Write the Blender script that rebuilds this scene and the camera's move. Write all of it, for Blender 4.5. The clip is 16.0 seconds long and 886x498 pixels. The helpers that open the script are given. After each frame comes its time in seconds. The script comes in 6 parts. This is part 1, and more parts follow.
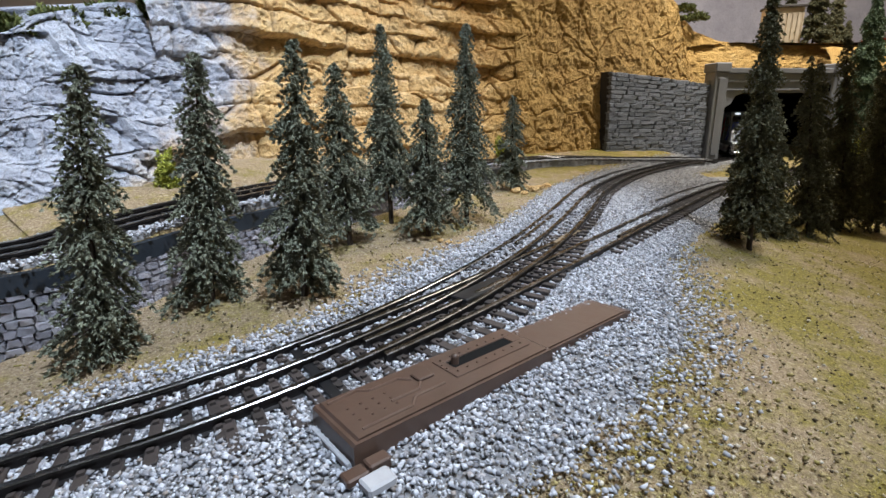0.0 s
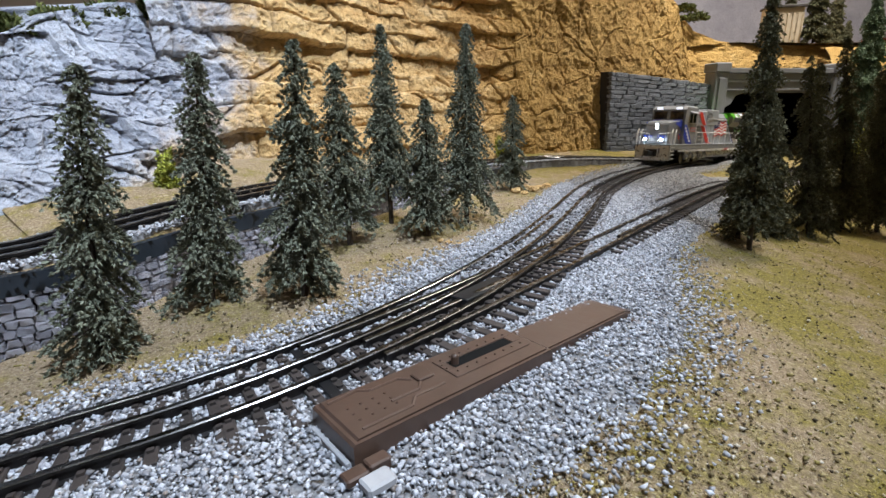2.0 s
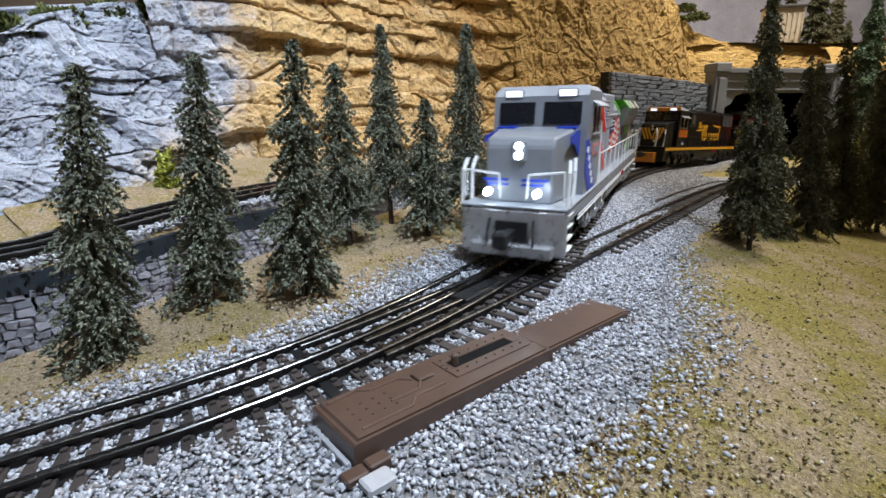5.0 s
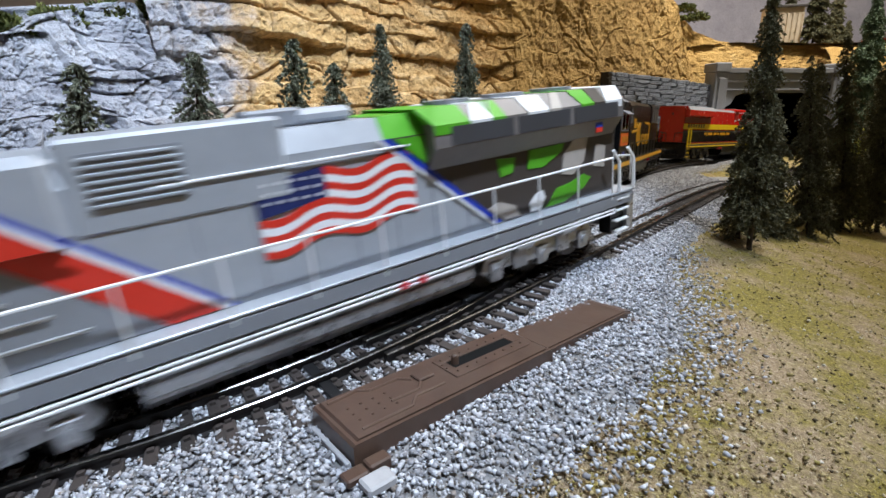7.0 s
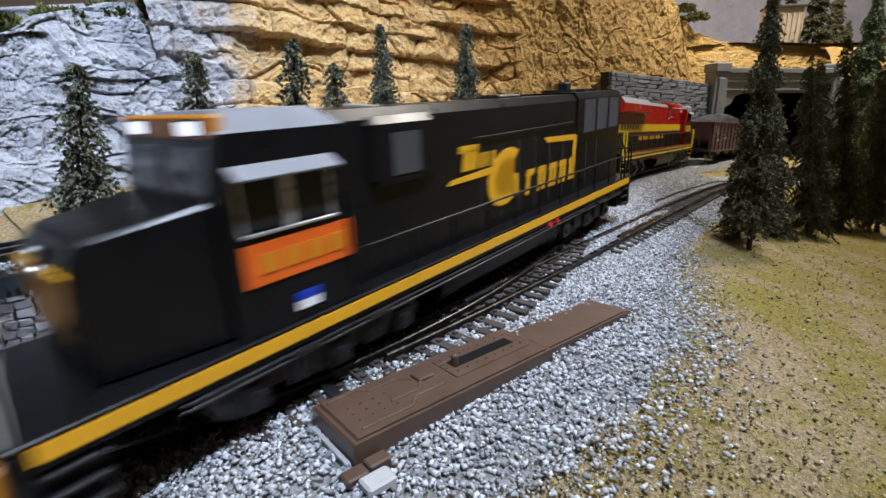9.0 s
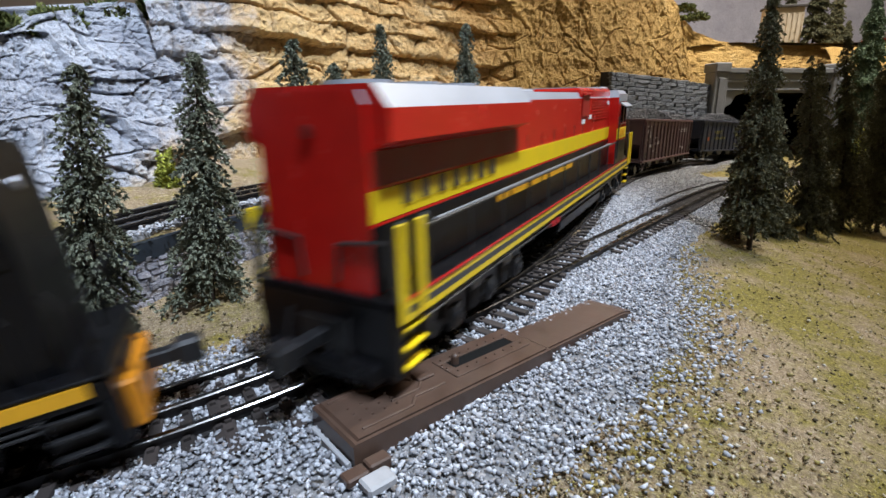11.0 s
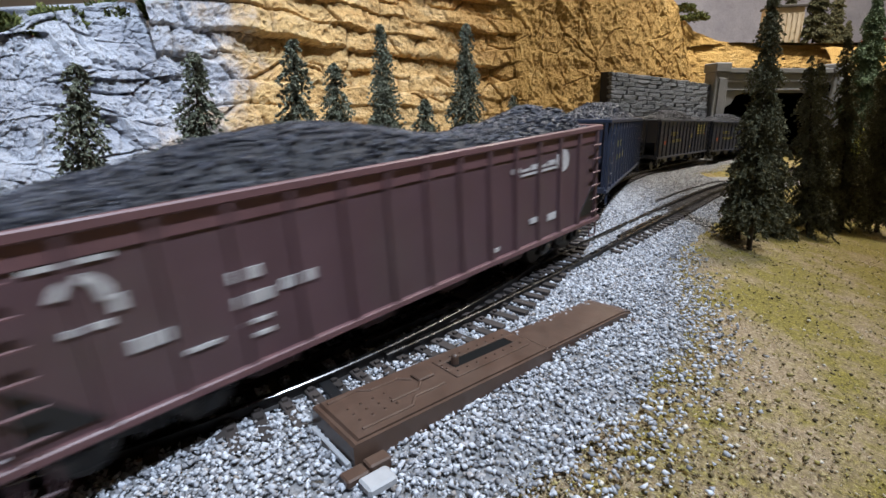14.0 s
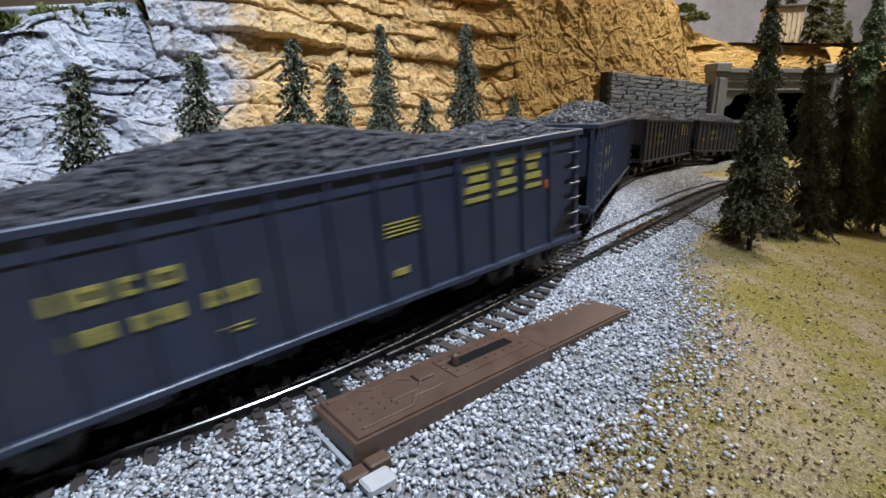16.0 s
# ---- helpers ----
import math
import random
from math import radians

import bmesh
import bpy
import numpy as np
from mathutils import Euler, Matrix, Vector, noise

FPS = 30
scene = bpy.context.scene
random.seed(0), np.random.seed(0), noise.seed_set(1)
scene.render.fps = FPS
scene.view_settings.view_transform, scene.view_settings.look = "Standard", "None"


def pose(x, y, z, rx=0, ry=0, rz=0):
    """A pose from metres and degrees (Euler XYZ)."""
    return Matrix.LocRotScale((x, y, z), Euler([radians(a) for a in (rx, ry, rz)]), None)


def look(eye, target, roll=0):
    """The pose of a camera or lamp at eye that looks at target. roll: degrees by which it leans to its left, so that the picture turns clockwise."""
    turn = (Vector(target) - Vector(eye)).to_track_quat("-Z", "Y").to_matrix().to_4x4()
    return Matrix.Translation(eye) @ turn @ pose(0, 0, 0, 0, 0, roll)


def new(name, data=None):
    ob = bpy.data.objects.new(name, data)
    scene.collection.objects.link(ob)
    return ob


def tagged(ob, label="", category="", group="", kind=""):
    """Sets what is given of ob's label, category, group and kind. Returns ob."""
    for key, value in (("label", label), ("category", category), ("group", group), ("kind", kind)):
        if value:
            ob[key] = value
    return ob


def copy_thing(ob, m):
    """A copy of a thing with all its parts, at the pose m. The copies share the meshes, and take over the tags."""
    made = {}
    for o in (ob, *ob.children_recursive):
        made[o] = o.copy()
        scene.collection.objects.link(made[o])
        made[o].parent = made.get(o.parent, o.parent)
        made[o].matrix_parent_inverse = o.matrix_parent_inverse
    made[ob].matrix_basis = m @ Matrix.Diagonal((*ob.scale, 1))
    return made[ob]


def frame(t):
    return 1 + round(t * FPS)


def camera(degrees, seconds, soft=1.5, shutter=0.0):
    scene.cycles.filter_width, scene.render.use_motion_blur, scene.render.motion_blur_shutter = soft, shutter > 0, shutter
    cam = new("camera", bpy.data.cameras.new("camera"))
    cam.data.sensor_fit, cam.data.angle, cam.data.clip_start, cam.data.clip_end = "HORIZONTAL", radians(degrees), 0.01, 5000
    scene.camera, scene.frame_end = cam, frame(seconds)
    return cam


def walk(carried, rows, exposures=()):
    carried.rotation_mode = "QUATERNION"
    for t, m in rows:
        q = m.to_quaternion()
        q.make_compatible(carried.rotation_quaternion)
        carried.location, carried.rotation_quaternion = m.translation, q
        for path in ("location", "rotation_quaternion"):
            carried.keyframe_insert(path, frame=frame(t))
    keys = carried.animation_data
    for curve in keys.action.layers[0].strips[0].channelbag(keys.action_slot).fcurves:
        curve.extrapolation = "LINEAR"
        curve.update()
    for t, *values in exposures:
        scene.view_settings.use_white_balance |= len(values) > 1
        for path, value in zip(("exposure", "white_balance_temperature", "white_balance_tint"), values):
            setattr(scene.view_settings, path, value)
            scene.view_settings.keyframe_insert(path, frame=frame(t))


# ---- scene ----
cam = camera(84.31, 16.0, soft=1.5, shutter=0.8)
EYE = (0.0, 0.0, 0.098)
AIM = (0.0, math.cos(0.27), 0.098 - math.sin(0.27))
walk(cam, [(0.0, look(EYE, AIM, -0.69)), (16.0, look(EYE, AIM, -0.69))], exposures=[(0.0, 0.0), (16.0, 0.0)])

# ---- light: an unseen ceiling key spot, and unseen lamps added as fill ----
world = bpy.data.worlds.new("room_air")
scene.world = world
world.use_nodes = True
world.node_tree.nodes["Background"].inputs[0].default_value = (0.75, 0.82, 1.0, 1)
world.node_tree.nodes["Background"].inputs[1].default_value = 0.10


def lamp(name, at, to, watts, size, colour, spot=0):
    data = bpy.data.lights.new(name, "SPOT" if spot else "AREA")
    data.energy, data.color = watts, colour
    if spot:
        data.spot_size, data.spot_blend, data.shadow_soft_size = radians(spot), 0.9, size
    else:
        data.shape, data.size = "DISK", size
    ob = new(name, data)
    ob.matrix_world = look(at, to)
    return ob


# unseen key, placed from the tree shadows; cone narrowed to dim the right
lamp("ceiling_spot_key", (0.36, -0.32, 1.60), (-0.26, 0.28, 0), 215, 0.05, (0.70, 0.82, 1.0), 47)
# added fill, no known source: brightens cliffs, portal, plateau and left trees
lamp("ceiling_lamp_back", (0.35, 0.45, 1.5), (0.3, 1.0, 0.1), 2.2, 0.25, (1.0, 0.90, 0.76))
lamp("ceiling_lamp_far", (0.98, 1.04, 1.42), (1.02, 1.66, 0.25), 47, 0.25, (1.0, 0.94, 0.85))
lamp("ceiling_spot_left", (-0.55, -0.35, 1.35), (-0.34, 0.46, 0.15), 30, 0.06, (0.86, 0.91, 1.0), 34)
lamp("ceiling_spot_middle", (-0.15, -0.25, 1.4), (-0.10, 0.78, 0.25), 25, 0.06, (1.0, 0.92, 0.78), 27)

# ---- materials ----
MATS = {}


def nodes(name):
    m = bpy.data.materials.new(name)
    m.use_nodes = True
    nt = m.node_tree
    return m, nt, nt.nodes["Principled BSDF"]


def add(nt, kind, **kw):
    n = nt.nodes.new(kind)
    for k, v in kw.items():
        n.inputs[k.replace("_", " ")].default_value = v
    return n


def ramp(nt, src, stops):
    r = nt.nodes.new("ShaderNodeValToRGB")
    e = r.color_ramp.elements
    while len(e) < len(stops):
        e.new(0.5)
    for el, (p, c) in zip(e, stops):
        el.position, el.color = p, (*c, 1)
    nt.links.new(src, r.inputs[0])
    return r.outputs[0]


def mix(nt, fac, a, b, mode="MIX"):
    n = nt.nodes.new("ShaderNodeMix")
    n.data_type, n.blend_type = "RGBA", mode
    for sock, v in ((n.inputs[0], fac), (n.inputs[6], a), (n.inputs[7], b)):
        if isinstance(v, (int, float)):
            sock.default_value = v
        elif isinstance(v, tuple):
            sock.default_value = (*v, 1)
        else:
            nt.links.new(v, sock)
    return n.outputs[2]


def noise_tex(nt, scale, detail=4, rough=0.55, coord="Object", stretch=None):
    tc = nt.nodes.new("ShaderNodeTexCoord")
    src = tc.outputs[coord]
    if stretch:
        mp = nt.nodes.new("ShaderNodeMapping")
        mp.inputs["Scale"].default_value = stretch
        nt.links.new(src, mp.inputs[0])
        src = mp.outputs[0]
    n = add(nt, "ShaderNodeTexNoise", Scale=scale, Detail=detail, Roughness=rough)
    nt.links.new(src, n.inputs["Vector"])
    return n.outputs["Fac"]


def bump(nt, bsdf, src, dist, strength=0.6):
    b = add(nt, "ShaderNodeBump", Distance=dist, Strength=strength)
    nt.links.new(src, b.inputs["Height"])
    nt.links.new(b.outputs[0], bsdf.inputs["Normal"])


def paint(name, col, rough=0.45, metal=0.0, vary=0.12, scale=60, relief=0.0002, grime=0.0):
    """Painted or moulded surface with fine mottling and a little grime."""
    if name in MATS:
        return MATS[name]
    m, nt, bs = nodes(name)
    f = noise_tex(nt, scale, 6, 0.65)
    lo = tuple(c * (1 - vary) for c in col)
    hi = tuple(min(1, c * (1 + vary)) for c in col)
    c = ramp(nt, f, [(0.3, lo), (0.7, hi)])
    if grime:
        g = noise_tex(nt, scale * 0.3, 8, 0.7)
        k = ramp(nt, g, [(0.45, (0, 0, 0)), (0.75, (grime, grime, grime))])
        c = mix(nt, k, c, (0.09, 0.075, 0.06))
    nt.links.new(c, bs.inputs["Base Color"])
    rr = ramp(nt, f, [(0.3, (rough * 0.8,) * 3), (0.7, (min(1, rough * 1.2),) * 3)])
    nt.links.new(rr, bs.inputs["Roughness"])
    bs.inputs["Metallic"].default_value = metal
    if relief:
        bump(nt, bs, f, relief)
    MATS[name] = m
    return m


def glow(name, col, power):
    m, nt, bs = nodes(name)
    bs.inputs["Base Color"].default_value = (*col, 1)
    bs.inputs["Emission Color"].default_value = (*col, 1)
    bs.inputs["Emission Strength"].default_value = power
    return m


def ground_material():
    m, nt, bs = nodes("turf_and_soil")
    big = noise_tex(nt, 16, 6, 0.65)
    mid = noise_tex(nt, 85, 8, 0.75)
    fine = noise_tex(nt, 620, 8, 0.85)
    soil = ramp(nt, fine, [(0.34, (0.06, 0.042, 0.026)), (0.45, (0.20, 0.14, 0.08)), (0.55, (0.32, 0.24, 0.145)), (0.62, (0.45, 0.38, 0.28)), (0.68, (0.72, 0.68, 0.60))])
    turf = ramp(nt, fine, [(0.36, (0.03, 0.026, 0.010)), (0.46, (0.13, 0.10, 0.018)), (0.56, (0.25, 0.20, 0.033)), (0.68, (0.44, 0.36, 0.08))])
    k = mix(nt, 0.5, big, mid)
    tc = nt.nodes.new("ShaderNodeTexCoord")
    sep = nt.nodes.new("ShaderNodeSeparateXYZ")
    nt.links.new(tc.outputs["Object"], sep.inputs[0])
    drift = nt.nodes.new("ShaderNodeMapRange")
    for i, val in ((1, 0.02), (2, 0.30), (3, -0.02), (4, 0.06)):
        drift.inputs[i].default_value = val
    nt.links.new(sep.outputs[0], drift.inputs[0])
    plus = nt.nodes.new("ShaderNodeMath")
    nt.links.new(k, plus.inputs[0])
    nt.links.new(drift.outputs[0], plus.inputs[1])
    k = plus.outputs[0]
    k = ramp(nt, k, [(0.46, (0, 0, 0)), (0.58, (1, 1, 1))])
    c = mix(nt, k, soil, turf)
    nt.links.new(c, bs.inputs["Base Color"])
    bs.inputs["Roughness"].default_value = 0.95
    bump(nt, bs, mix(nt, 0.5, fine, mid), 0.0016, 0.9)
    return m


def island_material(name, stops, rough=0.8, scale=500, spread=0.3):
    """Loose pieces: a colour of its own for every piece, and a fine grain."""
    m, nt, bs = nodes(name)
    g = nt.nodes.new("ShaderNodeNewGeometry")
    c = ramp(nt, g.outputs["Random Per Island"], stops)
    f = noise_tex(nt, scale, 4, 0.7)
    c = mix(nt, spread, c, ramp(nt, f, [(0.3, (0.1, 0.1, 0.1)), (0.7, (1, 1, 1))]), "MULTIPLY")
    nt.links.new(c, bs.inputs["Base Color"])
    bs.inputs["Roughness"].default_value = rough
    return m


def piece_material(name, stops, rough=0.85, scale=300, relief=0.0008):
    """Cut or cast pieces that are objects of their own."""
    m, nt, bs = nodes(name)
    g = nt.nodes.new("ShaderNodeObjectInfo")
    c = ramp(nt, g.outputs["Random"], stops)
    f = noise_tex(nt, scale, 6, 0.7)
    c = mix(nt, 0.55, c, ramp(nt, f, [(0.3, (0.25, 0.25, 0.25)), (0.65, (1, 1, 1))]), "MULTIPLY")
    nt.links.new(c, bs.inputs["Base Color"])
    bs.inputs["Roughness"].default_value = rough
    bump(nt, bs, f, relief, 0.8)
    return m


def rock_material(name, washes, flat=3.0, runs=()):
    """Painted plaster rock: washes of colour, dark fine cracks, hollows shaded in the colour, bedding lines.
    washes: colour stops and a chalky streak each; runs: the stretches along x in which one wash gives way to the next."""
    m, nt, bs = nodes(name)
    wash = noise_tex(nt, 9, 7, 0.66)
    bed = noise_tex(nt, 15, 9, 0.72, stretch=(1, 1, flat))
    fine = noise_tex(nt, 170, 10, 0.78, stretch=(1, 1, 2.0))
    both = mix(nt, 0.5, wash, bed)
    chalk = ramp(nt, bed, [(0.54, (0, 0, 0)), (0.72, (0.8, 0.8, 0.8))])
    coats = [mix(nt, chalk, ramp(nt, both, stops), streak) for stops, streak in washes]
    c = coats[0]
    if runs:
        tc = nt.nodes.new("ShaderNodeTexCoord")
        sep = nt.nodes.new("ShaderNodeSeparateXYZ")
        nt.links.new(tc.outputs["Object"], sep.inputs[0])
        drift = nt.nodes.new("ShaderNodeMath")
        drift.operation = "MULTIPLY_ADD"
        nt.links.new(mix(nt, 0.5, wash, noise_tex(nt, 30, 6, 0.7)), drift.inputs[0])
        drift.inputs[1].default_value = 0.30
        nt.links.new(sep.outputs[0], drift.inputs[2])
        for (a, b), coat in zip(runs, coats[1:]):
            k = nt.nodes.new("ShaderNodeMapRange")
            k.interpolation_type = "SMOOTHSTEP"
            k.inputs[1].default_value, k.inputs[2].default_value = a + 0.15, b + 0.15
            nt.links.new(drift.outputs[0], k.inputs[0])
            c = mix(nt, k.outputs[0], c, coat)
    crack = ramp(nt, fine, [(0.34, (0.20, 0.17, 0.15)), (0.50, (1, 1, 1))])
    c = mix(nt, 0.5, c, crack, "MULTIPLY")
    # crevice shade put into the colour: concave parts of the mesh multiplied darker
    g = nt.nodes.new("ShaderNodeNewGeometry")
    hollow_shade = ramp(nt, g.outputs["Pointiness"], [(0.41, (0.36, 0.31, 0.27)), (0.49, (1, 1, 1))])
    c = mix(nt, 0.7, c, hollow_shade, "MULTIPLY")
    nt.links.new(c, bs.inputs["Base Color"])
    bs.inputs["Roughness"].default_value = 0.9
    bump(nt, bs, mix(nt, 0.35, fine, bed), 0.0045, 1.0)
    return m


M_GROUND = ground_material()
M_BALLAST = island_material("crushed_ballast", [(0, (0.17, 0.17, 0.18)), (0.2, (0.31, 0.315, 0.34)), (0.55, (0.43, 0.445, 0.48)), (0.9, (0.62, 0.64, 0.69)), (1, (0.27, 0.23, 0.20))], 0.95)
M_CRUMB = island_material("turf_crumbs", [(0, (0.05, 0.035, 0.02)), (0.35, (0.16, 0.12, 0.05)), (0.6, (0.36, 0.30, 0.09)), (0.85, (0.42, 0.33, 0.19)), (1, (0.66, 0.62, 0.55))], 0.95)
M_COAL = island_material("coal_load", [(0, (0.012, 0.013, 0.018)), (0.7, (0.035, 0.037, 0.05)), (1, (0.08, 0.085, 0.11))], 0.42, 900, 0.2)
M_TIE = piece_material("brown_plastic_tie", [(0, (0.024, 0.019, 0.017)), (1, (0.055, 0.042, 0.037))], 0.7, 200, 0.0003)
M_RAIL = paint("blackened_rail", (0.022, 0.019, 0.018), 0.42, 0.5, 0.3, 150)
M_RAILTOP = paint("worn_rail_head", (0.16, 0.155, 0.15), 0.26, 1.0, 0.3, 120, 0)
M_BROWN = paint("brown_machine_plastic", (0.075, 0.043, 0.030), 0.36, 0, 0.18, 90, 0.0003, 0.25)
M_GREYPLASTIC = paint("pale_grey_plastic", (0.36, 0.36, 0.37), 0.5, 0, 0.1, 90, 0.0001, 0.3)
M_BLACKPLASTIC = paint("black_plastic", (0.012, 0.012, 0.013), 0.4)
GREY_WASH = ([(0.30, (0.17, 0.185, 0.22)), (0.42, (0.33, 0.35, 0.41)), (0.54, (0.50, 0.53, 0.60)), (0.66, (0.44, 0.41, 0.39))], (0.68, 0.71, 0.78))
TAN_WASH = ([(0.28, (0.30, 0.17, 0.06)), (0.42, (0.53, 0.33, 0.13)), (0.55, (0.64, 0.44, 0.20)), (0.70, (0.52, 0.32, 0.11))], (0.74, 0.60, 0.40))
OCHRE_WASH = ([(0.28, (0.22, 0.125, 0.035)), (0.42, (0.37, 0.225, 0.065)), (0.56, (0.47, 0.30, 0.095)), (0.72, (0.38, 0.235, 0.065))], (0.58, 0.42, 0.19))
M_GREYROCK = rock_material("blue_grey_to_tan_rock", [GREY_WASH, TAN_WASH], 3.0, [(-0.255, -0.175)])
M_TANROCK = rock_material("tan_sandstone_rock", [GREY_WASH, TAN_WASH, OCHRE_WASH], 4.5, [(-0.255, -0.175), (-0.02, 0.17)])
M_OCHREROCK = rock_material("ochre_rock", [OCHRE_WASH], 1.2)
M_BLOCK = piece_material("grey_stone_block", [(0, (0.27, 0.265, 0.30)), (0.5, (0.43, 0.42, 0.47)), (1, (0.58, 0.56, 0.61))], 0.85, 240, 0.0012)
M_SLAB = piece_material("slate_grey_slab", [(0, (0.17, 0.19, 0.225)), (1, (0.26, 0.285, 0.335))], 0.8, 120, 0.0012)
M_MORTAR = paint("dark_joint", (0.035, 0.034, 0.038), 0.9)
M_FASCIA = paint("blue_black_fascia", (0.018, 0.024, 0.032), 0.55, 0, 0.3, 80, 0.0004)
M_PORTAL = paint("grey_cast_portal", (0.22, 0.23, 0.25), 0.75, 0, 0.12, 40, 0.0008, 0.15)
# unlit depth put into the colour of tunnel, doorway, windows and lever slot
M_DARK = paint("unlit_black", (0.008, 0.008, 0.008), 0.95)
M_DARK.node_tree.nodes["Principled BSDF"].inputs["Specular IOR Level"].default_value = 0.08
M_BARK = paint("dark_bark", (0.045, 0.03, 0.02), 0.9, 0, 0.3, 200, 0.0008)
M_WALL = paint("room_wall_paint", (0.55, 0.50, 0.48), 0.85, 0, 0.05, 3)
M_CEIL = paint("room_ceiling_paint", (0.75, 0.75, 0.75), 0.9, 0, 0.05, 3)


def needle_material(name, dark, light):
    m, nt, bs = nodes(name)
    g = nt.nodes.new("ShaderNodeNewGeometry")
    c = ramp(nt, g.outputs["Random Per Island"], [(0, dark), (0.6, tuple((a + b) / 2 for a, b in zip(dark, light))), (1, light)])
    nt.links.new(c, bs.inputs["Base Color"])
    bs.inputs["Roughness"].default_value = 0.8
    return m


M_NEEDLE = needle_material("blue_green_needles", (0.13, 0.138, 0.094), (0.205, 0.218, 0.152))
M_NEEDLE2 = needle_material("deep_green_needles", (0.06, 0.06, 0.032), (0.18, 0.175, 0.09))
M_NEEDLE3 = needle_material("fresh_green_needles", (0.06, 0.10, 0.055), (0.20, 0.28, 0.17))
M_SHRUB = needle_material("yellow_green_shrub_foam", (0.16, 0.17, 0.02), (0.46, 0.48, 0.07))
M_BUSH = needle_material("dull_green_bush_foam", (0.04, 0.055, 0.012), (0.17, 0.19, 0.045))
M_STRAW = needle_material("dry_straw", (0.22, 0.15, 0.08), (0.58, 0.47, 0.32))


# ---- building helpers ----
def mesh_ob(name, verts, faces, mat, parent=None, label=""):
    me = bpy.data.meshes.new(name)
    me.from_pydata([tuple(v) for v in verts], [], [tuple(f) for f in faces])
    for mm in (mat if isinstance(mat, (list, tuple)) else [mat]):
        me.materials.append(mm)
    ob = new(name, me)
    if parent:
        ob.parent = parent
    return tagged(ob, label)


def part(name, bm, mat, parent=None, label="", smooth=False):
    me = bpy.data.meshes.new(name)
    if smooth:
        for f in bm.faces:
            f.smooth = True
    bm.to_mesh(me)
    bm.free()
    for mm in (mat if isinstance(mat, (list, tuple)) else [mat]):
        me.materials.append(mm)
    ob = new(name, me)
    if parent:
        ob.parent = parent
    return tagged(ob, label)


def empty(name, label, category, m=None, group="", kind=""):
    ob = new(name)
    ob.empty_display_size = 0.02
    if m is not None:
        ob.matrix_world = m
    return tagged(ob, label, category, group, kind)


def box(bm, x0, x1, y0, y1, z0, z1, bev=0.0, rot=None):
    r = bmesh.ops.create_cube(bm, size=1)
    vs = r["verts"]
    bmesh.ops.scale(bm, vec=(x1 - x0, y1 - y0, z1 - z0), verts=vs)
    if rot is not None:
        bmesh.ops.rotate(bm, matrix=rot, verts=vs)
    bmesh.ops.translate(bm, vec=((x0 + x1) / 2, (y0 + y1) / 2, (z0 + z1) / 2), verts=vs)
    if bev:
        es = list({e for v in vs for e in v.link_edges})
        bmesh.ops.bevel(bm, geom=es, offset=bev, segments=1, affect="EDGES")
    return bm


def cyl(bm, a, b, r, n=10, r2=None):
    a, b = Vector(a), Vector(b)
    d = b - a
    res = bmesh.ops.create_cone(bm, cap_ends=True, segments=n, radius1=r, radius2=r if r2 is None else r2, depth=d.length)
    m = Matrix.Translation((a + b) / 2) @ d.to_track_quat("Z", "Y").to_matrix().to_4x4()
    bmesh.ops.transform(bm, matrix=m, verts=res["verts"])
    return bm


def prism(bm, outline, y0, y1):
    """Extrude an outline in x, z along y."""
    a = [bm.verts.new((x, y0, z)) for x, z in outline]
    b = [bm.verts.new((x, y1, z)) for x, z in outline]
    n = len(outline)
    for i in range(n):
        bm.faces.new((a[i], a[(i + 1) % n], b[(i + 1) % n], b[i]))
    bm.faces.new(a[::-1])
    bm.faces.new(b)
    return bm


def tidy(bm):
    bmesh.ops.recalc_face_normals(bm, faces=bm.faces)
    return bm


# terrain coefficients fitted to ground positions seen from the camera
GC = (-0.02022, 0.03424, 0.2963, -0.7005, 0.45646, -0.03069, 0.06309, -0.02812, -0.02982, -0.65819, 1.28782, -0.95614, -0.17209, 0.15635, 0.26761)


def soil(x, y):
    """Ground height fitted to the camera's view: a low crown, falling away to the sides, takes up the lens's bowing."""
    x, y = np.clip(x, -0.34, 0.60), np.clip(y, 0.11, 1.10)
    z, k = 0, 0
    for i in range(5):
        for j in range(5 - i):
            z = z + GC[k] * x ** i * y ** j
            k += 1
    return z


def glide(pts, step=0.004):
    """Even points along a smooth curve through pts (any dimension)."""
    p = np.array(pts, float)
    p = np.vstack([2 * p[0] - p[1], p, 2 * p[-1] - p[-2]])
    t = np.linspace(0, 1, 24, endpoint=False)[:, None]
    out = [0.5 * (2 * b + (c - a) * t + (2 * a - 5 * b + 4 * c - d) * t ** 2 + (3 * b - a - 3 * c + d) * t ** 3)
           for a, b, c, d in zip(p[:-3], p[1:-2], p[2:-1], p[3:])]
    out = np.vstack(out + [p[-2:-1]])
    s = np.r_[0, np.cumsum(np.linalg.norm(np.diff(out[:, :2], axis=0), axis=1))]
    q = np.arange(0, s[-1], step)
    return np.stack([np.interp(q, s, out[:, i]) for i in range(out.shape[1])], 1)


def along(path, s, step=0.004):
    i = np.clip(s / step, 0, len(path) - 1.001)
    k = int(i)
    a, b = path[k], path[min(k + 1, len(path) - 1)]
    return a + (b - a) * (i - k)


def normal2(path):
    t = np.gradient(path[:, :2], axis=0)
    t /= np.linalg.norm(t, axis=1)[:, None]
    return t, np.c_[t[:, 1], -t[:, 0]]


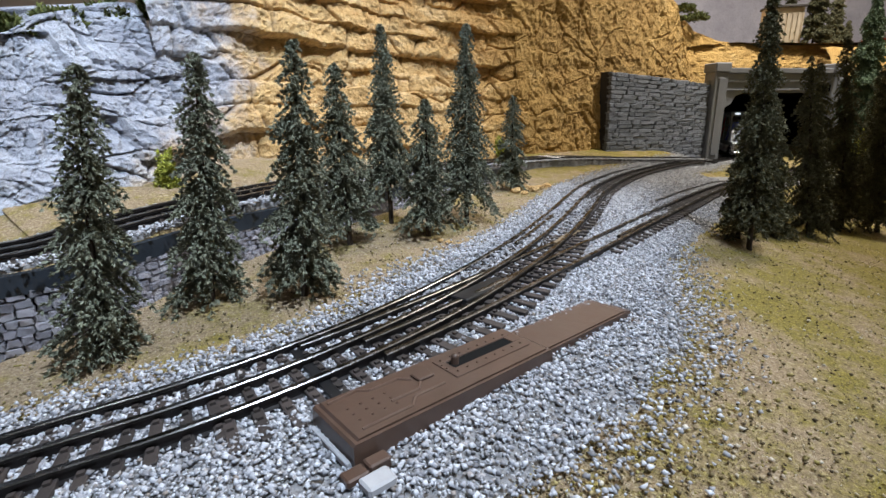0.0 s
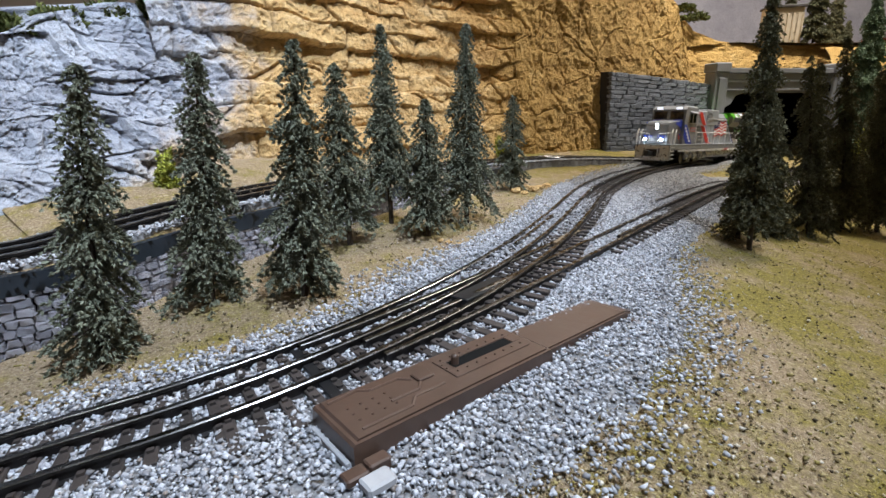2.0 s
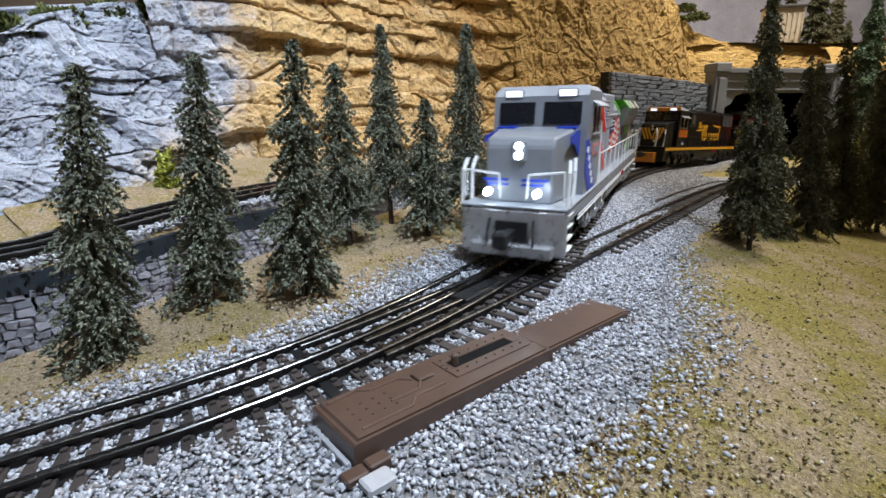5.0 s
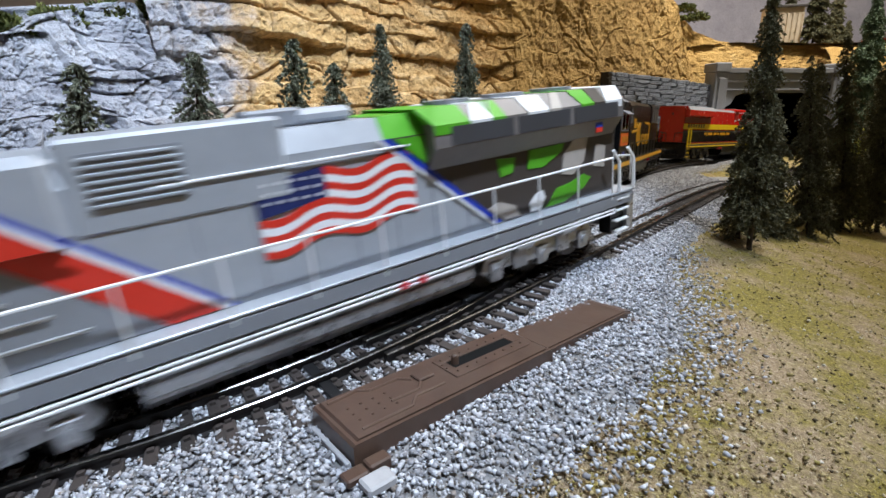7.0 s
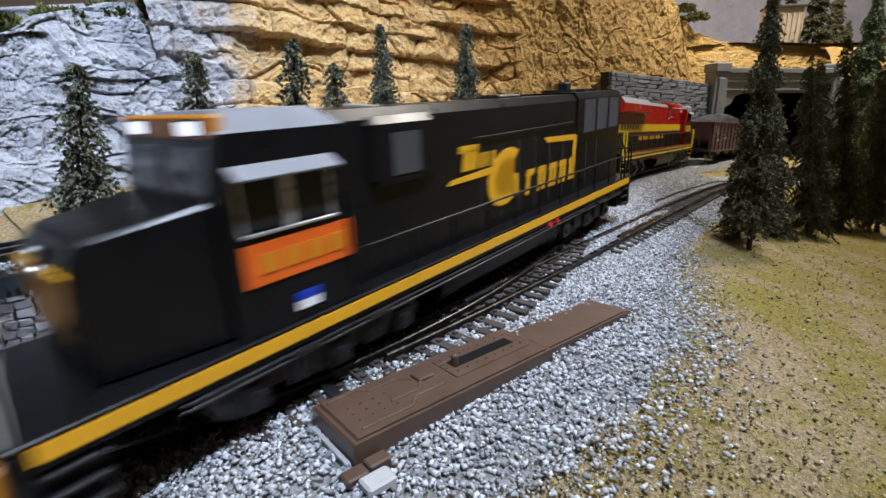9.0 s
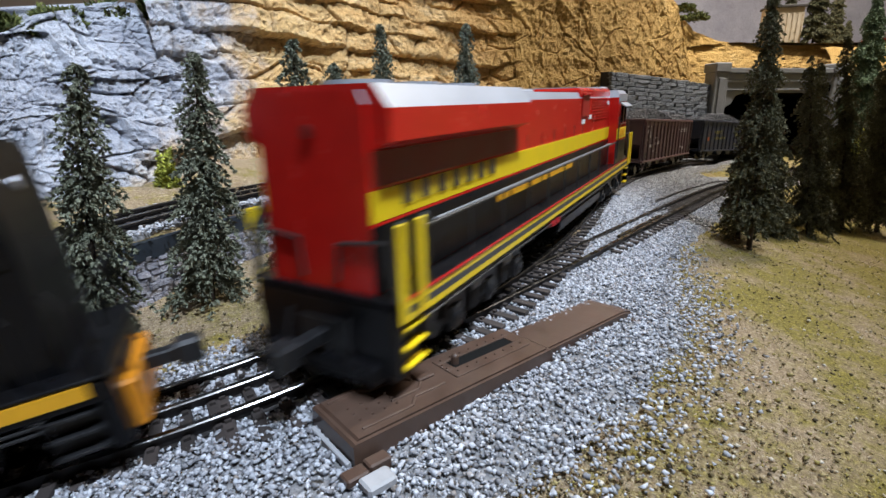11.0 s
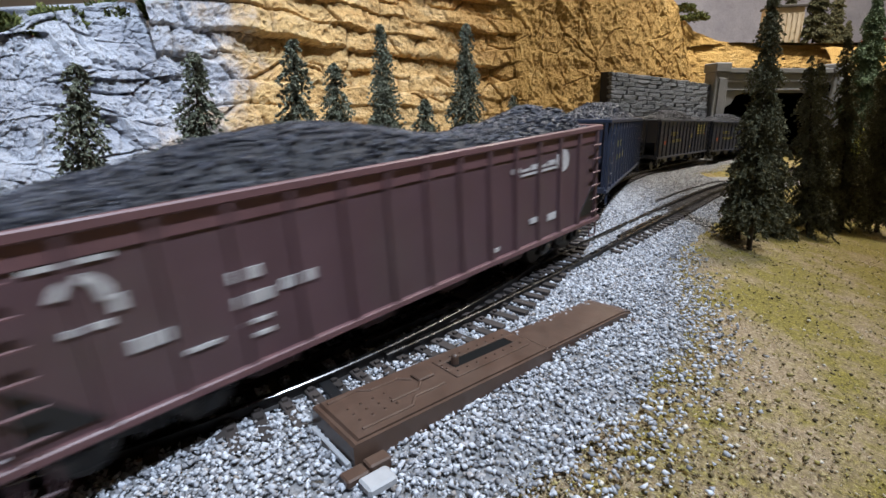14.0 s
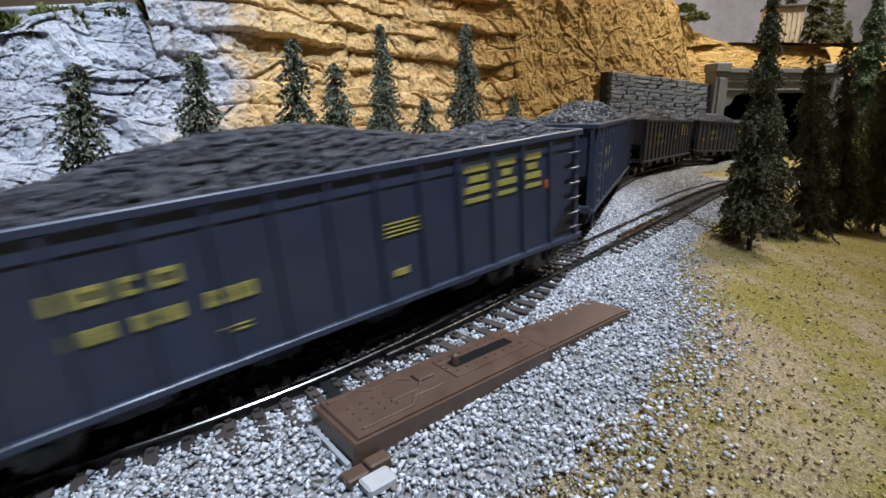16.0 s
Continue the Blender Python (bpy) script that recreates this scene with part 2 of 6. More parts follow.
# ---- the tracks' lines ----
R1 = [(-2.2989, -1.0574), (-1.598, -0.6602), (-0.989, -0.3151), (-0.5975, -0.0933), (-0.38, 0.03), (-0.24, 0.1005), (-0.1532, 0.1395), (-0.0984, 0.1635), (-0.0482, 0.1982), (0, 0.2471),
      (0.0446, 0.3079), (0.0841, 0.3759), (0.1189, 0.4474), (0.1511, 0.5198), (0.1841, 0.5911), (0.2303, 0.6757), (0.285, 0.7652), (0.3459, 0.8516), (0.4122, 0.9345),
      (0.4829, 1.0132), (0.5577, 1.0872), (0.6373, 1.1555), (0.71, 1.218), (0.775, 1.295), (0.82, 1.385), (0.845, 1.5), (0.85, 1.7), (0.85, 2.2), (0.85, 3.2), (0.85, 4.6)]
R2 = [(-0.1487, 0.1436), (-0.0977, 0.162), (-0.0496, 0.1919), (-0.0018, 0.2334), (0.0464, 0.2835), (0.0949, 0.3382), (0.1431, 0.3955), (0.1908, 0.4546), (0.2378, 0.515),
      (0.2844, 0.5764), (0.3311, 0.6384), (0.3784, 0.7003), (0.4263, 0.7616), (0.4742, 0.8227), (0.535, 0.885), (0.62, 0.95), (0.74, 1.03), (0.88, 1.12), (0.99, 1.24), (1.05, 1.4), (1.07, 1.7)]
R3 = [(-0.70, 0.05, 0.02), (-0.44, 0.15, 0.024), (-0.31, 0.208, 0.028), (-0.238, 0.254, 0.031), (-0.215, 0.278, 0.0345), (-0.183, 0.329, 0.040), (-0.135, 0.40, 0.044), (-0.06, 0.52, 0.042), (0.013, 0.635, 0.037),
      (0.144, 0.80, 0.0285), (0.209, 0.842, 0.0265), (0.349, 0.955, 0.014), (0.47, 1.035, 0.006), (0.5577, 1.0892, -0.001)]
TOP = 0.006
P1, P2, P3 = glide(R1), glide(R2), glide(R3)
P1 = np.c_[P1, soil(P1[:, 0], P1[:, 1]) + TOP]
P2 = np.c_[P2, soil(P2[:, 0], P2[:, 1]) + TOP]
GAUGE = 0.0345


# ---- ground ----
def uneven_axis(stops):
    return np.concatenate([np.arange(a, b, d) for a, b, d in stops] + [[stops[-1][1]]])


def ground():
    xs = uneven_axis([(-3.2, -0.5, 0.15), (-0.5, 0.62, 0.007), (0.62, 3.2, 0.1)])
    ys = uneven_axis([(-1.6, 0.06, 0.1), (0.06, 0.5, 0.006), (0.5, 1.3, 0.012), (1.3, 4.8, 0.2)])
    gx, gy = np.meshgrid(xs, ys)
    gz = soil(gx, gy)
    rough = np.array([noise.noise((x * 22, y * 22, 0)) * 0.0012 + noise.noise((x * 90, y * 90, 5)) * 0.0006 for x, y in zip(gx.ravel(), gy.ravel())]).reshape(gx.shape)
    v = np.stack([gx, gy, gz - 0.001 + rough], -1).reshape(-1, 3)
    n, w = gx.shape
    i = np.arange(n * w).reshape(n, w)
    f = np.stack([i[:-1, :-1], i[:-1, 1:], i[1:, 1:], i[1:, :-1]], -1).reshape(-1, 4)
    ob = mesh_ob("ground", v, f.tolist(), M_GROUND)
    for p in ob.data.polygons:
        p.use_smooth = True
    tagged(ob, "olive turf and tan soil of the layout ground", "ground", kind="structure")


ground()


def pebbles(name, xyz, size, mat, label, seed, flat=0.75, parent=None):
    """Many small broken pieces in one mesh: skewed eight-sided stones."""
    r = np.random.RandomState(seed)
    n = len(xyz)
    base = np.array([(1, 0, 0), (0, 1, 0), (-1, 0, 0), (0, -1, 0), (0, 0, 1), (0, 0, -1)], float)
    v = base[None] * (0.55 + 0.75 * r.rand(n, 6, 1)) + r.normal(0, 0.22, (n, 6, 3))
    a = r.rand(n) * 6.283
    b = r.normal(0, 0.6, n)
    ca, sa, cb, sb = np.cos(a), np.sin(a), np.cos(b), np.sin(b)
    rot = np.zeros((n, 3, 3))
    rot[:, 0, 0], rot[:, 0, 1] = ca, -sa
    rot[:, 1, 0], rot[:, 1, 1] = sa, ca
    rot[:, 2, 2] = 1
    tip = np.zeros((n, 3, 3))
    tip[:, 0, 0] = 1
    tip[:, 1, 1], tip[:, 1, 2], tip[:, 2, 1], tip[:, 2, 2] = cb, -sb, sb, cb
    v = np.einsum("nij,njk,nlk->nli", rot, tip, v)
    v[..., 2] *= flat
    v = v * np.asarray(size).reshape(-1, 1, 1) + np.asarray(xyz)[:, None]
    tri = np.array([(0, 1, 4), (1, 2, 4), (2, 3, 4), (3, 0, 4), (1, 0, 5), (2, 1, 5), (3, 2, 5), (0, 3, 5)])
    f = (np.arange(n)[:, None, None] * 6 + tri).reshape(-1, 3)
    me = bpy.data.meshes.new(name)
    me.vertices.add(n * 6)
    me.vertices.foreach_set("co", v.ravel())
    me.loops.add(f.size)
    me.loops.foreach_set("vertex_index", f.ravel().astype(np.int32))
    me.polygons.add(len(f))
    me.polygons.foreach_set("loop_start", np.arange(0, f.size, 3, dtype=np.int32))
    me.update(calc_edges=True)
    me.materials.append(mat)
    ob = new(name, me)
    if parent:
        ob.parent = parent
    return tagged(ob, label, kind="stuff")


def spread(path, n, lo, hi, seed, s0, s1, right, left, power=1.0, fade=0.055):
    """Random places beside a track, from s0 to s1 along it, out to the widths right and left of its middle."""
    r = np.random.RandomState(seed)
    t, nn = normal2(path)
    s = s0 + (s1 - s0) * r.rand(n) ** power
    i = np.clip((s / 0.004).astype(int), 0, len(path) - 1)
    u = r.rand(n)
    rw, lw = (np.interp(s, *zip(*w)) if isinstance(w, list) else w for w in (right, left))
    o = -lw + (rw + lw) * u
    edge = np.minimum(((rw - o) / fade) ** 1.6, (o + lw) / 0.016)
    keep = r.rand(n) < np.clip(edge, 0.02, 1)
    xy = path[i, :2] + nn[i] * o[:, None] + r.normal(0, 0.002, (n, 2))
    z = path[i, 2] - TOP
    size = lo + (hi - lo) * r.rand(n) ** 1.6
    return xy[keep], z[keep], size[keep], o[keep]


def shoulder(o):
    """The gravel lies level with the ties beside the track and thins out further off."""
    o = np.abs(o)
    return 0.0018 * np.clip((o - 0.022) / 0.006, 0, 1) * np.clip((0.135 - o) / 0.05, 0, 1)


M_BED = paint("grey_grit", (0.20, 0.20, 0.205), 0.9, 0, 0.6, 380, 0.0016, 0.3)


def gravel_bed(path, s0, s1, right, left, name):
    t, nn = normal2(path)
    v, f, k = [], [], 0
    cols = 15
    for i in range(int(s0 / 0.004), min(int(s1 / 0.004), len(path) - 1)):
        rw, lw = (float(np.interp(i * 0.004, *zip(*w))) if isinstance(w, list) else w for w in (right, left))
        thin = 0.038 if rw > 0.072 else 0.012
        rw += 0.006 * noise.noise((i * 0.21, 0, 1)) - thin
        lw += 0.003 * noise.noise((i * 0.21, 4, 1)) - 0.006
        for j in range(cols):
            o = -lw + (rw + lw) * j / (cols - 1)
            x, y = path[i, 0] + nn[i][0] * o, path[i, 1] + nn[i][1] * o
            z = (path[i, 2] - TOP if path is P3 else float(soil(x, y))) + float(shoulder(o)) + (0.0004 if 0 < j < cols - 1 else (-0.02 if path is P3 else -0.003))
            v.append((x, y, z))
        if k:
            f += [((k - 1) * cols + j, k * cols + j, k * cols + j + 1, (k - 1) * cols + j + 1) for j in range(cols - 1)]
        k += 1
    tagged(mesh_ob(name, v, f, M_BED), "grey grit bed under the loose stones", "gravel", kind="structure")


WIDE = [(2.36, 0.10), (2.48, 0.125), (2.6, 0.145), (2.70, 0.150), (2.82, 0.12), (3.1, 0.075)]
gravel_bed(P1, 2.2, 3.95, WIDE, 0.042, "gravel_bed_turnout")
gravel_bed(P2, 0.30, 1.2, 0.062, 0.06, "gravel_bed_straight")
gravel_bed(P3, 0.2, 1.75, 0.040, 0.03, "gravel_bed_upper")


def ballast():
    allp, alls = [], []
    for path, n, s0, s1, rt, lf, sd, fade in ((P1, 86000, 2.36, 3.05, WIDE, 0.046, 1, 0.055),
                                        (P1, 24000, 3.0, 3.95, 0.07, 0.045, 2, 0.02), (P2, 26000, 0.16, 1.0, 0.062, 0.075, 3, 0.02), (P3, 34000, 0.3, 1.68, 0.048, 0.034, 4, 0.014)):
        xy, z, size, o = spread(path, n, 0.0006, 0.0016, sd, s0, s1, rt, lf, fade=fade)
        if path is not P3:
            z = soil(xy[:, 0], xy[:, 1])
        z = z + 0.0008 + 0.0009 * np.random.RandomState(sd).rand(len(z)) + shoulder(o) + 0.0005 * (np.abs(o) > 0.03) * (np.abs(o) < 0.09)
        allp.append(np.c_[xy, z])
        alls.append(size)
    pebbles("ballast", np.vstack(allp), np.concatenate(alls), M_BALLAST, "loose pale grey crushed stone beside the tracks", 5)
    tagged(bpy.data.objects["ballast"], category="gravel")


ballast()


def crumbs():
    r = np.random.RandomState(9)
    n = 38000
    d = 0.10 + 0.55 * r.rand(n) ** 1.5
    a = radians(90) - radians(52) * (2 * r.rand(n) - 1)
    xy = np.c_[d * np.cos(a), d * np.sin(a) + 0.02]
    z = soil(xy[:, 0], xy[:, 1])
    pebbles("turf_crumbs", np.c_[xy, z], 0.00025 + 0.0009 * r.rand(n) ** 4, M_CRUMB, "scattered brown and yellow turf crumbs on the soil", 10)
    tagged(bpy.data.objects["turf_crumbs"], category="turf")


crumbs()


# ---- rails and ties ----
def sweep(name, path, off, s0, s1, parent, prof=None, lift=0.0, label=""):
    """A rail of the given section beside the track's middle."""
    i0, i1 = int(s0 / 0.004), min(int(s1 / 0.004), len(path) - 1)
    t, nn = normal2(path)
    p, nn = path[i0:i1 + 1], nn[i0:i1 + 1]
    prof = prof or [(-0.0024, -0.006), (-0.0024, -0.0052), (-0.0009, -0.0046), (-0.0009, -0.0019), (-0.0016, -0.0015), (-0.0016, -0.0004), (-0.0011, 0),
                    (0.0011, 0), (0.0016, -0.0004), (0.0016, -0.0015), (0.0009, -0.0019), (0.0009, -0.0046), (0.0024, -0.0052), (0.0024, -0.006)]
    m = len(prof)
    offs = np.interp(np.arange(len(p)), [0, len(p) - 1], off) if isinstance(off, (list, tuple)) else np.full(len(p), off)
    v = [(a[0] + b[0] * (o + x), a[1] + b[1] * (o + x), a[2] + z + lift) for a, b, o in zip(p, nn, offs) for x, z in prof]
    f, top = [], []
    for i in range(len(p) - 1):
        for j in range(m - 1):
            f.append((i * m + j, i * m + j + 1, (i + 1) * m + j + 1, (i + 1) * m + j))
            top.append(1 if 5 <= j <= 7 and m > 10 else 0)
    f += [tuple(range(m)), tuple(range((len(p) - 1) * m, len(p) * m))[::-1]]
    ob = mesh_ob(name, v, f, [M_RAIL, M_RAILTOP], parent, label)
    for q, k in zip(ob.data.polygons, top):
        q.material_index = k
    return ob


def tie_mesh(length):
    bm = bmesh.new()
    box(bm, -0.0022, 0.0022, -length / 2, length / 2, -0.0024, 0, 0.0003)
    for s in (-1, 0, 1):
        for d in (-1, 1):
            y = s * GAUGE / 2 + d * 0.0028
            box(bm, -0.0011, 0.0011, y - 0.0009, y + 0.0009, 0, 0.0011)
    me = bpy.data.meshes.new("tie")
    bm.to_mesh(me)
    bm.free()
    me.materials.append(M_TIE)
    return me


def ties(path, s0, s1, parent, length=0.054, pitch=0.0094, shift=0.0):
    me = tie_mesh(length)
    r = random.Random(4)
    t, nn = normal2(path)
    s = s0
    while s < s1:
        p = along(path, s)
        i = min(int(s / 0.004), len(t) - 1)
        q = along(path, s + 0.004)
        ob = new("tie", me)
        ob.parent = parent
        a = math.degrees(math.atan2(t[i][1], t[i][0]))
        sh = np.interp(s, *zip(*shift)) if isinstance(shift, list) else shift
        ob.matrix_basis = pose(p[0] + nn[i][0] * sh, p[1] + nn[i][1] * sh, p[2] - 0.0036 + r.uniform(-0.0002, 0.0002), 0, math.degrees(-math.atan2(q[2] - p[2], 0.004)), a + r.uniform(-1.2, 1.2))
        s += pitch


track_1 = empty("track_turnout_route", "three-rail model track on brown ties, black rails", "railway track", kind="structure")
for o in (-GAUGE / 2, 0, GAUGE / 2):
    sweep("rail", P1, o, 1.9, 4.3, track_1)
track_2 = empty("track_straight_route", "three-rail model track beside the turnout, black rails", "railway track", kind="structure")
sweep("rail", P2, GAUGE / 2, 0.13, 1.75, track_2)
sweep("rail", P2, 0, 0.13, 1.75, track_2)
sweep("rail", P2, -GAUGE / 2, 0.105, 1.75, track_2)
track_3 = empty("track_upper_route", "three-rail model track along the foot of the cliff", "railway track", kind="structure")
for o in (-GAUGE / 2, 0, GAUGE / 2):
    sweep("rail", P3, o, 0.05, 1.78, track_3)


# ---- cliffs ----
def cliff(name, pts, mat, label, cols, rows, style, seed):
    """Rock face over a base line; pts: x, y, foot z, crest z, setback at the crest."""
    line = glide(pts, 0.004)
    s = np.linspace(0, len(line) - 1, cols)
    line = np.stack([np.interp(s, np.arange(len(line)), line[:, k]) for k in range(5)], 1)
    t, nn = normal2(line)
    h = np.linspace(0, 1, rows)
    v = []
    for i in range(cols):
        x, y, z0, z1, back = line[i]
        for j in range(rows):
            z = z0 - 0.01 + (z1 - z0 + 0.01) * h[j]
            q = Vector((x * 1.0 + seed, y, z))
            rough = noise.turbulence(q * 26, 5, True, noise_basis="PERLIN_ORIGINAL", amplitude_scale=0.62, frequency_scale=2.1) - 0.7
            fine = noise.turbulence(q * 75, 3, True, noise_basis="PERLIN_ORIGINAL", amplitude_scale=0.6, frequency_scale=2.2) - 0.6
            if style == "ledge":
                w = z * 40 + 0.75 * noise.noise(q * 5) + 0.22 * noise.noise(q * 19)
                k = math.floor(w)
                fr = w - k
                wid = Vector((x * 4.2 + k * 1.7, y * 4.2, k * 5.3 + seed))
                jut = noise.noise(wid) + 0.6 * noise.noise(wid * 3.1)
                edge = min(1, fr * 6) * (1 - 0.5 * fr)
                vo = noise.voronoi(Vector((q.x * 13 + k * 0.6, q.y * 13, k * 0.9 + fr * 0.3)))[0]
                d = 0.010 * jut + 0.007 * edge * (0.6 + jut) - 0.005 * max(0, 1 - (vo[1] - vo[0]) / 0.06) + 0.010 * noise.noise(q * 5.5) - 0.0055 * rough - 0.0035 * fine
            elif style == "block":
                bend = 0.5 * noise.noise(q * 11)
                mask = min(1, max(0, 0.5 + 1.6 * noise.noise(q * 9 + Vector((7, 0, 0)))))
                vo = noise.voronoi(Vector((q.x * 15 + bend, q.y * 15 + bend, q.z * 34 + 2 * bend)))[0]
                v2 = noise.voronoi(Vector((q.x * 40 + bend, q.y * 40, q.z * 85 + bend)))[0]
                step = noise.cell(Vector((q.x * 13 + bend, q.y * 13, q.z * 30 + bend)))
                d = 0.005 * step - 0.008 * mask * max(0, 1 - (vo[1] - vo[0]) / 0.05) - 0.003 * (1 - mask) * max(0, 1 - (v2[1] - v2[0]) / 0.07) + 0.014 * noise.noise(q * 6) + 0.007 * noise.noise(Vector((q.x * 18, q.y * 18, q.z * 46))) - 0.009 * rough - 0.005 * fine
            else:
                v2 = noise.voronoi(Vector((q.x * 15 + 0.3 * noise.noise(q * 14), q.y * 15, q.z * 12 + 0.4 * noise.noise(q * 10))))[0]
                d = -0.0035 * max(0, 1 - (v2[1] - v2[0]) / 0.04) + 0.018 * noise.noise(q * 5) + 0.004 * noise.noise(Vector((q.x * 40, q.y * 40, q.z * 14))) - 0.0055 * rough - 0.0035 * fine
            o = d - back * h[j] ** 1.2
            v.append((x + nn[i][0] * o, y + nn[i][1] * o, z + 0.004 * noise.noise(q * 30)))
    g = np.arange(cols * rows).reshape(cols, rows)
    f = np.stack([g[:-1, :-1], g[1:, :-1], g[1:, 1:], g[:-1, 1:]], -1).reshape(-1, 4).tolist()
    # a rough plateau behind the crest
    base = len(v)
    for i in range(cols):
        x, y, z0, z1, back = line[i]
        v.append((x - nn[i][0] * (back + 0.25), y - nn[i][1] * (back + 0.25), z1 + 0.01))
    f += [(int(g[i, -1]), int(g[i + 1, -1]), base + i + 1, base + i) for i in range(cols - 1)]
    ob = mesh_ob(name, v, f, mat)
    return tagged(ob, label, "rock cliff", kind="structure")


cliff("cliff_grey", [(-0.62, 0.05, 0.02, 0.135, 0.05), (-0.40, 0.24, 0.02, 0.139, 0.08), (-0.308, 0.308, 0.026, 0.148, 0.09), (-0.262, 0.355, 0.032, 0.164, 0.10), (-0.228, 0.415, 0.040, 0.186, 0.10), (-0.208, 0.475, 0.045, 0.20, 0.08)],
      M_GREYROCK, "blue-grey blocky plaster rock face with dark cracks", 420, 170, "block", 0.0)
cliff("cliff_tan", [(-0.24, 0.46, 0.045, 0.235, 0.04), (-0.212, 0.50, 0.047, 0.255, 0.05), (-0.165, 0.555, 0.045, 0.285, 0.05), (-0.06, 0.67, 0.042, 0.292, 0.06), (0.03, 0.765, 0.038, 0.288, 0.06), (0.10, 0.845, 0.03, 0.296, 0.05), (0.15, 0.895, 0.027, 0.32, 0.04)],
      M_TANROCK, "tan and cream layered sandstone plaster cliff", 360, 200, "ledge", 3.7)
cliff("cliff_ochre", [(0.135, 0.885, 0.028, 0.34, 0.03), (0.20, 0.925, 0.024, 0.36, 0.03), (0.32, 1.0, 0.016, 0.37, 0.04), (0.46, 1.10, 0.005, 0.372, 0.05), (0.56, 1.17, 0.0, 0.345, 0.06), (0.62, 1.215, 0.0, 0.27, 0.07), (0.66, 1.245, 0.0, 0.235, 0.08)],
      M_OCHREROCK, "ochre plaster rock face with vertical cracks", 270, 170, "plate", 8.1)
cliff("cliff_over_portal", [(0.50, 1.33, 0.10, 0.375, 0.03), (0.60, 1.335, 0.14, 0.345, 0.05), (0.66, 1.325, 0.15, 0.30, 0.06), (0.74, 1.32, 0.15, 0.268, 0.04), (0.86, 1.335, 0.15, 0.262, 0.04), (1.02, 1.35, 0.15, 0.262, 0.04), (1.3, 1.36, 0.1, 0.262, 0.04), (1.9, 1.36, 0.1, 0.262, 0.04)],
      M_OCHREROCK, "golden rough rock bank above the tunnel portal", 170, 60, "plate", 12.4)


# ---- upper shelf with its stone retaining wall ----
WL = glide([(-0.46, 0.10, 0.018), (-0.33, 0.165, 0.02), (-0.2263, 0.2240, 0.0225), (-0.1955, 0.2500, 0.0245), (-0.1690, 0.287, 0.0285), (-0.1419, 0.335, 0.031), (-0.098, 0.395, 0.0315), (-0.0503, 0.4616, 0.030), (0.02, 0.56, 0.029), (0.075, 0.64, 0.029)], 0.004)


def shelf():
    t3, n3 = normal2(P3)
    v = []
    pts = list(range(0, len(WL), 2))
    for i in pts:
        w = WL[i]
        k = int(np.argmin(((P3[:, :2] - w[:2]) ** 2).sum(1)))
        b = P3[k]
        for f in (0.0, 0.35, 0.75, 1.0):
            v.append((w[0] + (b[0] - w[0]) * f, w[1] + (b[1] - w[1]) * f, w[2] - 0.001 + (b[2] - 0.0068 - w[2] + 0.001) * min(1, f * 1.6)))
        for d, dz in ((0.022, 0), (0.05, 0.003), (0.075, 0.008), (0.13, 0.02)):
            v.append((b[0] - n3[k][0] * d, b[1] - n3[k][1] * d, b[2] - 0.0068 + dz))
    f = [(i * 8 + j, (i + 1) * 8 + j, (i + 1) * 8 + j + 1, i * 8 + j + 1) for i in range(len(pts) - 1) for j in range(7)]
    tagged(mesh_ob("upper_shelf", v, f, M_GROUND), "tan soil shelf that carries the upper track", "ground", kind="structure")
    # black fascia board
    fv, ff = [], []
    tw, nw = normal2(WL)
    for i in range(len(WL)):
        x, y, z = WL[i]
        for o, dz in ((0.0035, -0.010), (0.0035, 0.0005), (-0.002, 0.0005), (-0.002, -0.010)):
            fv.append((x + nw[i][0] * o, y + nw[i][1] * o, z + dz))
    for i in range(len(WL) - 1):
        for j in range(4):
            ff.append((i * 4 + j, i * 4 + (j + 1) % 4, (i + 1) * 4 + (j + 1) % 4, (i + 1) * 4 + j))
    ff += [(0, 1, 2, 3), tuple(range((len(WL) - 1) * 4, len(WL) * 4))[::-1]]
    tagged(mesh_ob("shelf_fascia", fv, ff, M_FASCIA), "blue-black board along the top of the stone wall", "fascia", kind="structure")


shelf()


def backing(name, line, mat, label, depth=0.006):
    tw, nw = normal2(line)
    v, f = [], []
    for i, p in enumerate(line):
        for o in (-0.001, -depth):
            for z in (p[3], p[2]):
                v.append((p[0] + nw[i][0] * o, p[1] + nw[i][1] * o, z))
    for i in range(len(line) - 1):
        a, b = i * 4, i * 4 + 4
        f += [(a, b, b + 1, a + 1), (a + 1, b + 1, b + 3, a + 3), (a + 2, a + 3, b + 3, b + 2)]
    f += [(0, 1, 3, 2), tuple(len(v) - 4 + k for k in (0, 2, 3, 1))]
    return tagged(mesh_ob(name, v, f, mat), label, "retaining wall", kind="structure")


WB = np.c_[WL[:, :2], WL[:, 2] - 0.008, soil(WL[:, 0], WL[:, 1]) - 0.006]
wall_left = backing("wall_stone", WB, M_MORTAR, "grey cut-stone retaining wall below the upper track")
WR = glide([(0.3224, 0.9898, 0.1715, 0.0), (0.42, 1.057, 0.1675, -0.002), (0.52, 1.124, 0.162, -0.006), (0.6213, 1.1897, 0.156, -0.012)], 0.004)
wall_right = backing("wall_slate", WR, M_MORTAR, "slate-grey retaining wall of thin rough courses beside the portal", 0.02)

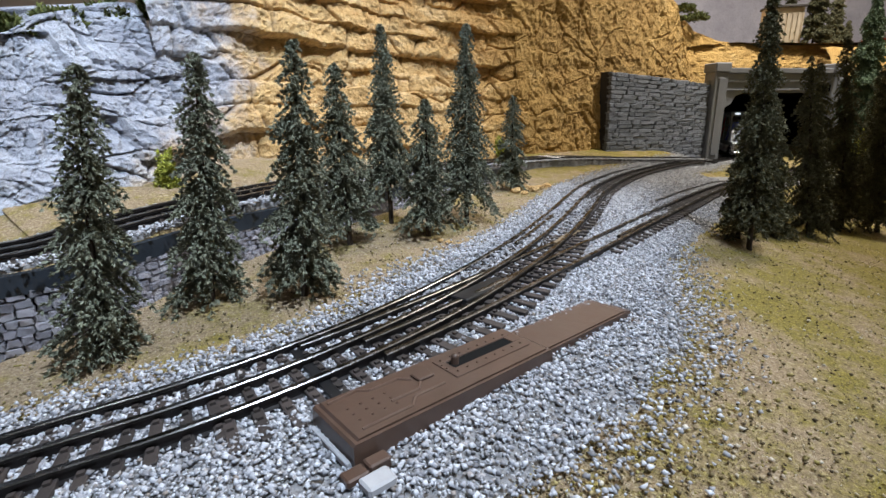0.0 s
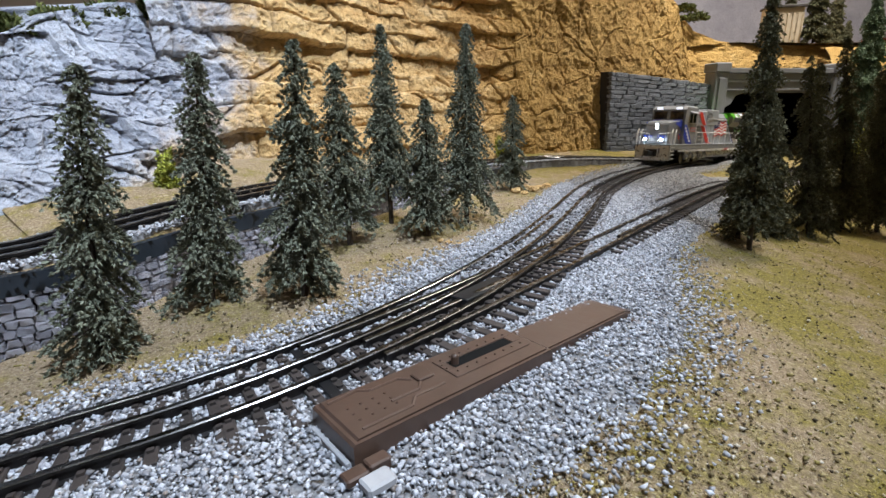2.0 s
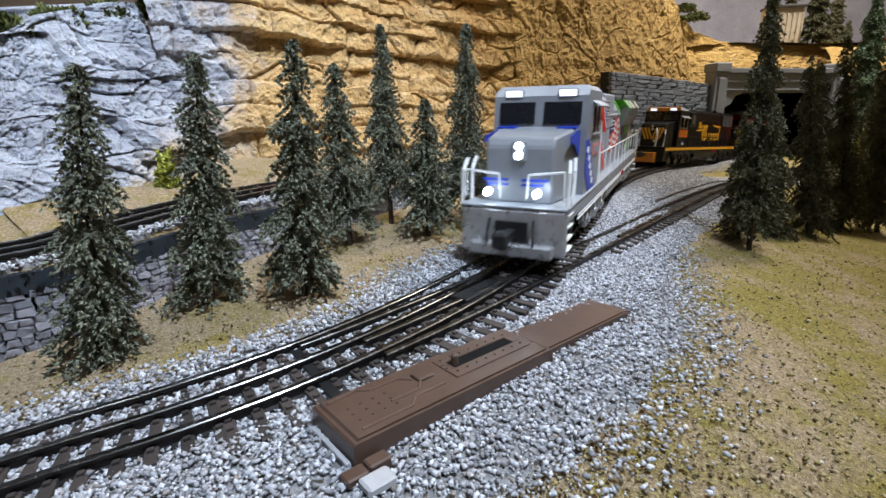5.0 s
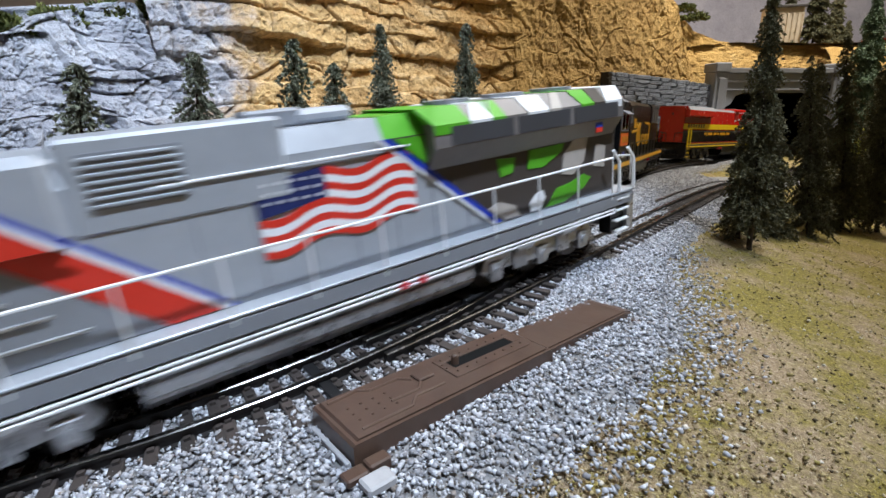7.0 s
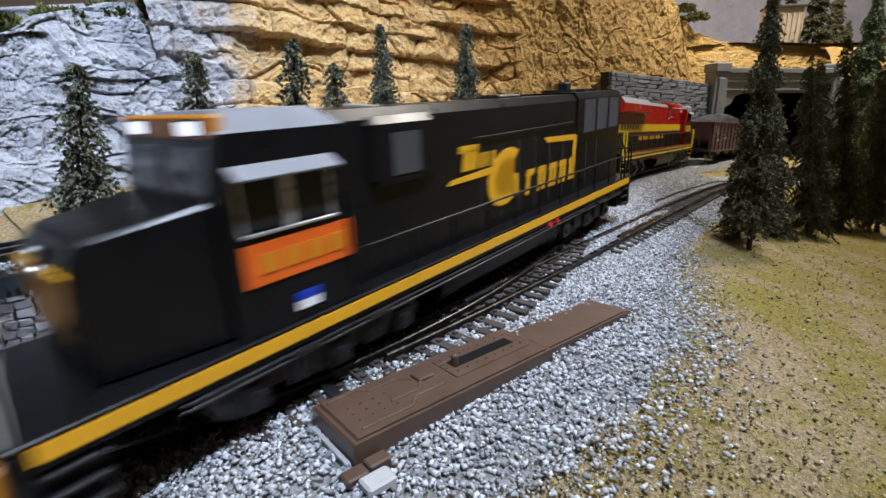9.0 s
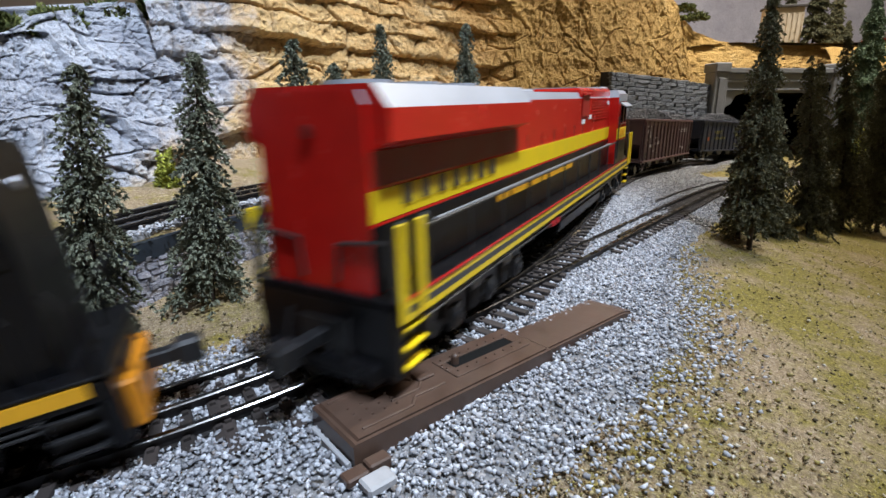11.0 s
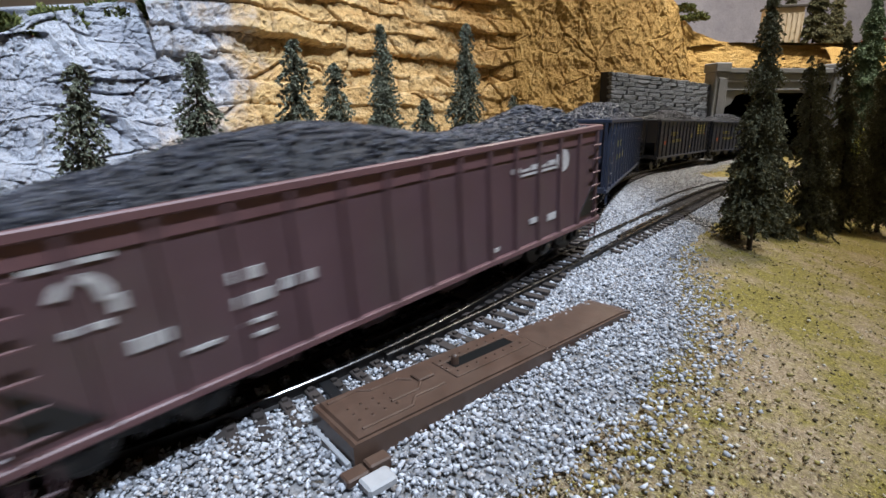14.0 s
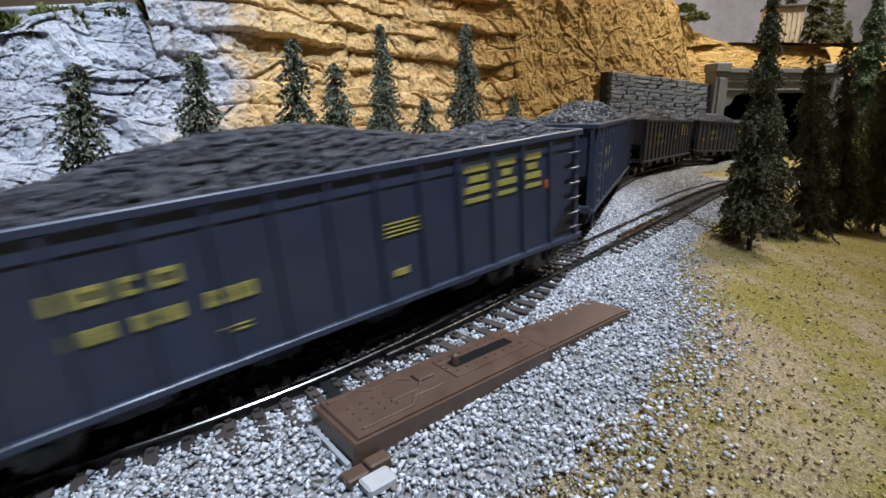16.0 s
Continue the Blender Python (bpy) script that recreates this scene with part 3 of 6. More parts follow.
# ---- tunnel portal ----
PORTAL = pose(0.627, 1.180, -0.016, 0, 0, 10.0)
portal = empty("tunnel_portal", "grey cast concrete tunnel portal with stepped parapet", "tunnel portal", PORTAL)
bm = bmesh.new()
box(bm, 0.0, 0.034, 0.004, 0.035, 0.0, 0.196)
box(bm, 0.31, 0.345, 0.004, 0.035, 0.0, 0.196)
box(bm, 0.034, 0.31, 0.004, 0.035, 0.153, 0.196)
for haunch in ([(0.034, 0.118), (0.052, 0.128), (0.034, 0.153)], [(0.052, 0.128), (0.062, 0.146), (0.034, 0.153)], [(0.062, 0.146), (0.085, 0.153), (0.034, 0.153)],
               [(0.31, 0.118), (0.31, 0.153), (0.295, 0.146)], [(0.295, 0.146), (0.31, 0.153), (0.27, 0.153)]):
    prism(bm, haunch, 0.0045, 0.0345)
part("facing", tidy(bm), M_PORTAL, portal)
for x0, x1, nm in ((-0.004, 0.030, "pilaster"), (0.315, 0.349, "pilaster")):
    bm = bmesh.new()
    box(bm, x0, x1, -0.006, 0.03, 0.0, 0.198, 0.0015)
    box(bm, x0 - 0.003, x1 + 0.003, -0.009, 0.034, 0.198, 0.218, 0.002)
    box(bm, x0 + 0.009, x1 - 0.009, -0.0085, 0.0, 0.012, 0.185, 0.001)
    part(nm, bm, M_PORTAL, portal)
for z0, z1, d in ((0.196, 0.207, -0.003), (0.176, 0.180, 0.0005), (0.158, 0.161, 0.001)):
    bm = bmesh.new()
    box(bm, 0.0305, 0.3145, d, 0.034, z0, z1, 0.0008)
    part("string_course", bm, M_PORTAL, portal)
bm = bmesh.new()
box(bm, 0.0305, 0.3145, 0.001, 0.03, 0.1805, 0.1955, 0.0008)
part("parapet", bm, M_PORTAL, portal)


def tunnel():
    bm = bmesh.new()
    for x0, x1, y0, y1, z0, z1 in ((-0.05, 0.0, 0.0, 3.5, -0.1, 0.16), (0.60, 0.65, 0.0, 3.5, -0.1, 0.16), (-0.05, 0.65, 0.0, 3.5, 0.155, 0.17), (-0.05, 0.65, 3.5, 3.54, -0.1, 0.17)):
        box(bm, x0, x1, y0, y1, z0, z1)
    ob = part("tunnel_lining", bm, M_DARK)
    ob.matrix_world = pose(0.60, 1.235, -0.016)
    tagged(ob, "tunnel lining, its lack of light put into a near-black colour", "tunnel", kind="structure")


tunnel()


# ---- right-hand bank, plateau and backdrop ----
def sheet(name, xs, ys, fn, mat, label, category):
    gx, gy = np.meshgrid(xs, ys)
    v = [(x, y, fn(x, y)) for x, y in zip(gx.ravel(), gy.ravel())]
    n, w = gx.shape
    i = np.arange(n * w).reshape(n, w)
    f = np.stack([i[:-1, :-1], i[:-1, 1:], i[1:, 1:], i[1:, :-1]], -1).reshape(-1, 4).tolist()
    ob = mesh_ob(name, v, f, mat)
    for p in ob.data.polygons:
        p.use_smooth = True
    return tagged(ob, label, category, kind="structure")


sheet("plateau", np.linspace(0.62, 2.4, 60), np.linspace(1.36, 3.0, 50), lambda x, y: 0.262 + 0.01 * noise.noise((x * 7, y * 7, 0)) + 0.003 * noise.noise((x * 40, y * 40, 0)), M_GROUND, "grassy plateau above the tunnel", "ground")
sheet("bank", np.linspace(0.985, 2.4, 70), np.linspace(1.12, 1.36, 40), lambda x, y: -0.06 + 0.31 * min(1, max(0, (y - 1.14) / 0.2)) + 0.02 * noise.noise((x * 12, y * 12, 3)) + 0.008 * noise.noise((x * 45, y * 45, 1)), M_OCHREROCK, "rough rocky bank beside the tunnel", "bank")

M_BACK = rock_material("painted_hills", [([(0.3, (0.30, 0.29, 0.36)), (0.45, (0.40, 0.39, 0.47)), (0.6, (0.47, 0.46, 0.54)), (0.75, (0.38, 0.37, 0.43))], (0.50, 0.49, 0.56))], 1.0)
bm = bmesh.new()
box(bm, 0.9, 3.2, 3.02, 3.05, 0.1, 1.2)
tagged(part("backdrop_hills", bm, M_BACK), "hazy violet painted hills on the backdrop board", "backdrop", kind="structure")
for nm, bx in (("wall_north", (-3.2, 3.2, 4.8, 4.9, -1, 1.8)), ("wall_south", (-3.2, 3.2, -1.7, -1.6, -1, 1.8)), ("wall_west", (-3.3, -3.2, -1.6, 4.8, -1, 1.8)), ("wall_east", (3.2, 3.3, -1.6, 4.8, -1, 1.8)), ("wall_behind_cliff", (-1.6, 0.75, 1.75, 1.8, 0.05, 1.8))):
    bm = bmesh.new()
    box(bm, *bx)
    tagged(part(nm, bm, M_WALL), "plain warm grey room wall", "wall", kind="structure")
bm = bmesh.new()
box(bm, -3.3, 3.3, -1.7, 4.9, 1.8, 1.9)
tagged(part("ceiling", bm, M_CEIL), "plain white room ceiling", "ceiling", kind="structure")


# ---- plateau buildings ----
M_STUCCO = paint("beige_stucco", (0.42, 0.35, 0.26), 0.8, 0, 0.12, 60, 0.0006, 0.2)
M_BARN = paint("barn_red", (0.26, 0.035, 0.025), 0.7, 0, 0.15, 60, 0.0004, 0.2)
M_ROOFING = paint("dark_roofing", (0.05, 0.045, 0.045), 0.8)
hut = empty("plateau_building", "beige stucco building with an arched dark doorway", "building", pose(0.875, 1.42, 0.258, 0, 0, -12))
bm = bmesh.new()
box(bm, 0.0, 0.008, 0, 0.05, 0, 0.10)
box(bm, 0.032, 0.085, 0, 0.05, 0, 0.10)
box(bm, 0.008, 0.032, 0, 0.05, 0.047, 0.10)
for arch in ([(0.008, 0.035), (0.013, 0.044), (0.008, 0.047)], [(0.013, 0.044), (0.020, 0.047), (0.008, 0.047)], [(0.032, 0.035), (0.032, 0.047), (0.027, 0.044)], [(0.027, 0.044), (0.032, 0.047), (0.020, 0.047)]):
    prism(bm, arch, 0.0005, 0.0495)
part("wall", tidy(bm), M_STUCCO, hut)
bm = bmesh.new()
box(bm, 0.006, 0.034, 0.02, 0.024, 0.0, 0.05)
part("doorway", bm, M_DARK, hut, "near-black plate for the unlit inside of the arched doorway")
for x in (0.034, 0.045, 0.058, 0.070, 0.081):
    bm = bmesh.new()
    box(bm, x, x + 0.004, -0.003, 0.0, 0.0, 0.085, 0.0006)
    part("pilaster", bm, M_STUCCO, hut)
bm = bmesh.new()
box(bm, -0.004, 0.089, -0.006, 0.056, 0.10, 0.106, 0.001)
part("roof", bm, M_ROOFING, hut)
house = empty("red_house", "small red house with a dark roof on the plateau", "house", pose(1.215, 1.46, 0.258))
bm = bmesh.new()
box(bm, 0, 0.07, 0, 0.06, 0, 0.028, 0.0005)
part("wall", bm, M_BARN, house)
bm = bmesh.new()
prism(bm, [(-0.005, 0.028), (0.075, 0.028), (0.035, 0.052)], -0.004, 0.064)
part("roof", tidy(bm), M_ROOFING, house)
for x in (0.012, 0.042):
    bm = bmesh.new()
    box(bm, x, x + 0.012, -0.001, 0.001, 0.010, 0.022)
    part("window", bm, M_DARK, house)


# ---- trees ----
def tufts(points, dirs, size, seed, per=4):
    """Small needle blades round points, leaning along dirs."""
    r = np.random.RandomState(seed)
    n = len(points)
    p = np.repeat(points, per, 0)
    d = np.repeat(dirs, per, 0) + r.normal(0, 0.62, (n * per, 3))
    d /= np.linalg.norm(d, axis=1)[:, None] + 1e-9
    w = np.cross(d, r.normal(0, 1, (n * per, 3)))
    w /= np.linalg.norm(w, axis=1)[:, None] + 1e-9
    ln = (np.repeat(size, per) * r.uniform(0.7, 1.5, n * per))[:, None]
    wd = ln * 0.30
    k = np.cross(d, w)
    a, b, c, e = p - w * wd, p + w * wd, p + d * ln + w * wd * 0.35, p + k * wd * 1.1 + d * ln * 0.45
    v = np.stack([a, b, c, e], 1).reshape(-1, 3)
    i = np.arange(n * per)[:, None] * 4
    f = np.concatenate([i + [0, 1, 2], i + [0, 2, 3]], 0)
    return v, f


def quick_mesh(name, v, f, mat, parent=None, label=""):
    me = bpy.data.meshes.new(name)
    me.vertices.add(len(v))
    me.vertices.foreach_set("co", np.ascontiguousarray(v, np.float32).ravel())
    me.loops.add(f.size)
    me.loops.foreach_set("vertex_index", f.ravel().astype(np.int32))
    me.polygons.add(len(f))
    me.polygons.foreach_set("loop_start", np.arange(0, f.size, f.shape[1], dtype=np.int32))
    me.update(calc_edges=True)
    me.materials.append(mat)
    ob = new(name, me)
    if parent:
        ob.parent = parent
    return tagged(ob, label)


def spruce(base, top, radius, mat, seed, bare=0.1, droop=0.5, dense=1.0, label="", tuft=0.0021, power=0.62):
    base, top = Vector(base), Vector(top)
    ax = top - base
    h = ax.length
    m = Matrix.Translation(base) @ ax.to_track_quat("Z", "Y").to_matrix().to_4x4()
    tree = empty("spruce_tree", label, "tree", m, "spruce trees")
    r = np.random.RandomState(seed)
    bm = bmesh.new()
    cyl(bm, (0, 0, -0.004), (0, 0, h * 0.5), 0.0022, 8, 0.0014)
    cyl(bm, (0, 0, h * 0.5), (0, 0, h * 0.97), 0.0014, 6, 0.0003)
    for k in range(14):
        a, z = r.rand() * 6.28, h * (bare + 0.04 + 0.6 * r.rand())
        q = radius * 0.6 * (1 - z / h)
        cyl(bm, (0, 0, z), (math.cos(a) * q, math.sin(a) * q, z - q * droop * 0.5), 0.0006, 4, 0.0002)
    part("trunk", bm, M_BARK, tree)
    nb = int(420 * dense * (h / 0.14) ** 0.8)
    u = np.sort(r.rand(nb)) ** 0.9
    z = h * (bare + (0.985 - bare) * u)
    lobes = 1 + 0.22 * np.sin(u * 34 + r.rand() * 6)
    ln = radius * (0.10 + 0.90 * (1 - u) ** power) * r.uniform(0.6, 1.12, nb) * lobes
    az = r.rand(nb) * 6.283
    pts, dirs, size = [], [], []
    for k in range(nb):
        n = max(3, int(ln[k] / 0.0018))
        q = np.linspace(0.18, 1, n) * ln[k]
        dz = -droop * q * (0.4 + 0.6 * q / max(ln[k], 1e-6)) + 0.12 * ln[k]
        wob = az[k] + r.normal(0, 0.09, n)
        pts.append(np.c_[np.cos(wob) * q, np.sin(wob) * q, z[k] + dz])
        dirs.append(np.c_[np.cos(wob), np.sin(wob), np.full(n, -droop * 0.9)])
        size.append(np.full(n, tuft * (0.75 + 0.35 * (1 - u[k]))))
    v, f = tufts(np.vstack(pts), np.vstack(dirs), np.concatenate(size), seed, 8)
    quick_mesh("crown", v, f, mat, tree)
    return tree


BLUE = "blue-green bottle-brush model spruce with dark trunk"
DEEP = "dark olive-green bottle-brush model spruce"
for b, t, rad, mt, kw in (
        ((-0.1652, 0.2132, -0.0136), (-0.1499, 0.2149, 0.1210), 0.0215, M_NEEDLE, dict(bare=0.04, droop=0.75)),
        ((-0.1361, 0.2695, -0.0055), (-0.1271, 0.2705, 0.1320), 0.0235, M_NEEDLE, dict(bare=0.05, droop=0.7)),
        ((-0.0803, 0.2671, -0.0018), (-0.0751, 0.2685, 0.1375), 0.0225, M_NEEDLE, dict(bare=0.04, droop=0.7, dense=1.15)),
        ((-0.0698, 0.3567, 0.0041), (-0.0749, 0.3603, 0.1345), 0.0235, M_NEEDLE, dict(bare=0.14, droop=0.6)),
        ((-0.0441, 0.413, 0.0075), (-0.0484, 0.4254, 0.1700), 0.0275, M_NEEDLE, dict(bare=0.22, droop=1.0, power=0.9)),
        ((-0.0114, 0.3733, 0.0054), (-0.0119, 0.375, 0.1095), 0.0225, M_NEEDLE, dict(bare=0.16, droop=0.7)),
        ((0.0208, 0.4135, 0.0066), (0.0203, 0.427, 0.1705), 0.0275, M_NEEDLE, dict(bare=0.16, droop=1.0, power=0.85)),
        ((0.0814, 0.5742, 0.0113), (0.0815, 0.5808, 0.1190), 0.0215, M_NEEDLE, dict(bare=0.06, droop=0.6)),
        ((0.2605, 0.4006, -0.0181), (0.2575, 0.4152, 0.1900), 0.0215, M_NEEDLE2, dict(bare=0.12, droop=0.8, power=0.6, dense=1.2)),
        ((0.2699, 0.4336, -0.0168), (0.2657, 0.4365, 0.0885), 0.0200, M_NEEDLE2, dict(bare=0.1, droop=0.7)),
        ((0.330, 0.470, -0.026), (0.315, 0.480, 0.110), 0.0200, M_NEEDLE2, dict(bare=0.04, droop=0.7)),
        ((0.3881, 0.5046, -0.0284), (0.3715, 0.5227, 0.1520), 0.0235, M_NEEDLE2, dict(bare=0.03, droop=0.7, power=0.6)),
        ((0.4400, 0.5579, -0.0339), (0.4250, 0.582, 0.1500), 0.0235, M_NEEDLE2, dict(bare=0.03, droop=0.7, power=0.6)),
        ((0.4755, 0.5676, -0.0364), (0.4569, 0.5922, 0.1791), 0.0270, M_NEEDLE2, dict(bare=0.05, droop=0.8, power=0.6)),
        ((0.5250, 0.5752, -0.0424), (0.5100, 0.590, 0.1426), 0.0275, M_NEEDLE2, dict(bare=0.05, droop=0.8, power=0.6)),
        ((0.620, 0.70, -0.045), (0.610, 0.71, 0.16), 0.0380, M_NEEDLE2, dict(bare=0.05, droop=0.8)),
        ((0.960, 1.16, 0.01), (0.955, 1.17, 0.345), 0.0470, M_NEEDLE3, dict(bare=0.08, droop=0.9, tuft=0.0042)),
        ((0.945, 1.44, 0.262), (0.945, 1.44, 0.43), 0.030, M_NEEDLE2, dict(bare=0.12, droop=0.6, tuft=0.0042)),
        ((0.990, 1.40, 0.262), (0.990, 1.40, 0.45), 0.034, M_NEEDLE2, dict(bare=0.08, droop=0.6, tuft=0.0042)),
        ((1.190, 1.60, 0.262), (1.190, 1.60, 0.46), 0.030, M_NEEDLE2, dict(bare=0.06, droop=0.6, tuft=0.0042)),
        ((1.310, 1.70, 0.262), (1.310, 1.70, 0.37), 0.022, M_NEEDLE2, dict(bare=0.06, droop=0.6, tuft=0.0042))):
    spruce(b, t, rad * 0.95, mt, int(abs(b[0] * 7919 + b[1] * 104729)) % 9973, label={"blue_green_needles": BLUE, "deep_green_needles": DEEP}.get(mt.name, "fresh green bottle-brush model spruce on the bank"), **kw)


def foam(name, at, rx, ry, rz, n, mat, seed, label, category, tuft=0.004):
    """A foam bush: a ragged lump of small tufts."""
    r = np.random.RandomState(seed)
    d = r.normal(0, 1, (n, 3))
    d /= np.linalg.norm(d, axis=1)[:, None]
    d[:, 2] = np.abs(d[:, 2])
    lump = np.array([0.75 + 0.5 * noise.noise(Vector(q) * 2.3 + Vector((seed, 0, 0))) for q in d]) * r.uniform(0.5, 1.0, n) ** 0.5
    p = d * lump[:, None] * np.array([rx, ry, rz])
    v, f = tufts(p, d, np.full(n, tuft), seed, 3)
    ob = quick_mesh(name, v, f, mat)
    ob.matrix_world = Matrix.Translation(at)
    return tagged(ob, label, category)


foam("yellow_shrub", (-0.2235, 0.402, 0.040), 0.010, 0.009, 0.036, 700, M_SHRUB, 1, "bright yellow-green foam shrub at the cliff foot", "shrub", 0.003)
foam("yellow_shrub", (0.094, 0.815, 0.030), 0.012, 0.012, 0.03, 300, M_SHRUB, 2, "small yellow-green foam shrub behind the trees", "shrub", 0.004)
foam("yellow_shrub", (0.93, 1.08, -0.04), 0.05, 0.03, 0.10, 900, M_SHRUB, 3, "yellow-green foam shrub on the dark bank", "shrub", 0.006)
for k, (x, y, z, rx) in enumerate([(-0.50, 0.30, 0.140, 0.035), (-0.455, 0.33, 0.143, 0.032), (-0.41, 0.365, 0.147, 0.03), (-0.38, 0.395, 0.153, 0.028), (-0.35, 0.425, 0.162, 0.03), (-0.325, 0.455, 0.172, 0.026), (-0.30, 0.485, 0.182, 0.026), (-0.275, 0.515, 0.190, 0.024), (-0.25, 0.54, 0.20, 0.022),
                                   (-0.12, 0.74, 0.278, 0.03), (-0.07, 0.77, 0.282, 0.035), (-0.03, 0.80, 0.283, 0.03), (0.60, 1.32, 0.335, 0.035), (0.66, 1.38, 0.325, 0.05)]):
    foam("cliff_top_bush", (x, y, z), rx, rx * 0.7, 0.017, 500, M_BUSH, 20 + k, "dull green foam bush along the cliff top", "bush", 0.005)


def straw(name, centre, spread_xy, n, seed, z_of, label):
    r = np.random.RandomState(seed)
    v, f = [], []
    for k in range(n):
        x, y = centre[0] + r.normal(0, spread_xy[0]), centre[1] + r.normal(0, spread_xy[1])
        z = z_of(x, y) + 0.0006 + 0.002 * r.rand()
        a, ln, w = r.rand() * 6.28, r.uniform(0.002, 0.0065), r.uniform(0.0001, 0.00022)
        dx, dy, tip = math.cos(a) * ln, math.sin(a) * ln, r.uniform(-0.001, 0.004)
        nx, ny = -math.sin(a) * w, math.cos(a) * w
        i = len(v)
        v += [(x - nx, y - ny, z), (x + nx, y + ny, z), (x + dx + nx, y + dy + ny, z + tip), (x + dx - nx, y + dy - ny, z + tip), (x, y, z + w * 2), (x + dx, y + dy, z + tip + w * 2)]
        f += [(i, i + 3, i + 5, i + 4), (i + 1, i + 4, i + 5, i + 2), (i, i + 1, i + 2, i + 3)]
    tagged(mesh_ob(name, v, f, M_STRAW), label, "dry grass", kind="stuff")


straw("dry_grass", (0.045, 0.45), (0.022, 0.03), 260, 3, soil, "dry straw stalks lying under the spruces")
straw("dry_grass", (-0.19, 0.40), (0.03, 0.03), 300, 4, lambda x, y: 0.040, "dry straw stalks at the cliff foot")
straw("dry_grass", (0.11, 0.22), (0.06, 0.08), 130, 5, soil, "dry straw stalks scattered on the turf")

# loose rocks by the far spruce
for k, (x, y, sc) in enumerate([(0.084, 0.555, 0.006), (0.096, 0.575, 0.007), (0.107, 0.57, 0.0065), (0.116, 0.585, 0.005), (0.128, 0.60, 0.0055), (0.092, 0.545, 0.004), (0.004, 0.352, 0.003), (-0.002, 0.357, 0.0025), (0.012, 0.348, 0.0022)]):
    bm = bmesh.new()
    bmesh.ops.create_icosphere(bm, subdivisions=2, radius=sc)
    for vv in bm.verts:
        q = noise.noise(vv.co * 300 + Vector((k * 3.3, 0, 0)))
        vv.co *= 1 + 0.45 * q
        vv.co.z *= 0.6
    ob = part("loose_rock", bm, M_TANROCK)
    ob.matrix_world = pose(x, y, float(soil(x, y)) + sc * 0.25, 0, 0, k * 47)
    tagged(ob, "small pale tan broken rock on the soil", "rock", "loose rocks")


def taller(unit, k):
    """Scale the heights of a thing's parts."""
    done = set()
    for ob in unit.children_recursive:
        if ob.data and ob.data.name not in done:
            done.add(ob.data.name)
            ob.data.transform(Matrix.Diagonal((1, 1, k, 1)))
        ob.location.z *= k


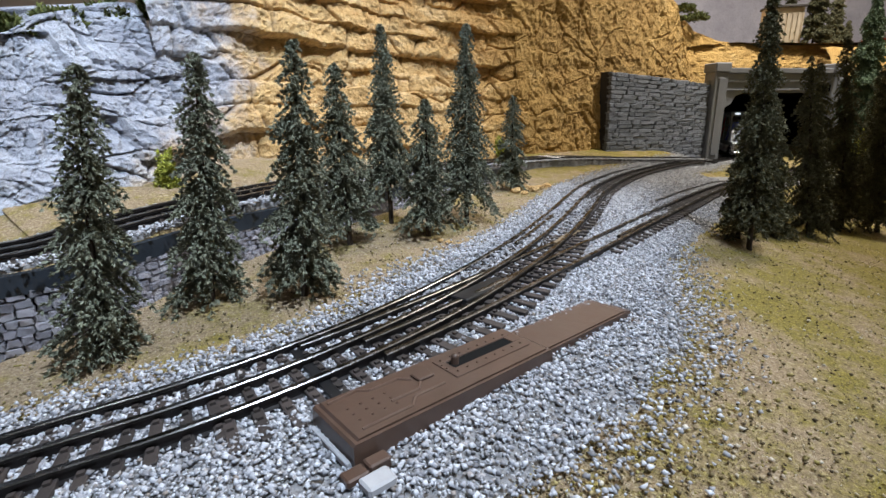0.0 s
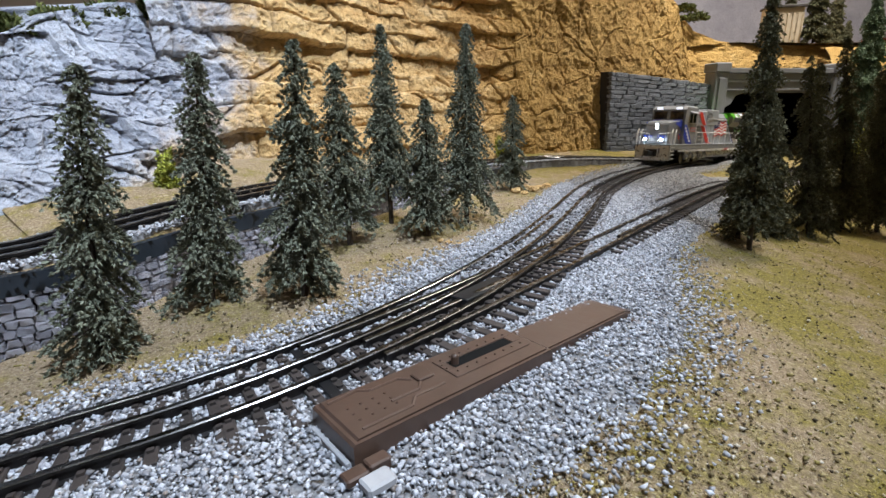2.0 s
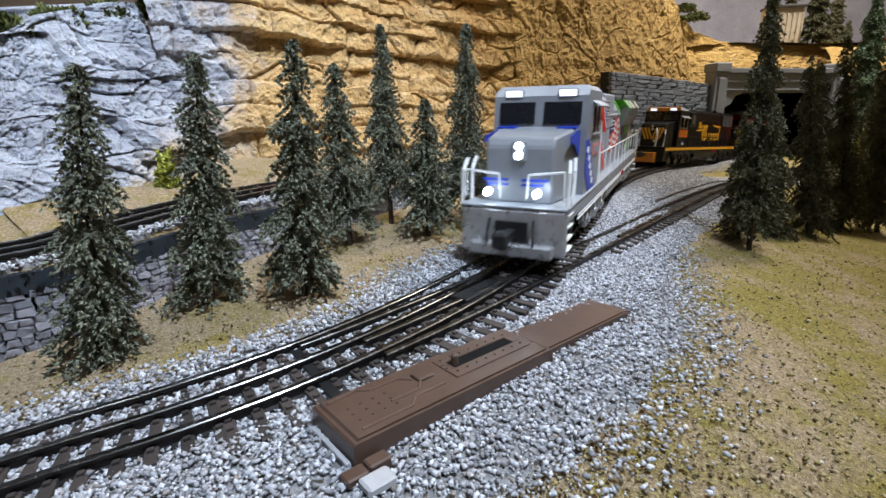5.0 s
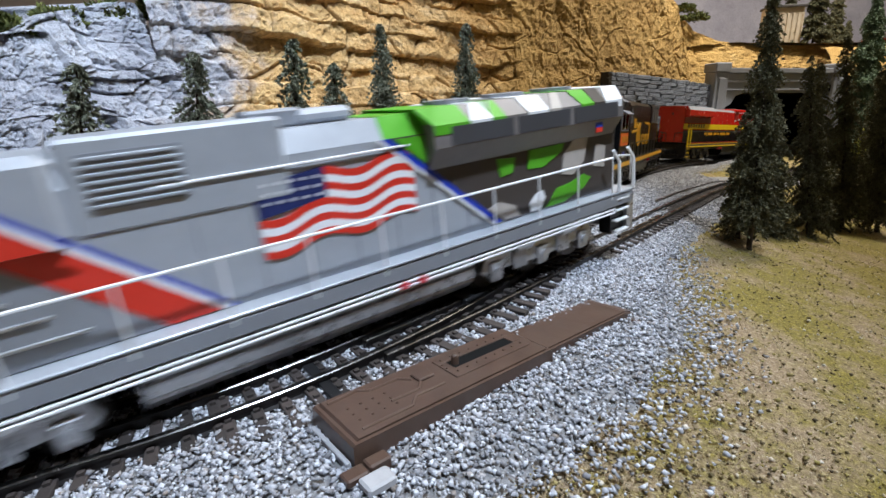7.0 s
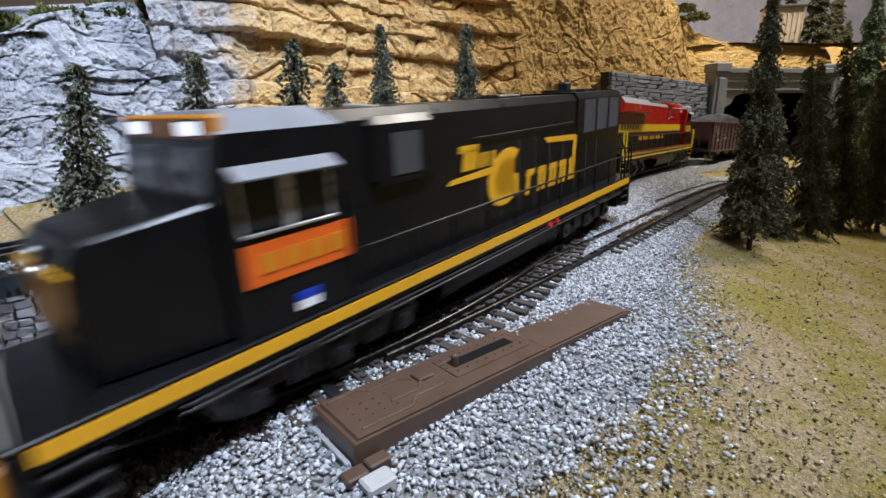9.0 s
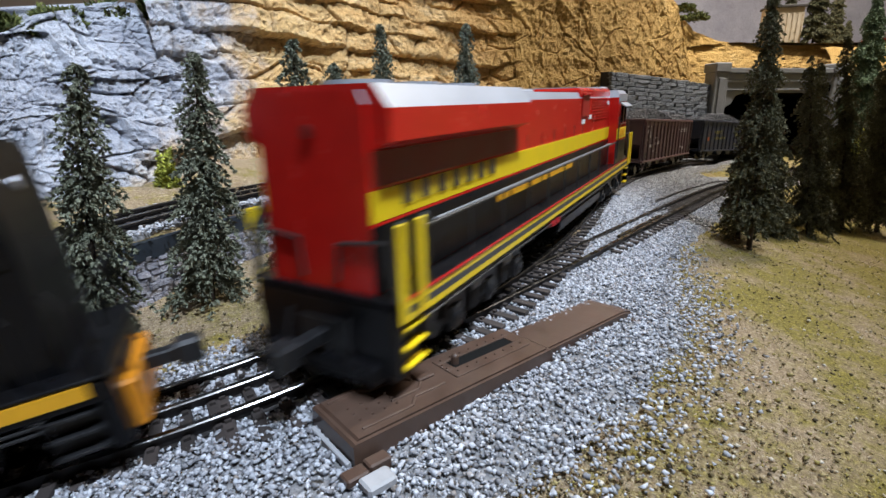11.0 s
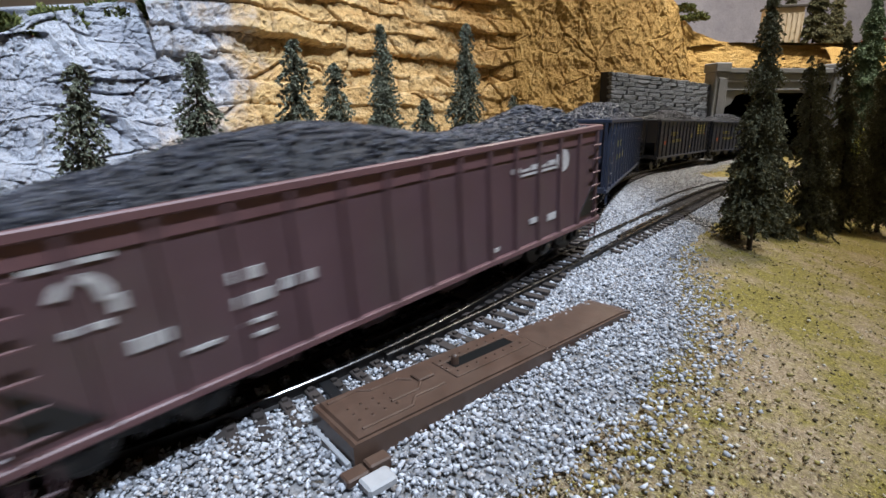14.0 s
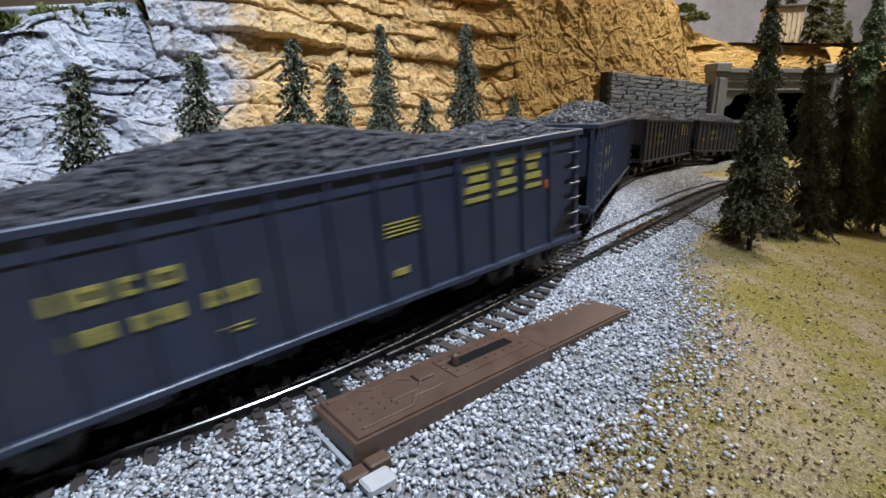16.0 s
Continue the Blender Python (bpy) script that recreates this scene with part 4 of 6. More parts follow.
# ---- switch machine ----
def switch_machine():
    m = pose(-0.0465, 0.1505, -0.0096, 0, 0, 40.0)
    mach = empty("switch_machine", "brown plastic switch machine housing with slotted lever", "switch machine", m)
    bm = bmesh.new()
    prism(bm, [(0.0, 0.0), (0.0, 0.0105), (0.0015, 0.0125), (0.0955, 0.0125), (0.098, 0.0105), (0.098, 0.0)], -0.0285, 0.0)
    bmesh.ops.bevel(bm, geom=[e for e in bm.edges if abs(e.verts[0].co.z - 0.0125) < 1e-5 and abs(e.verts[1].co.z - 0.0125) < 1e-5], offset=0.0012, segments=2, affect="EDGES")
    part("housing", tidy(bm), M_BROWN, mach)
    bm = bmesh.new()
    prism(bm, [(0.0985, 0.0), (0.0985, 0.0095), (0.162, 0.0095), (0.170, 0.007), (0.171, 0.0)], -0.0255, -0.002)
    bmesh.ops.bevel(bm, geom=[e for e in bm.edges if e.verts[0].co.z > 0.005 and e.verts[1].co.z > 0.005], offset=0.001, segments=2, affect="EDGES")
    part("cover_plate", tidy(bm), M_BROWN, mach, "long low brown cover")
    # raised slot frame with its rivets
    bm = bmesh.new()
    for x0, x1, y0, y1 in ((0.050, 0.092, -0.0085, -0.005), (0.050, 0.092, -0.0205, -0.0145), (0.050, 0.054, -0.0145, -0.0085), (0.088, 0.092, -0.0145, -0.0085)):
        box(bm, x0, x1, y0, y1, 0.0124, 0.0131, 0.0002)
    part("slot_frame", bm, M_BROWN, mach)
    # no hole is cut: a near-black plate holds the slot's shade
    bm = bmesh.new()
    box(bm, 0.054, 0.088, -0.0143, -0.0087, 0.0118, 0.01265)
    part("slot", bm, M_DARK, mach, "near-black plate for the shade in the lever slot")
    bm = bmesh.new()
    cyl(bm, (0.0565, -0.0115, 0.0125), (0.0565, -0.0115, 0.0165), 0.0017, 12)
    bmesh.ops.create_uvsphere(bm, u_segments=10, v_segments=6, radius=0.0017, matrix=Matrix.Translation((0.0565, -0.0115, 0.0165)))
    part("lever", bm, M_BROWN, mach)
    riv = bmesh.new()
    cyl(riv, (0, 0, 0), (0, 0, 0.0006), 0.0006, 7, 0.0004)
    me = bpy.data.meshes.new("rivet")
    riv.to_mesh(me)
    riv.free()
    me.materials.append(M_BROWN)
    spots = [(0.053 + 0.0052 * i, y, 0.0131) for i in range(8) for y in (-0.0066, -0.0172)] + [(0.051, -0.010, 0.0131), (0.051, -0.013, 0.0131)]
    spots += [(0.008 + 0.005 * i, -0.011 - 0.004 * j, 0.0125) for i in range(4) for j in range(3)]
    for p in spots:
        ob = new("rivet", me)
        ob.parent = mach
        ob.matrix_basis = Matrix.Translation(p)
    # embossed ridges of the housing
    ridge = [((0.004, -0.004), (0.016, -0.003)), ((0.016, -0.003), (0.020, -0.006)), ((0.020, -0.006), (0.032, -0.006)), ((0.032, -0.006), (0.036, -0.010)), ((0.006, -0.024), (0.026, -0.024)), ((0.026, -0.024), (0.030, -0.020)), ((0.030, -0.020), (0.044, -0.020)), ((0.022, -0.017), (0.034, -0.017)), ((0.034, -0.017), (0.038, -0.013))]
    for p, q in ridge:
        bm = bmesh.new()
        cyl(bm, (*p, 0.0125), (*q, 0.0125), 0.0007, 8)
        part("ridge", bm, M_BROWN, mach)
    bm = bmesh.new()
    box(bm, 0.037, 0.0445, -0.0135, -0.0075, 0.0122, 0.0138, 0.0004)
    part("raised_pad", bm, M_BROWN, mach)
    bm = bmesh.new()
    box(bm, -0.0022, -0.0005, -0.027, -0.002, 0.001, 0.0038, 0.0003)
    part("end_strip", bm, M_GREYPLASTIC, mach, "pale metal strip on the housing end")
    bm = bmesh.new()
    box(bm, -0.006, 0.002, -0.0345, -0.029, 0.0005, 0.004, 0.0006)
    box(bm, 0.002, 0.010, -0.0345, -0.0295, 0.0005, 0.0055, 0.0006)
    part("terminal_block", bm, M_BROWN, mach)
    bm = bmesh.new()
    box(bm, -0.003, 0.007, -0.042, -0.035, 0.0005, 0.0045, 0.0008)
    part("wire_clip", bm, M_GREYPLASTIC, mach, "pale grey plastic wire clip")
    for x in (0.164, 0.170):
        bm = bmesh.new()
        box(bm, x, x + 0.003, -0.032, -0.016, 0.0005, 0.004, 0.0004)
        part("mounting_tab", bm, M_BROWN, mach)
    return mach


machine = switch_machine()
taller(machine, 0.82)


# ---- turnout fittings ----
def turnout():
    tn = empty("turnout_frog", "dark turnout frog with guard rails and throw bar", "railway turnout", kind="structure")
    sweep("guard_rail", P2, GAUGE / 2 - 0.0055, 0.37, 0.48, tn, lift=-0.0006)
    sweep("guard_rail", P1, -GAUGE / 2 + 0.0055, 2.76, 2.86, tn, lift=-0.0006)
    bm = bmesh.new()
    box(bm, -0.021, 0.021, -0.0055, 0.0055, -0.006, -0.0012, 0.0006)
    ob = part("centre_plate", bm, M_BLACKPLASTIC, tn, "black plate between the diverging rails")
    p = along(P1, 2.672)
    ob.matrix_basis = pose(p[0] + 0.006, p[1] - 0.006, p[2], 0, 0, 50)
    bm = bmesh.new()
    prism(bm, [(-0.022, -0.005), (-0.022, -0.0005), (0.004, -0.0005), (0.026, -0.0012), (0.026, -0.005)], -0.003, 0.003)
    for vv in bm.verts:
        vv.co.y *= 1.0 if vv.co.x > 0 else 0.45
    ob = part("frog_casting", tidy(bm), paint("tan_brass_frog", (0.20, 0.15, 0.09), 0.5, 0.3), tn, "tan cast frog point")
    ob.matrix_basis = pose(0.094, 0.362, float(soil(0.094, 0.362)) + TOP, 0, 0, 56)
    bm = bmesh.new()
    box(bm, -0.0025, 0.0025, -0.036, 0.03, -0.0052, -0.003, 0.0003)
    ob = part("throw_bar", bm, M_BLACKPLASTIC, tn)
    p = along(P1, 2.565)
    ob.matrix_basis = pose(p[0], p[1], p[2], 0, 0, 35)


turnout()


# ---- the train: locomotives ----
M_SILVER = paint("silver_truck_paint", (0.48, 0.49, 0.51), 0.30, 0.7, 0.15, 150, 0.0002, 0.2)
M_GREYLOCO = paint("loco_grey_paint", (0.24, 0.255, 0.28), 0.34, 0.1, 0.06, 90, 0.0001, 0.06)
M_PALEGREY = paint("loco_pale_grey_paint", (0.35, 0.375, 0.41), 0.36, 0.1, 0.06, 90, 0.0001, 0.06)
M_WHITE = paint("white_paint", (0.78, 0.79, 0.80), 0.4, 0, 0.05)
M_REDSTRIPE = paint("signal_red_paint", (0.62, 0.035, 0.02), 0.36, 0, 0.08)
M_BLUESTRIPE = paint("royal_blue_paint", (0.012, 0.045, 0.42), 0.36, 0, 0.08)
M_NAVY = paint("navy_paint", (0.015, 0.025, 0.11), 0.4, 0, 0.08)
M_LIME = paint("bright_green_paint", (0.085, 0.36, 0.02), 0.38, 0, 0.1)
M_CAMO = paint("camouflage_dark_brown", (0.055, 0.045, 0.04), 0.42, 0, 0.12)
M_CAMOTAN = paint("camouflage_pale_tan", (0.42, 0.38, 0.34), 0.42, 0, 0.1)
M_LOCOBLACK = paint("loco_black_paint", (0.005, 0.005, 0.006), 0.32, 0, 0.2, 90, 0, 0.015)
M_LOCOBLACK.node_tree.nodes["Principled BSDF"].inputs["Specular IOR Level"].default_value = 0.22
M_YELLOW = paint("loco_yellow_paint", (0.78, 0.56, 0.01), 0.36, 0, 0.08)
M_AMBER = paint("amber_yellow_paint", (0.72, 0.36, 0.015), 0.4, 0, 0.08)
M_ORANGE = paint("pilot_orange_paint", (0.60, 0.22, 0.012), 0.42, 0, 0.1)
M_REDORANGE = paint("panel_red_orange_paint", (0.72, 0.12, 0.012), 0.4, 0, 0.1)
M_RED = paint("loco_red_paint", (0.52, 0.014, 0.010), 0.24, 0, 0.08, 90, 0.0001, 0.04)
M_DARKRED = paint("dark_red_shade_and_trim", (0.14, 0.010, 0.008), 0.5, 0, 0.15)
M_ROOFSILVER = paint("pale_roof_paint", (0.36, 0.375, 0.41), 0.45, 0.15, 0.08, 60, 0.0001, 0.2)
M_GLASS = paint("dark_cab_glass", (0.012, 0.013, 0.016), 0.08, 0, 0.1, 60, 0)
M_HEAD = glow("lit_headlight", (0.75, 0.88, 1.0), 30)
M_BOARD = glow("lit_number_board", (0.80, 0.86, 1.0), 1.3)
M_REDLAMP = paint("red_cap", (0.5, 0.02, 0.03), 0.4)
M_GRILLE = paint("dark_grille", (0.05, 0.05, 0.055), 0.6)
M_WHEEL = paint("steel_wheel", (0.09, 0.085, 0.08), 0.4, 0.8, 0.2)


def plate(name, outline, y, side, mat, parent, label="", th=0.0005):
    """A flat marking of real thickness on a side; outline in x, z."""
    bm = bmesh.new()
    y0, y1 = (y, y + th) if side > 0 else (-y - th, -y)
    prism(bm, outline, y0, y1)
    bmesh.ops.triangulate(bm, faces=[f for f in bm.faces if len(f.verts) > 4])
    return part(name, tidy(bm), mat, parent, label)


def rect(x0, x1, z0, z1, skew=0.0):
    return [(x0, z0), (x1, z0), (x1 + skew, z1), (x0 + skew, z1)]


def block(name, x0, x1, y0, y1, z0, z1, mat, parent, bev=0.0008, label=""):
    bm = bmesh.new()
    box(bm, x0, x1, y0, y1, z0, z1, bev)
    return part(name, bm, mat, parent, label)


def rod(name, pts, r, mat, parent, label=""):
    bm = bmesh.new()
    for a, b in zip(pts[:-1], pts[1:]):
        cyl(bm, a, b, r, 6)
    return part(name, bm, mat, parent, label)


def truck(parent, x, axles, mat, r=0.0105, half=0.0285):
    """A bogie with side frames, journal boxes, springs and wheelsets."""
    n = len(axles)
    for s in (-1, 1):
        y0, y1 = sorted((s * (half - 0.003), s * half))
        x0, x1 = x + axles[0] - 0.010, x + axles[-1] + 0.010
        bm = bmesh.new()
        prism(bm, [(x0, 0.013), (x0 + 0.004, 0.020), (x0 + 0.012, 0.0225), (x1 - 0.012, 0.0225), (x1 - 0.004, 0.020), (x1, 0.013), (x1 - 0.004, 0.010), (x1 - 0.012, 0.012), (x, 0.0095), (x0 + 0.012, 0.012), (x0 + 0.004, 0.010)], y0, y1)
        for a in axles:
            box(bm, x + a - 0.0042, x + a + 0.0042, min(y0, y1 + 0.002 * s) if s > 0 else y0 - 0.002, y1 + (0.002 if s > 0 else 0), 0.0065, 0.0165, 0.0008)
            cyl(bm, (x + a, s * (half + 0.0005), 0.0115), (x + a, s * (half + 0.0035), 0.0115), 0.0026, 10)
        for a, b in zip(axles[:-1], axles[1:]):
            c = x + (a + b) / 2
            for d in (-0.0035, 0.0, 0.0035):
                cyl(bm, (c + d, s * (half + 0.001), 0.0095), (c + d, s * (half + 0.001), 0.018), 0.0014, 7)
            cyl(bm, (c - 0.008, s * (half + 0.0025), 0.020), (c + 0.004, s * (half + 0.0025), 0.020), 0.0018, 8)
        part("side_frame", tidy(bm), mat, parent)
    for a in axles:
        bm = bmesh.new()
        for s in (-1, 1):
            cyl(bm, (x + a, s * 0.0165, r), (x + a, s * 0.0192, r), r, 20)
            cyl(bm, (x + a, s * 0.0145, r), (x + a, s * 0.0165, r), r + 0.0012, 20)
        cyl(bm, (x + a, -0.016, r), (x + a, 0.016, r), 0.0022, 8)
        part("wheelset", bm, M_WHEEL, parent)


def coupler(parent, x, d, mat=None):
    bm = bmesh.new()
    box(bm, min(x, x + d * 0.016), max(x, x + d * 0.016), -0.0028, 0.0028, 0.0155, 0.0205, 0.0006)
    box(bm, min(x + d * 0.014, x + d * 0.024), max(x + d * 0.014, x + d * 0.024), -0.0045, 0.0045, 0.0135, 0.0225, 0.0014)
    part("coupler", bm, mat or M_BLACKPLASTIC, parent)


def handrail(parent, x0, x1, y, mat, n, z0=0.036, z1=0.0535):
    for k in range(n):
        x = x0 + (x1 - x0) * k / (n - 1)
        rod("stanchion", [(x, y, z0 - 0.004), (x, y, z1)], 0.00055, mat, parent)
    rod("handrail", [(x0, y, z1), (x1, y, z1)], 0.0006, mat, parent)


def loco(name, label, c):
    """A six-axle freight diesel, cab towards +x. c: colours and sizes."""
    L = c["length"] / 2
    Lf, deck = c.get("front", L), c["deck"]
    cx0, cx1 = c["cab_x"]
    wx0, wx1, wz0, wz1 = c["win"]
    lo = empty(name, label, "locomotive", group="locomotives of the train")
    block("underframe", -L + 0.012, Lf - 0.012, -0.0325, 0.0325, deck - 0.0085, deck - 0.0015, c["sill"], lo, 0.0006)
    block("walkway", -L + 0.010, Lf - 0.010, -0.0330, 0.0330, deck - 0.0013, deck, c["walk"], lo, 0.0004)
    # hood with a chamfered roof
    hx0, hx1 = c.get("hood_rear", -L + 0.022), cx0 + 0.002
    prof = c.get("prof") or [(-0.0235, deck), (-0.0235, 0.082), (-0.0185, 0.0905), (0.0185, 0.0905), (0.0235, 0.082), (0.0235, deck)]
    bm = bmesh.new()
    prism(bm, [(y, z) for y, z in prof], 0, 1)
    bmesh.ops.transform(bm, matrix=Matrix(((0, hx1 - hx0, 0, hx0), (1, 0, 0, 0), (0, 0, 1, 0), (0, 0, 0, 1))), verts=bm.verts)
    tidy(bm)
    hood = part("hood", bm, [c["hood"], c["roof"]], lo)
    for p in hood.data.polygons:
        p.material_index = 1 if p.normal.z > 0.3 else 0
    # flared radiator section at the back
    rx1 = hx0 + c["flare"]
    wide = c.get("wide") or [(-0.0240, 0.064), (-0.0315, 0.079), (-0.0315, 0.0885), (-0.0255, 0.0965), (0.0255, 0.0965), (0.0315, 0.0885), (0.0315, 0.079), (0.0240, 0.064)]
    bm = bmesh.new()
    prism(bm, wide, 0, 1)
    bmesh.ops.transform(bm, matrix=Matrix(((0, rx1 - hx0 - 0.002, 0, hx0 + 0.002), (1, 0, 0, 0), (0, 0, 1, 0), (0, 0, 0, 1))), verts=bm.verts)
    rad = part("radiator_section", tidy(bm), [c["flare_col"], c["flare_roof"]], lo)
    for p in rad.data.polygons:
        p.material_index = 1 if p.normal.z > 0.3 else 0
    for k in range(3):
        x = hx0 + c["flare"] * (0.22 + 0.28 * k)
        bm = bmesh.new()
        cyl(bm, (x, 0, wide[3][1]), (x, 0, wide[3][1] + 0.002), 0.0125, 20)
        part("roof_fan", bm, c["fan"], lo)
    for s in (-1, 1):
        for k in range(3 if c.get("grilles", True) else 0):
            x0 = hx0 + 0.008 + k * (c["flare"] - 0.014) / 3
            x1 = x0 + (c["flare"] - 0.014) / 3 - 0.004
            plate("radiator_grille", rect(x0, x1, wide[1][1] + 0.0005, wide[2][1] - 0.001), -wide[1][0], s, c["grille"], lo)
    # blower bulge, exhaust, roof boxes
    if c["blower"]:
        b0, b1 = c["blower"]
        block("blower_housing", b0, b1, -0.0275, 0.0275, 0.066, 0.0925, c["hood"], lo, 0.003)
        for s in (-1, 1):
            plate("intake_grille", rect(b0 + 0.30 * (b1 - b0), b0 + 0.72 * (b1 - b0), 0.070, 0.086), 0.0275, s, c["intake"], lo)
    block("exhaust_pipe", hx0 + c["flare"] + 0.050, hx0 + c["flare"] + 0.074, -0.008, 0.008, 0.0905, 0.0975, c["stack"], lo, 0.001)
    block("roof_hatch", hx1 - 0.115, hx1 - 0.085, -0.012, 0.012, 0.0905, 0.094, c["roof"], lo, 0.001)
    for s in (-1, 1):
        for k in range(9):
            x = hx0 + c["flare"] * 0.55 + k * (hx1 - 0.08 - hx0 - c["flare"] * 0.55) / 9
            plate("hood_door_seam", rect(x, x + 0.0006, deck + 0.003, 0.074), 0.0235, s, c["seam"], lo, th=0.0003)
        if c["blower"]:
            rod("hood_grab_rail", [(hx1 - 0.09, s * 0.0248, 0.0785), (rx1 + 0.01, s * 0.0248, 0.0785)], 0.0005, c["rail"], lo)
    # cab: full width, sloping windshield
    bm = bmesh.new()
    prism(bm, [(cx0, deck), (cx0, 0.0915), (cx0 + 0.004, 0.0975), (cx1 - 0.006, 0.0975), (cx1 + 0.001, 0.0915), (cx1 + 0.004, 0.072), (cx1 + 0.004, deck)], -0.0315, 0.0315)
    bmesh.ops.bevel(bm, geom=[e for e in bm.edges if abs(e.verts[0].co.z - 0.0975) < 1e-5 and abs(e.verts[1].co.z - 0.0975) < 1e-5 and abs(e.verts[0].co.y - e.verts[1].co.y) < 1e-5], offset=c.get("cab_bevel", 0.003), segments=1, affect="EDGES")
    cab = part("cab", tidy(bm), [c["cab"], c["cab_roof"]], lo)
    for p in cab.data.polygons:
        p.material_index = 1 if p.normal.z > 0.3 else 0
    for s in (-1, 1):
        wm = (wx0 + wx1) / 2
        plate("side_window", rect(wx0, wm - 0.002, wz0, wz1), 0.0315, s, M_GLASS, lo)
        plate("side_window", rect(wm + 0.002, wx1, wz0, wz1), 0.0315, s, M_GLASS, lo)
        plate("window_frame", rect(wm - 0.0018, wm + 0.0018, wz0 - 0.001, wz1 + 0.001), 0.0315, s, c["frame"], lo, th=0.0007)
        for x in (wx0 - 0.0017, wx1 + 0.0004):
            plate("window_frame", rect(x, x + 0.0013, wz0 - 0.001, wz1 + 0.001), 0.0315, s, c["frame"], lo, th=0.0006)
        bm = bmesh.new()
        box(bm, wx0 - 0.003, wx1 + 0.003, -0.0035, 0.0035, -0.0005, 0.0005, 0.0002)
        vis = part("window_visor", bm, c["cab_roof"], lo)
        vis.matrix_basis = pose(0, s * 0.0342, wz1 + 0.0012, -32 * s, 0, 0)
        block("cab_armrest", wx0 - 0.002, wx1 + 0.001, *sorted((s * 0.0316, s * 0.0330)), wz0 - 0.002, wz0 - 0.0010, c["frame"], lo, 0.0002)
        rod("cab_grab_rail", [(cx0 + 0.003, s * 0.0328, deck + 0.004), (cx0 + 0.003, s * 0.0328, wz0 + 0.006)], 0.0005, c["rail"], lo)
    # windshields on the raked face
    for s in (-1, 1):
        bm = bmesh.new()
        y0, y1 = sorted((s * 0.003, s * 0.0275))
        box(bm, -0.0004, 0.0004, y0, y1, -0.0065, 0.0065, 0.0001)
        ob = part("windshield", bm, M_GLASS, lo)
        ob.matrix_basis = pose(cx1 + 0.0028, 0, 0.0815, 0, -8.7, 0)
        bm = bmesh.new()
        box(bm, cx1 - 0.004, cx1 + 0.0015, s * 0.018 - 0.0065, s * 0.018 + 0.0065, 0.0905, 0.0955, 0.0004)
        nb = part("number_board", bm, c["cab"], lo)
        bm = bmesh.new()
        box(bm, cx1 + 0.0016, cx1 + 0.0021, s * 0.018 - 0.0055, s * 0.018 + 0.0055, 0.0912, 0.0948)
        part("lit_panel", bm, c["board"], nb, "glowing white number panel")
    # nose
    nx = c.get("nose_front", Lf - 0.022)
    bm = bmesh.new()
    prism(bm, [(cx1 + 0.003, deck), (cx1 + 0.003, 0.0735), (nx - 0.004, 0.069), (nx, 0.064), (nx, deck)], -0.027, 0.027)
    for v in bm.verts:
        if v.co.x > nx - 0.008:
            v.co.y *= 0.78
    bmesh.ops.bevel(bm, geom=list(bm.edges), offset=0.0012, segments=1, affect="EDGES")
    nose = part("nose", tidy(bm), c["nose"], lo)
    bm = bmesh.new()
    box(bm, nx - 0.001, nx + 0.0012, -0.0048, 0.0048, 0.056, 0.0675, 0.001)
    hl = part("headlight_housing", bm, c["nose"], lo)
    for z in (0.0595, 0.0645):
        bm = bmesh.new()
        cyl(bm, (nx + 0.0010, 0, z), (nx + 0.0020, 0, z), 0.0021, 12)
        part("headlight", bm, M_HEAD if c["lit"] else c["frame"], hl, "round lit headlight" if c["lit"] else "")
    for s in (-1, 1):
        bm = bmesh.new()
        cyl(bm, (Lf - 0.0105, s * 0.015, 0.0405), (Lf - 0.008, s * 0.015, 0.0405), 0.0023, 12)
        part("ditch_light", bm, M_HEAD if c["lit"] else c["frame"], lo)
    # pilots, steps and end rails
    for d in (1, -1):
        xe = d * ((Lf if d > 0 else L) - 0.010)
        bm = bmesh.new()
        x0, x1 = sorted((xe - d * 0.006, xe))
        box(bm, x0, x1, -0.0325, 0.0325, 0.006, deck - 0.0014, 0.0015)
        part("pilot", bm, c.get("fascia", c["pilot"]), lo)
        bm = bmesh.new()
        x0, x1 = sorted((xe - d * 0.001, xe + d * 0.004))
        box(bm, x0, x1, -c.get("plow_half", 0.026), c.get("plow_half", 0.026), 0.005, c.get("plow_top", 0.0125), 0.0012)
        part("plow", bm, c["pilot"], lo)
        block("coupler_pocket", *sorted((xe + d * 0.0002, xe + d * 0.001)), -0.010, 0.010, 0.013, 0.0245, M_BLACKPLASTIC, lo, 0)
        coupler(lo, xe, d)
        for s in (-1, 1):
            for k in range(4):
                z = 0.009 + k * (deck - 0.0135) / 3
                y0, y1 = sorted((s * 0.0330, s * 0.0290))
                x0, x1 = sorted((xe - d * 0.0195, xe - d * 0.0062))
                bm = bmesh.new()
                box(bm, x0, x1, y0, y1, z - 0.0005, z + 0.0005, 0.0001)
                part("step", bm, c["step"], lo)
            block("step_well", *sorted((xe - d * 0.020, xe - d * 0.0061)), *sorted((s * 0.020, s * 0.0285)), 0.007, deck - 0.0016, M_BLACKPLASTIC, lo, 0)
            for o in (0.002, 0.017):
                rod("end_handrail", [(xe - d * o, s * 0.0325, deck), (xe - d * (o + 0.001), s * 0.0325, 0.051), (xe - d * (o + 0.006), s * 0.0315, 0.0575)], c["post"], c["rail"], lo)
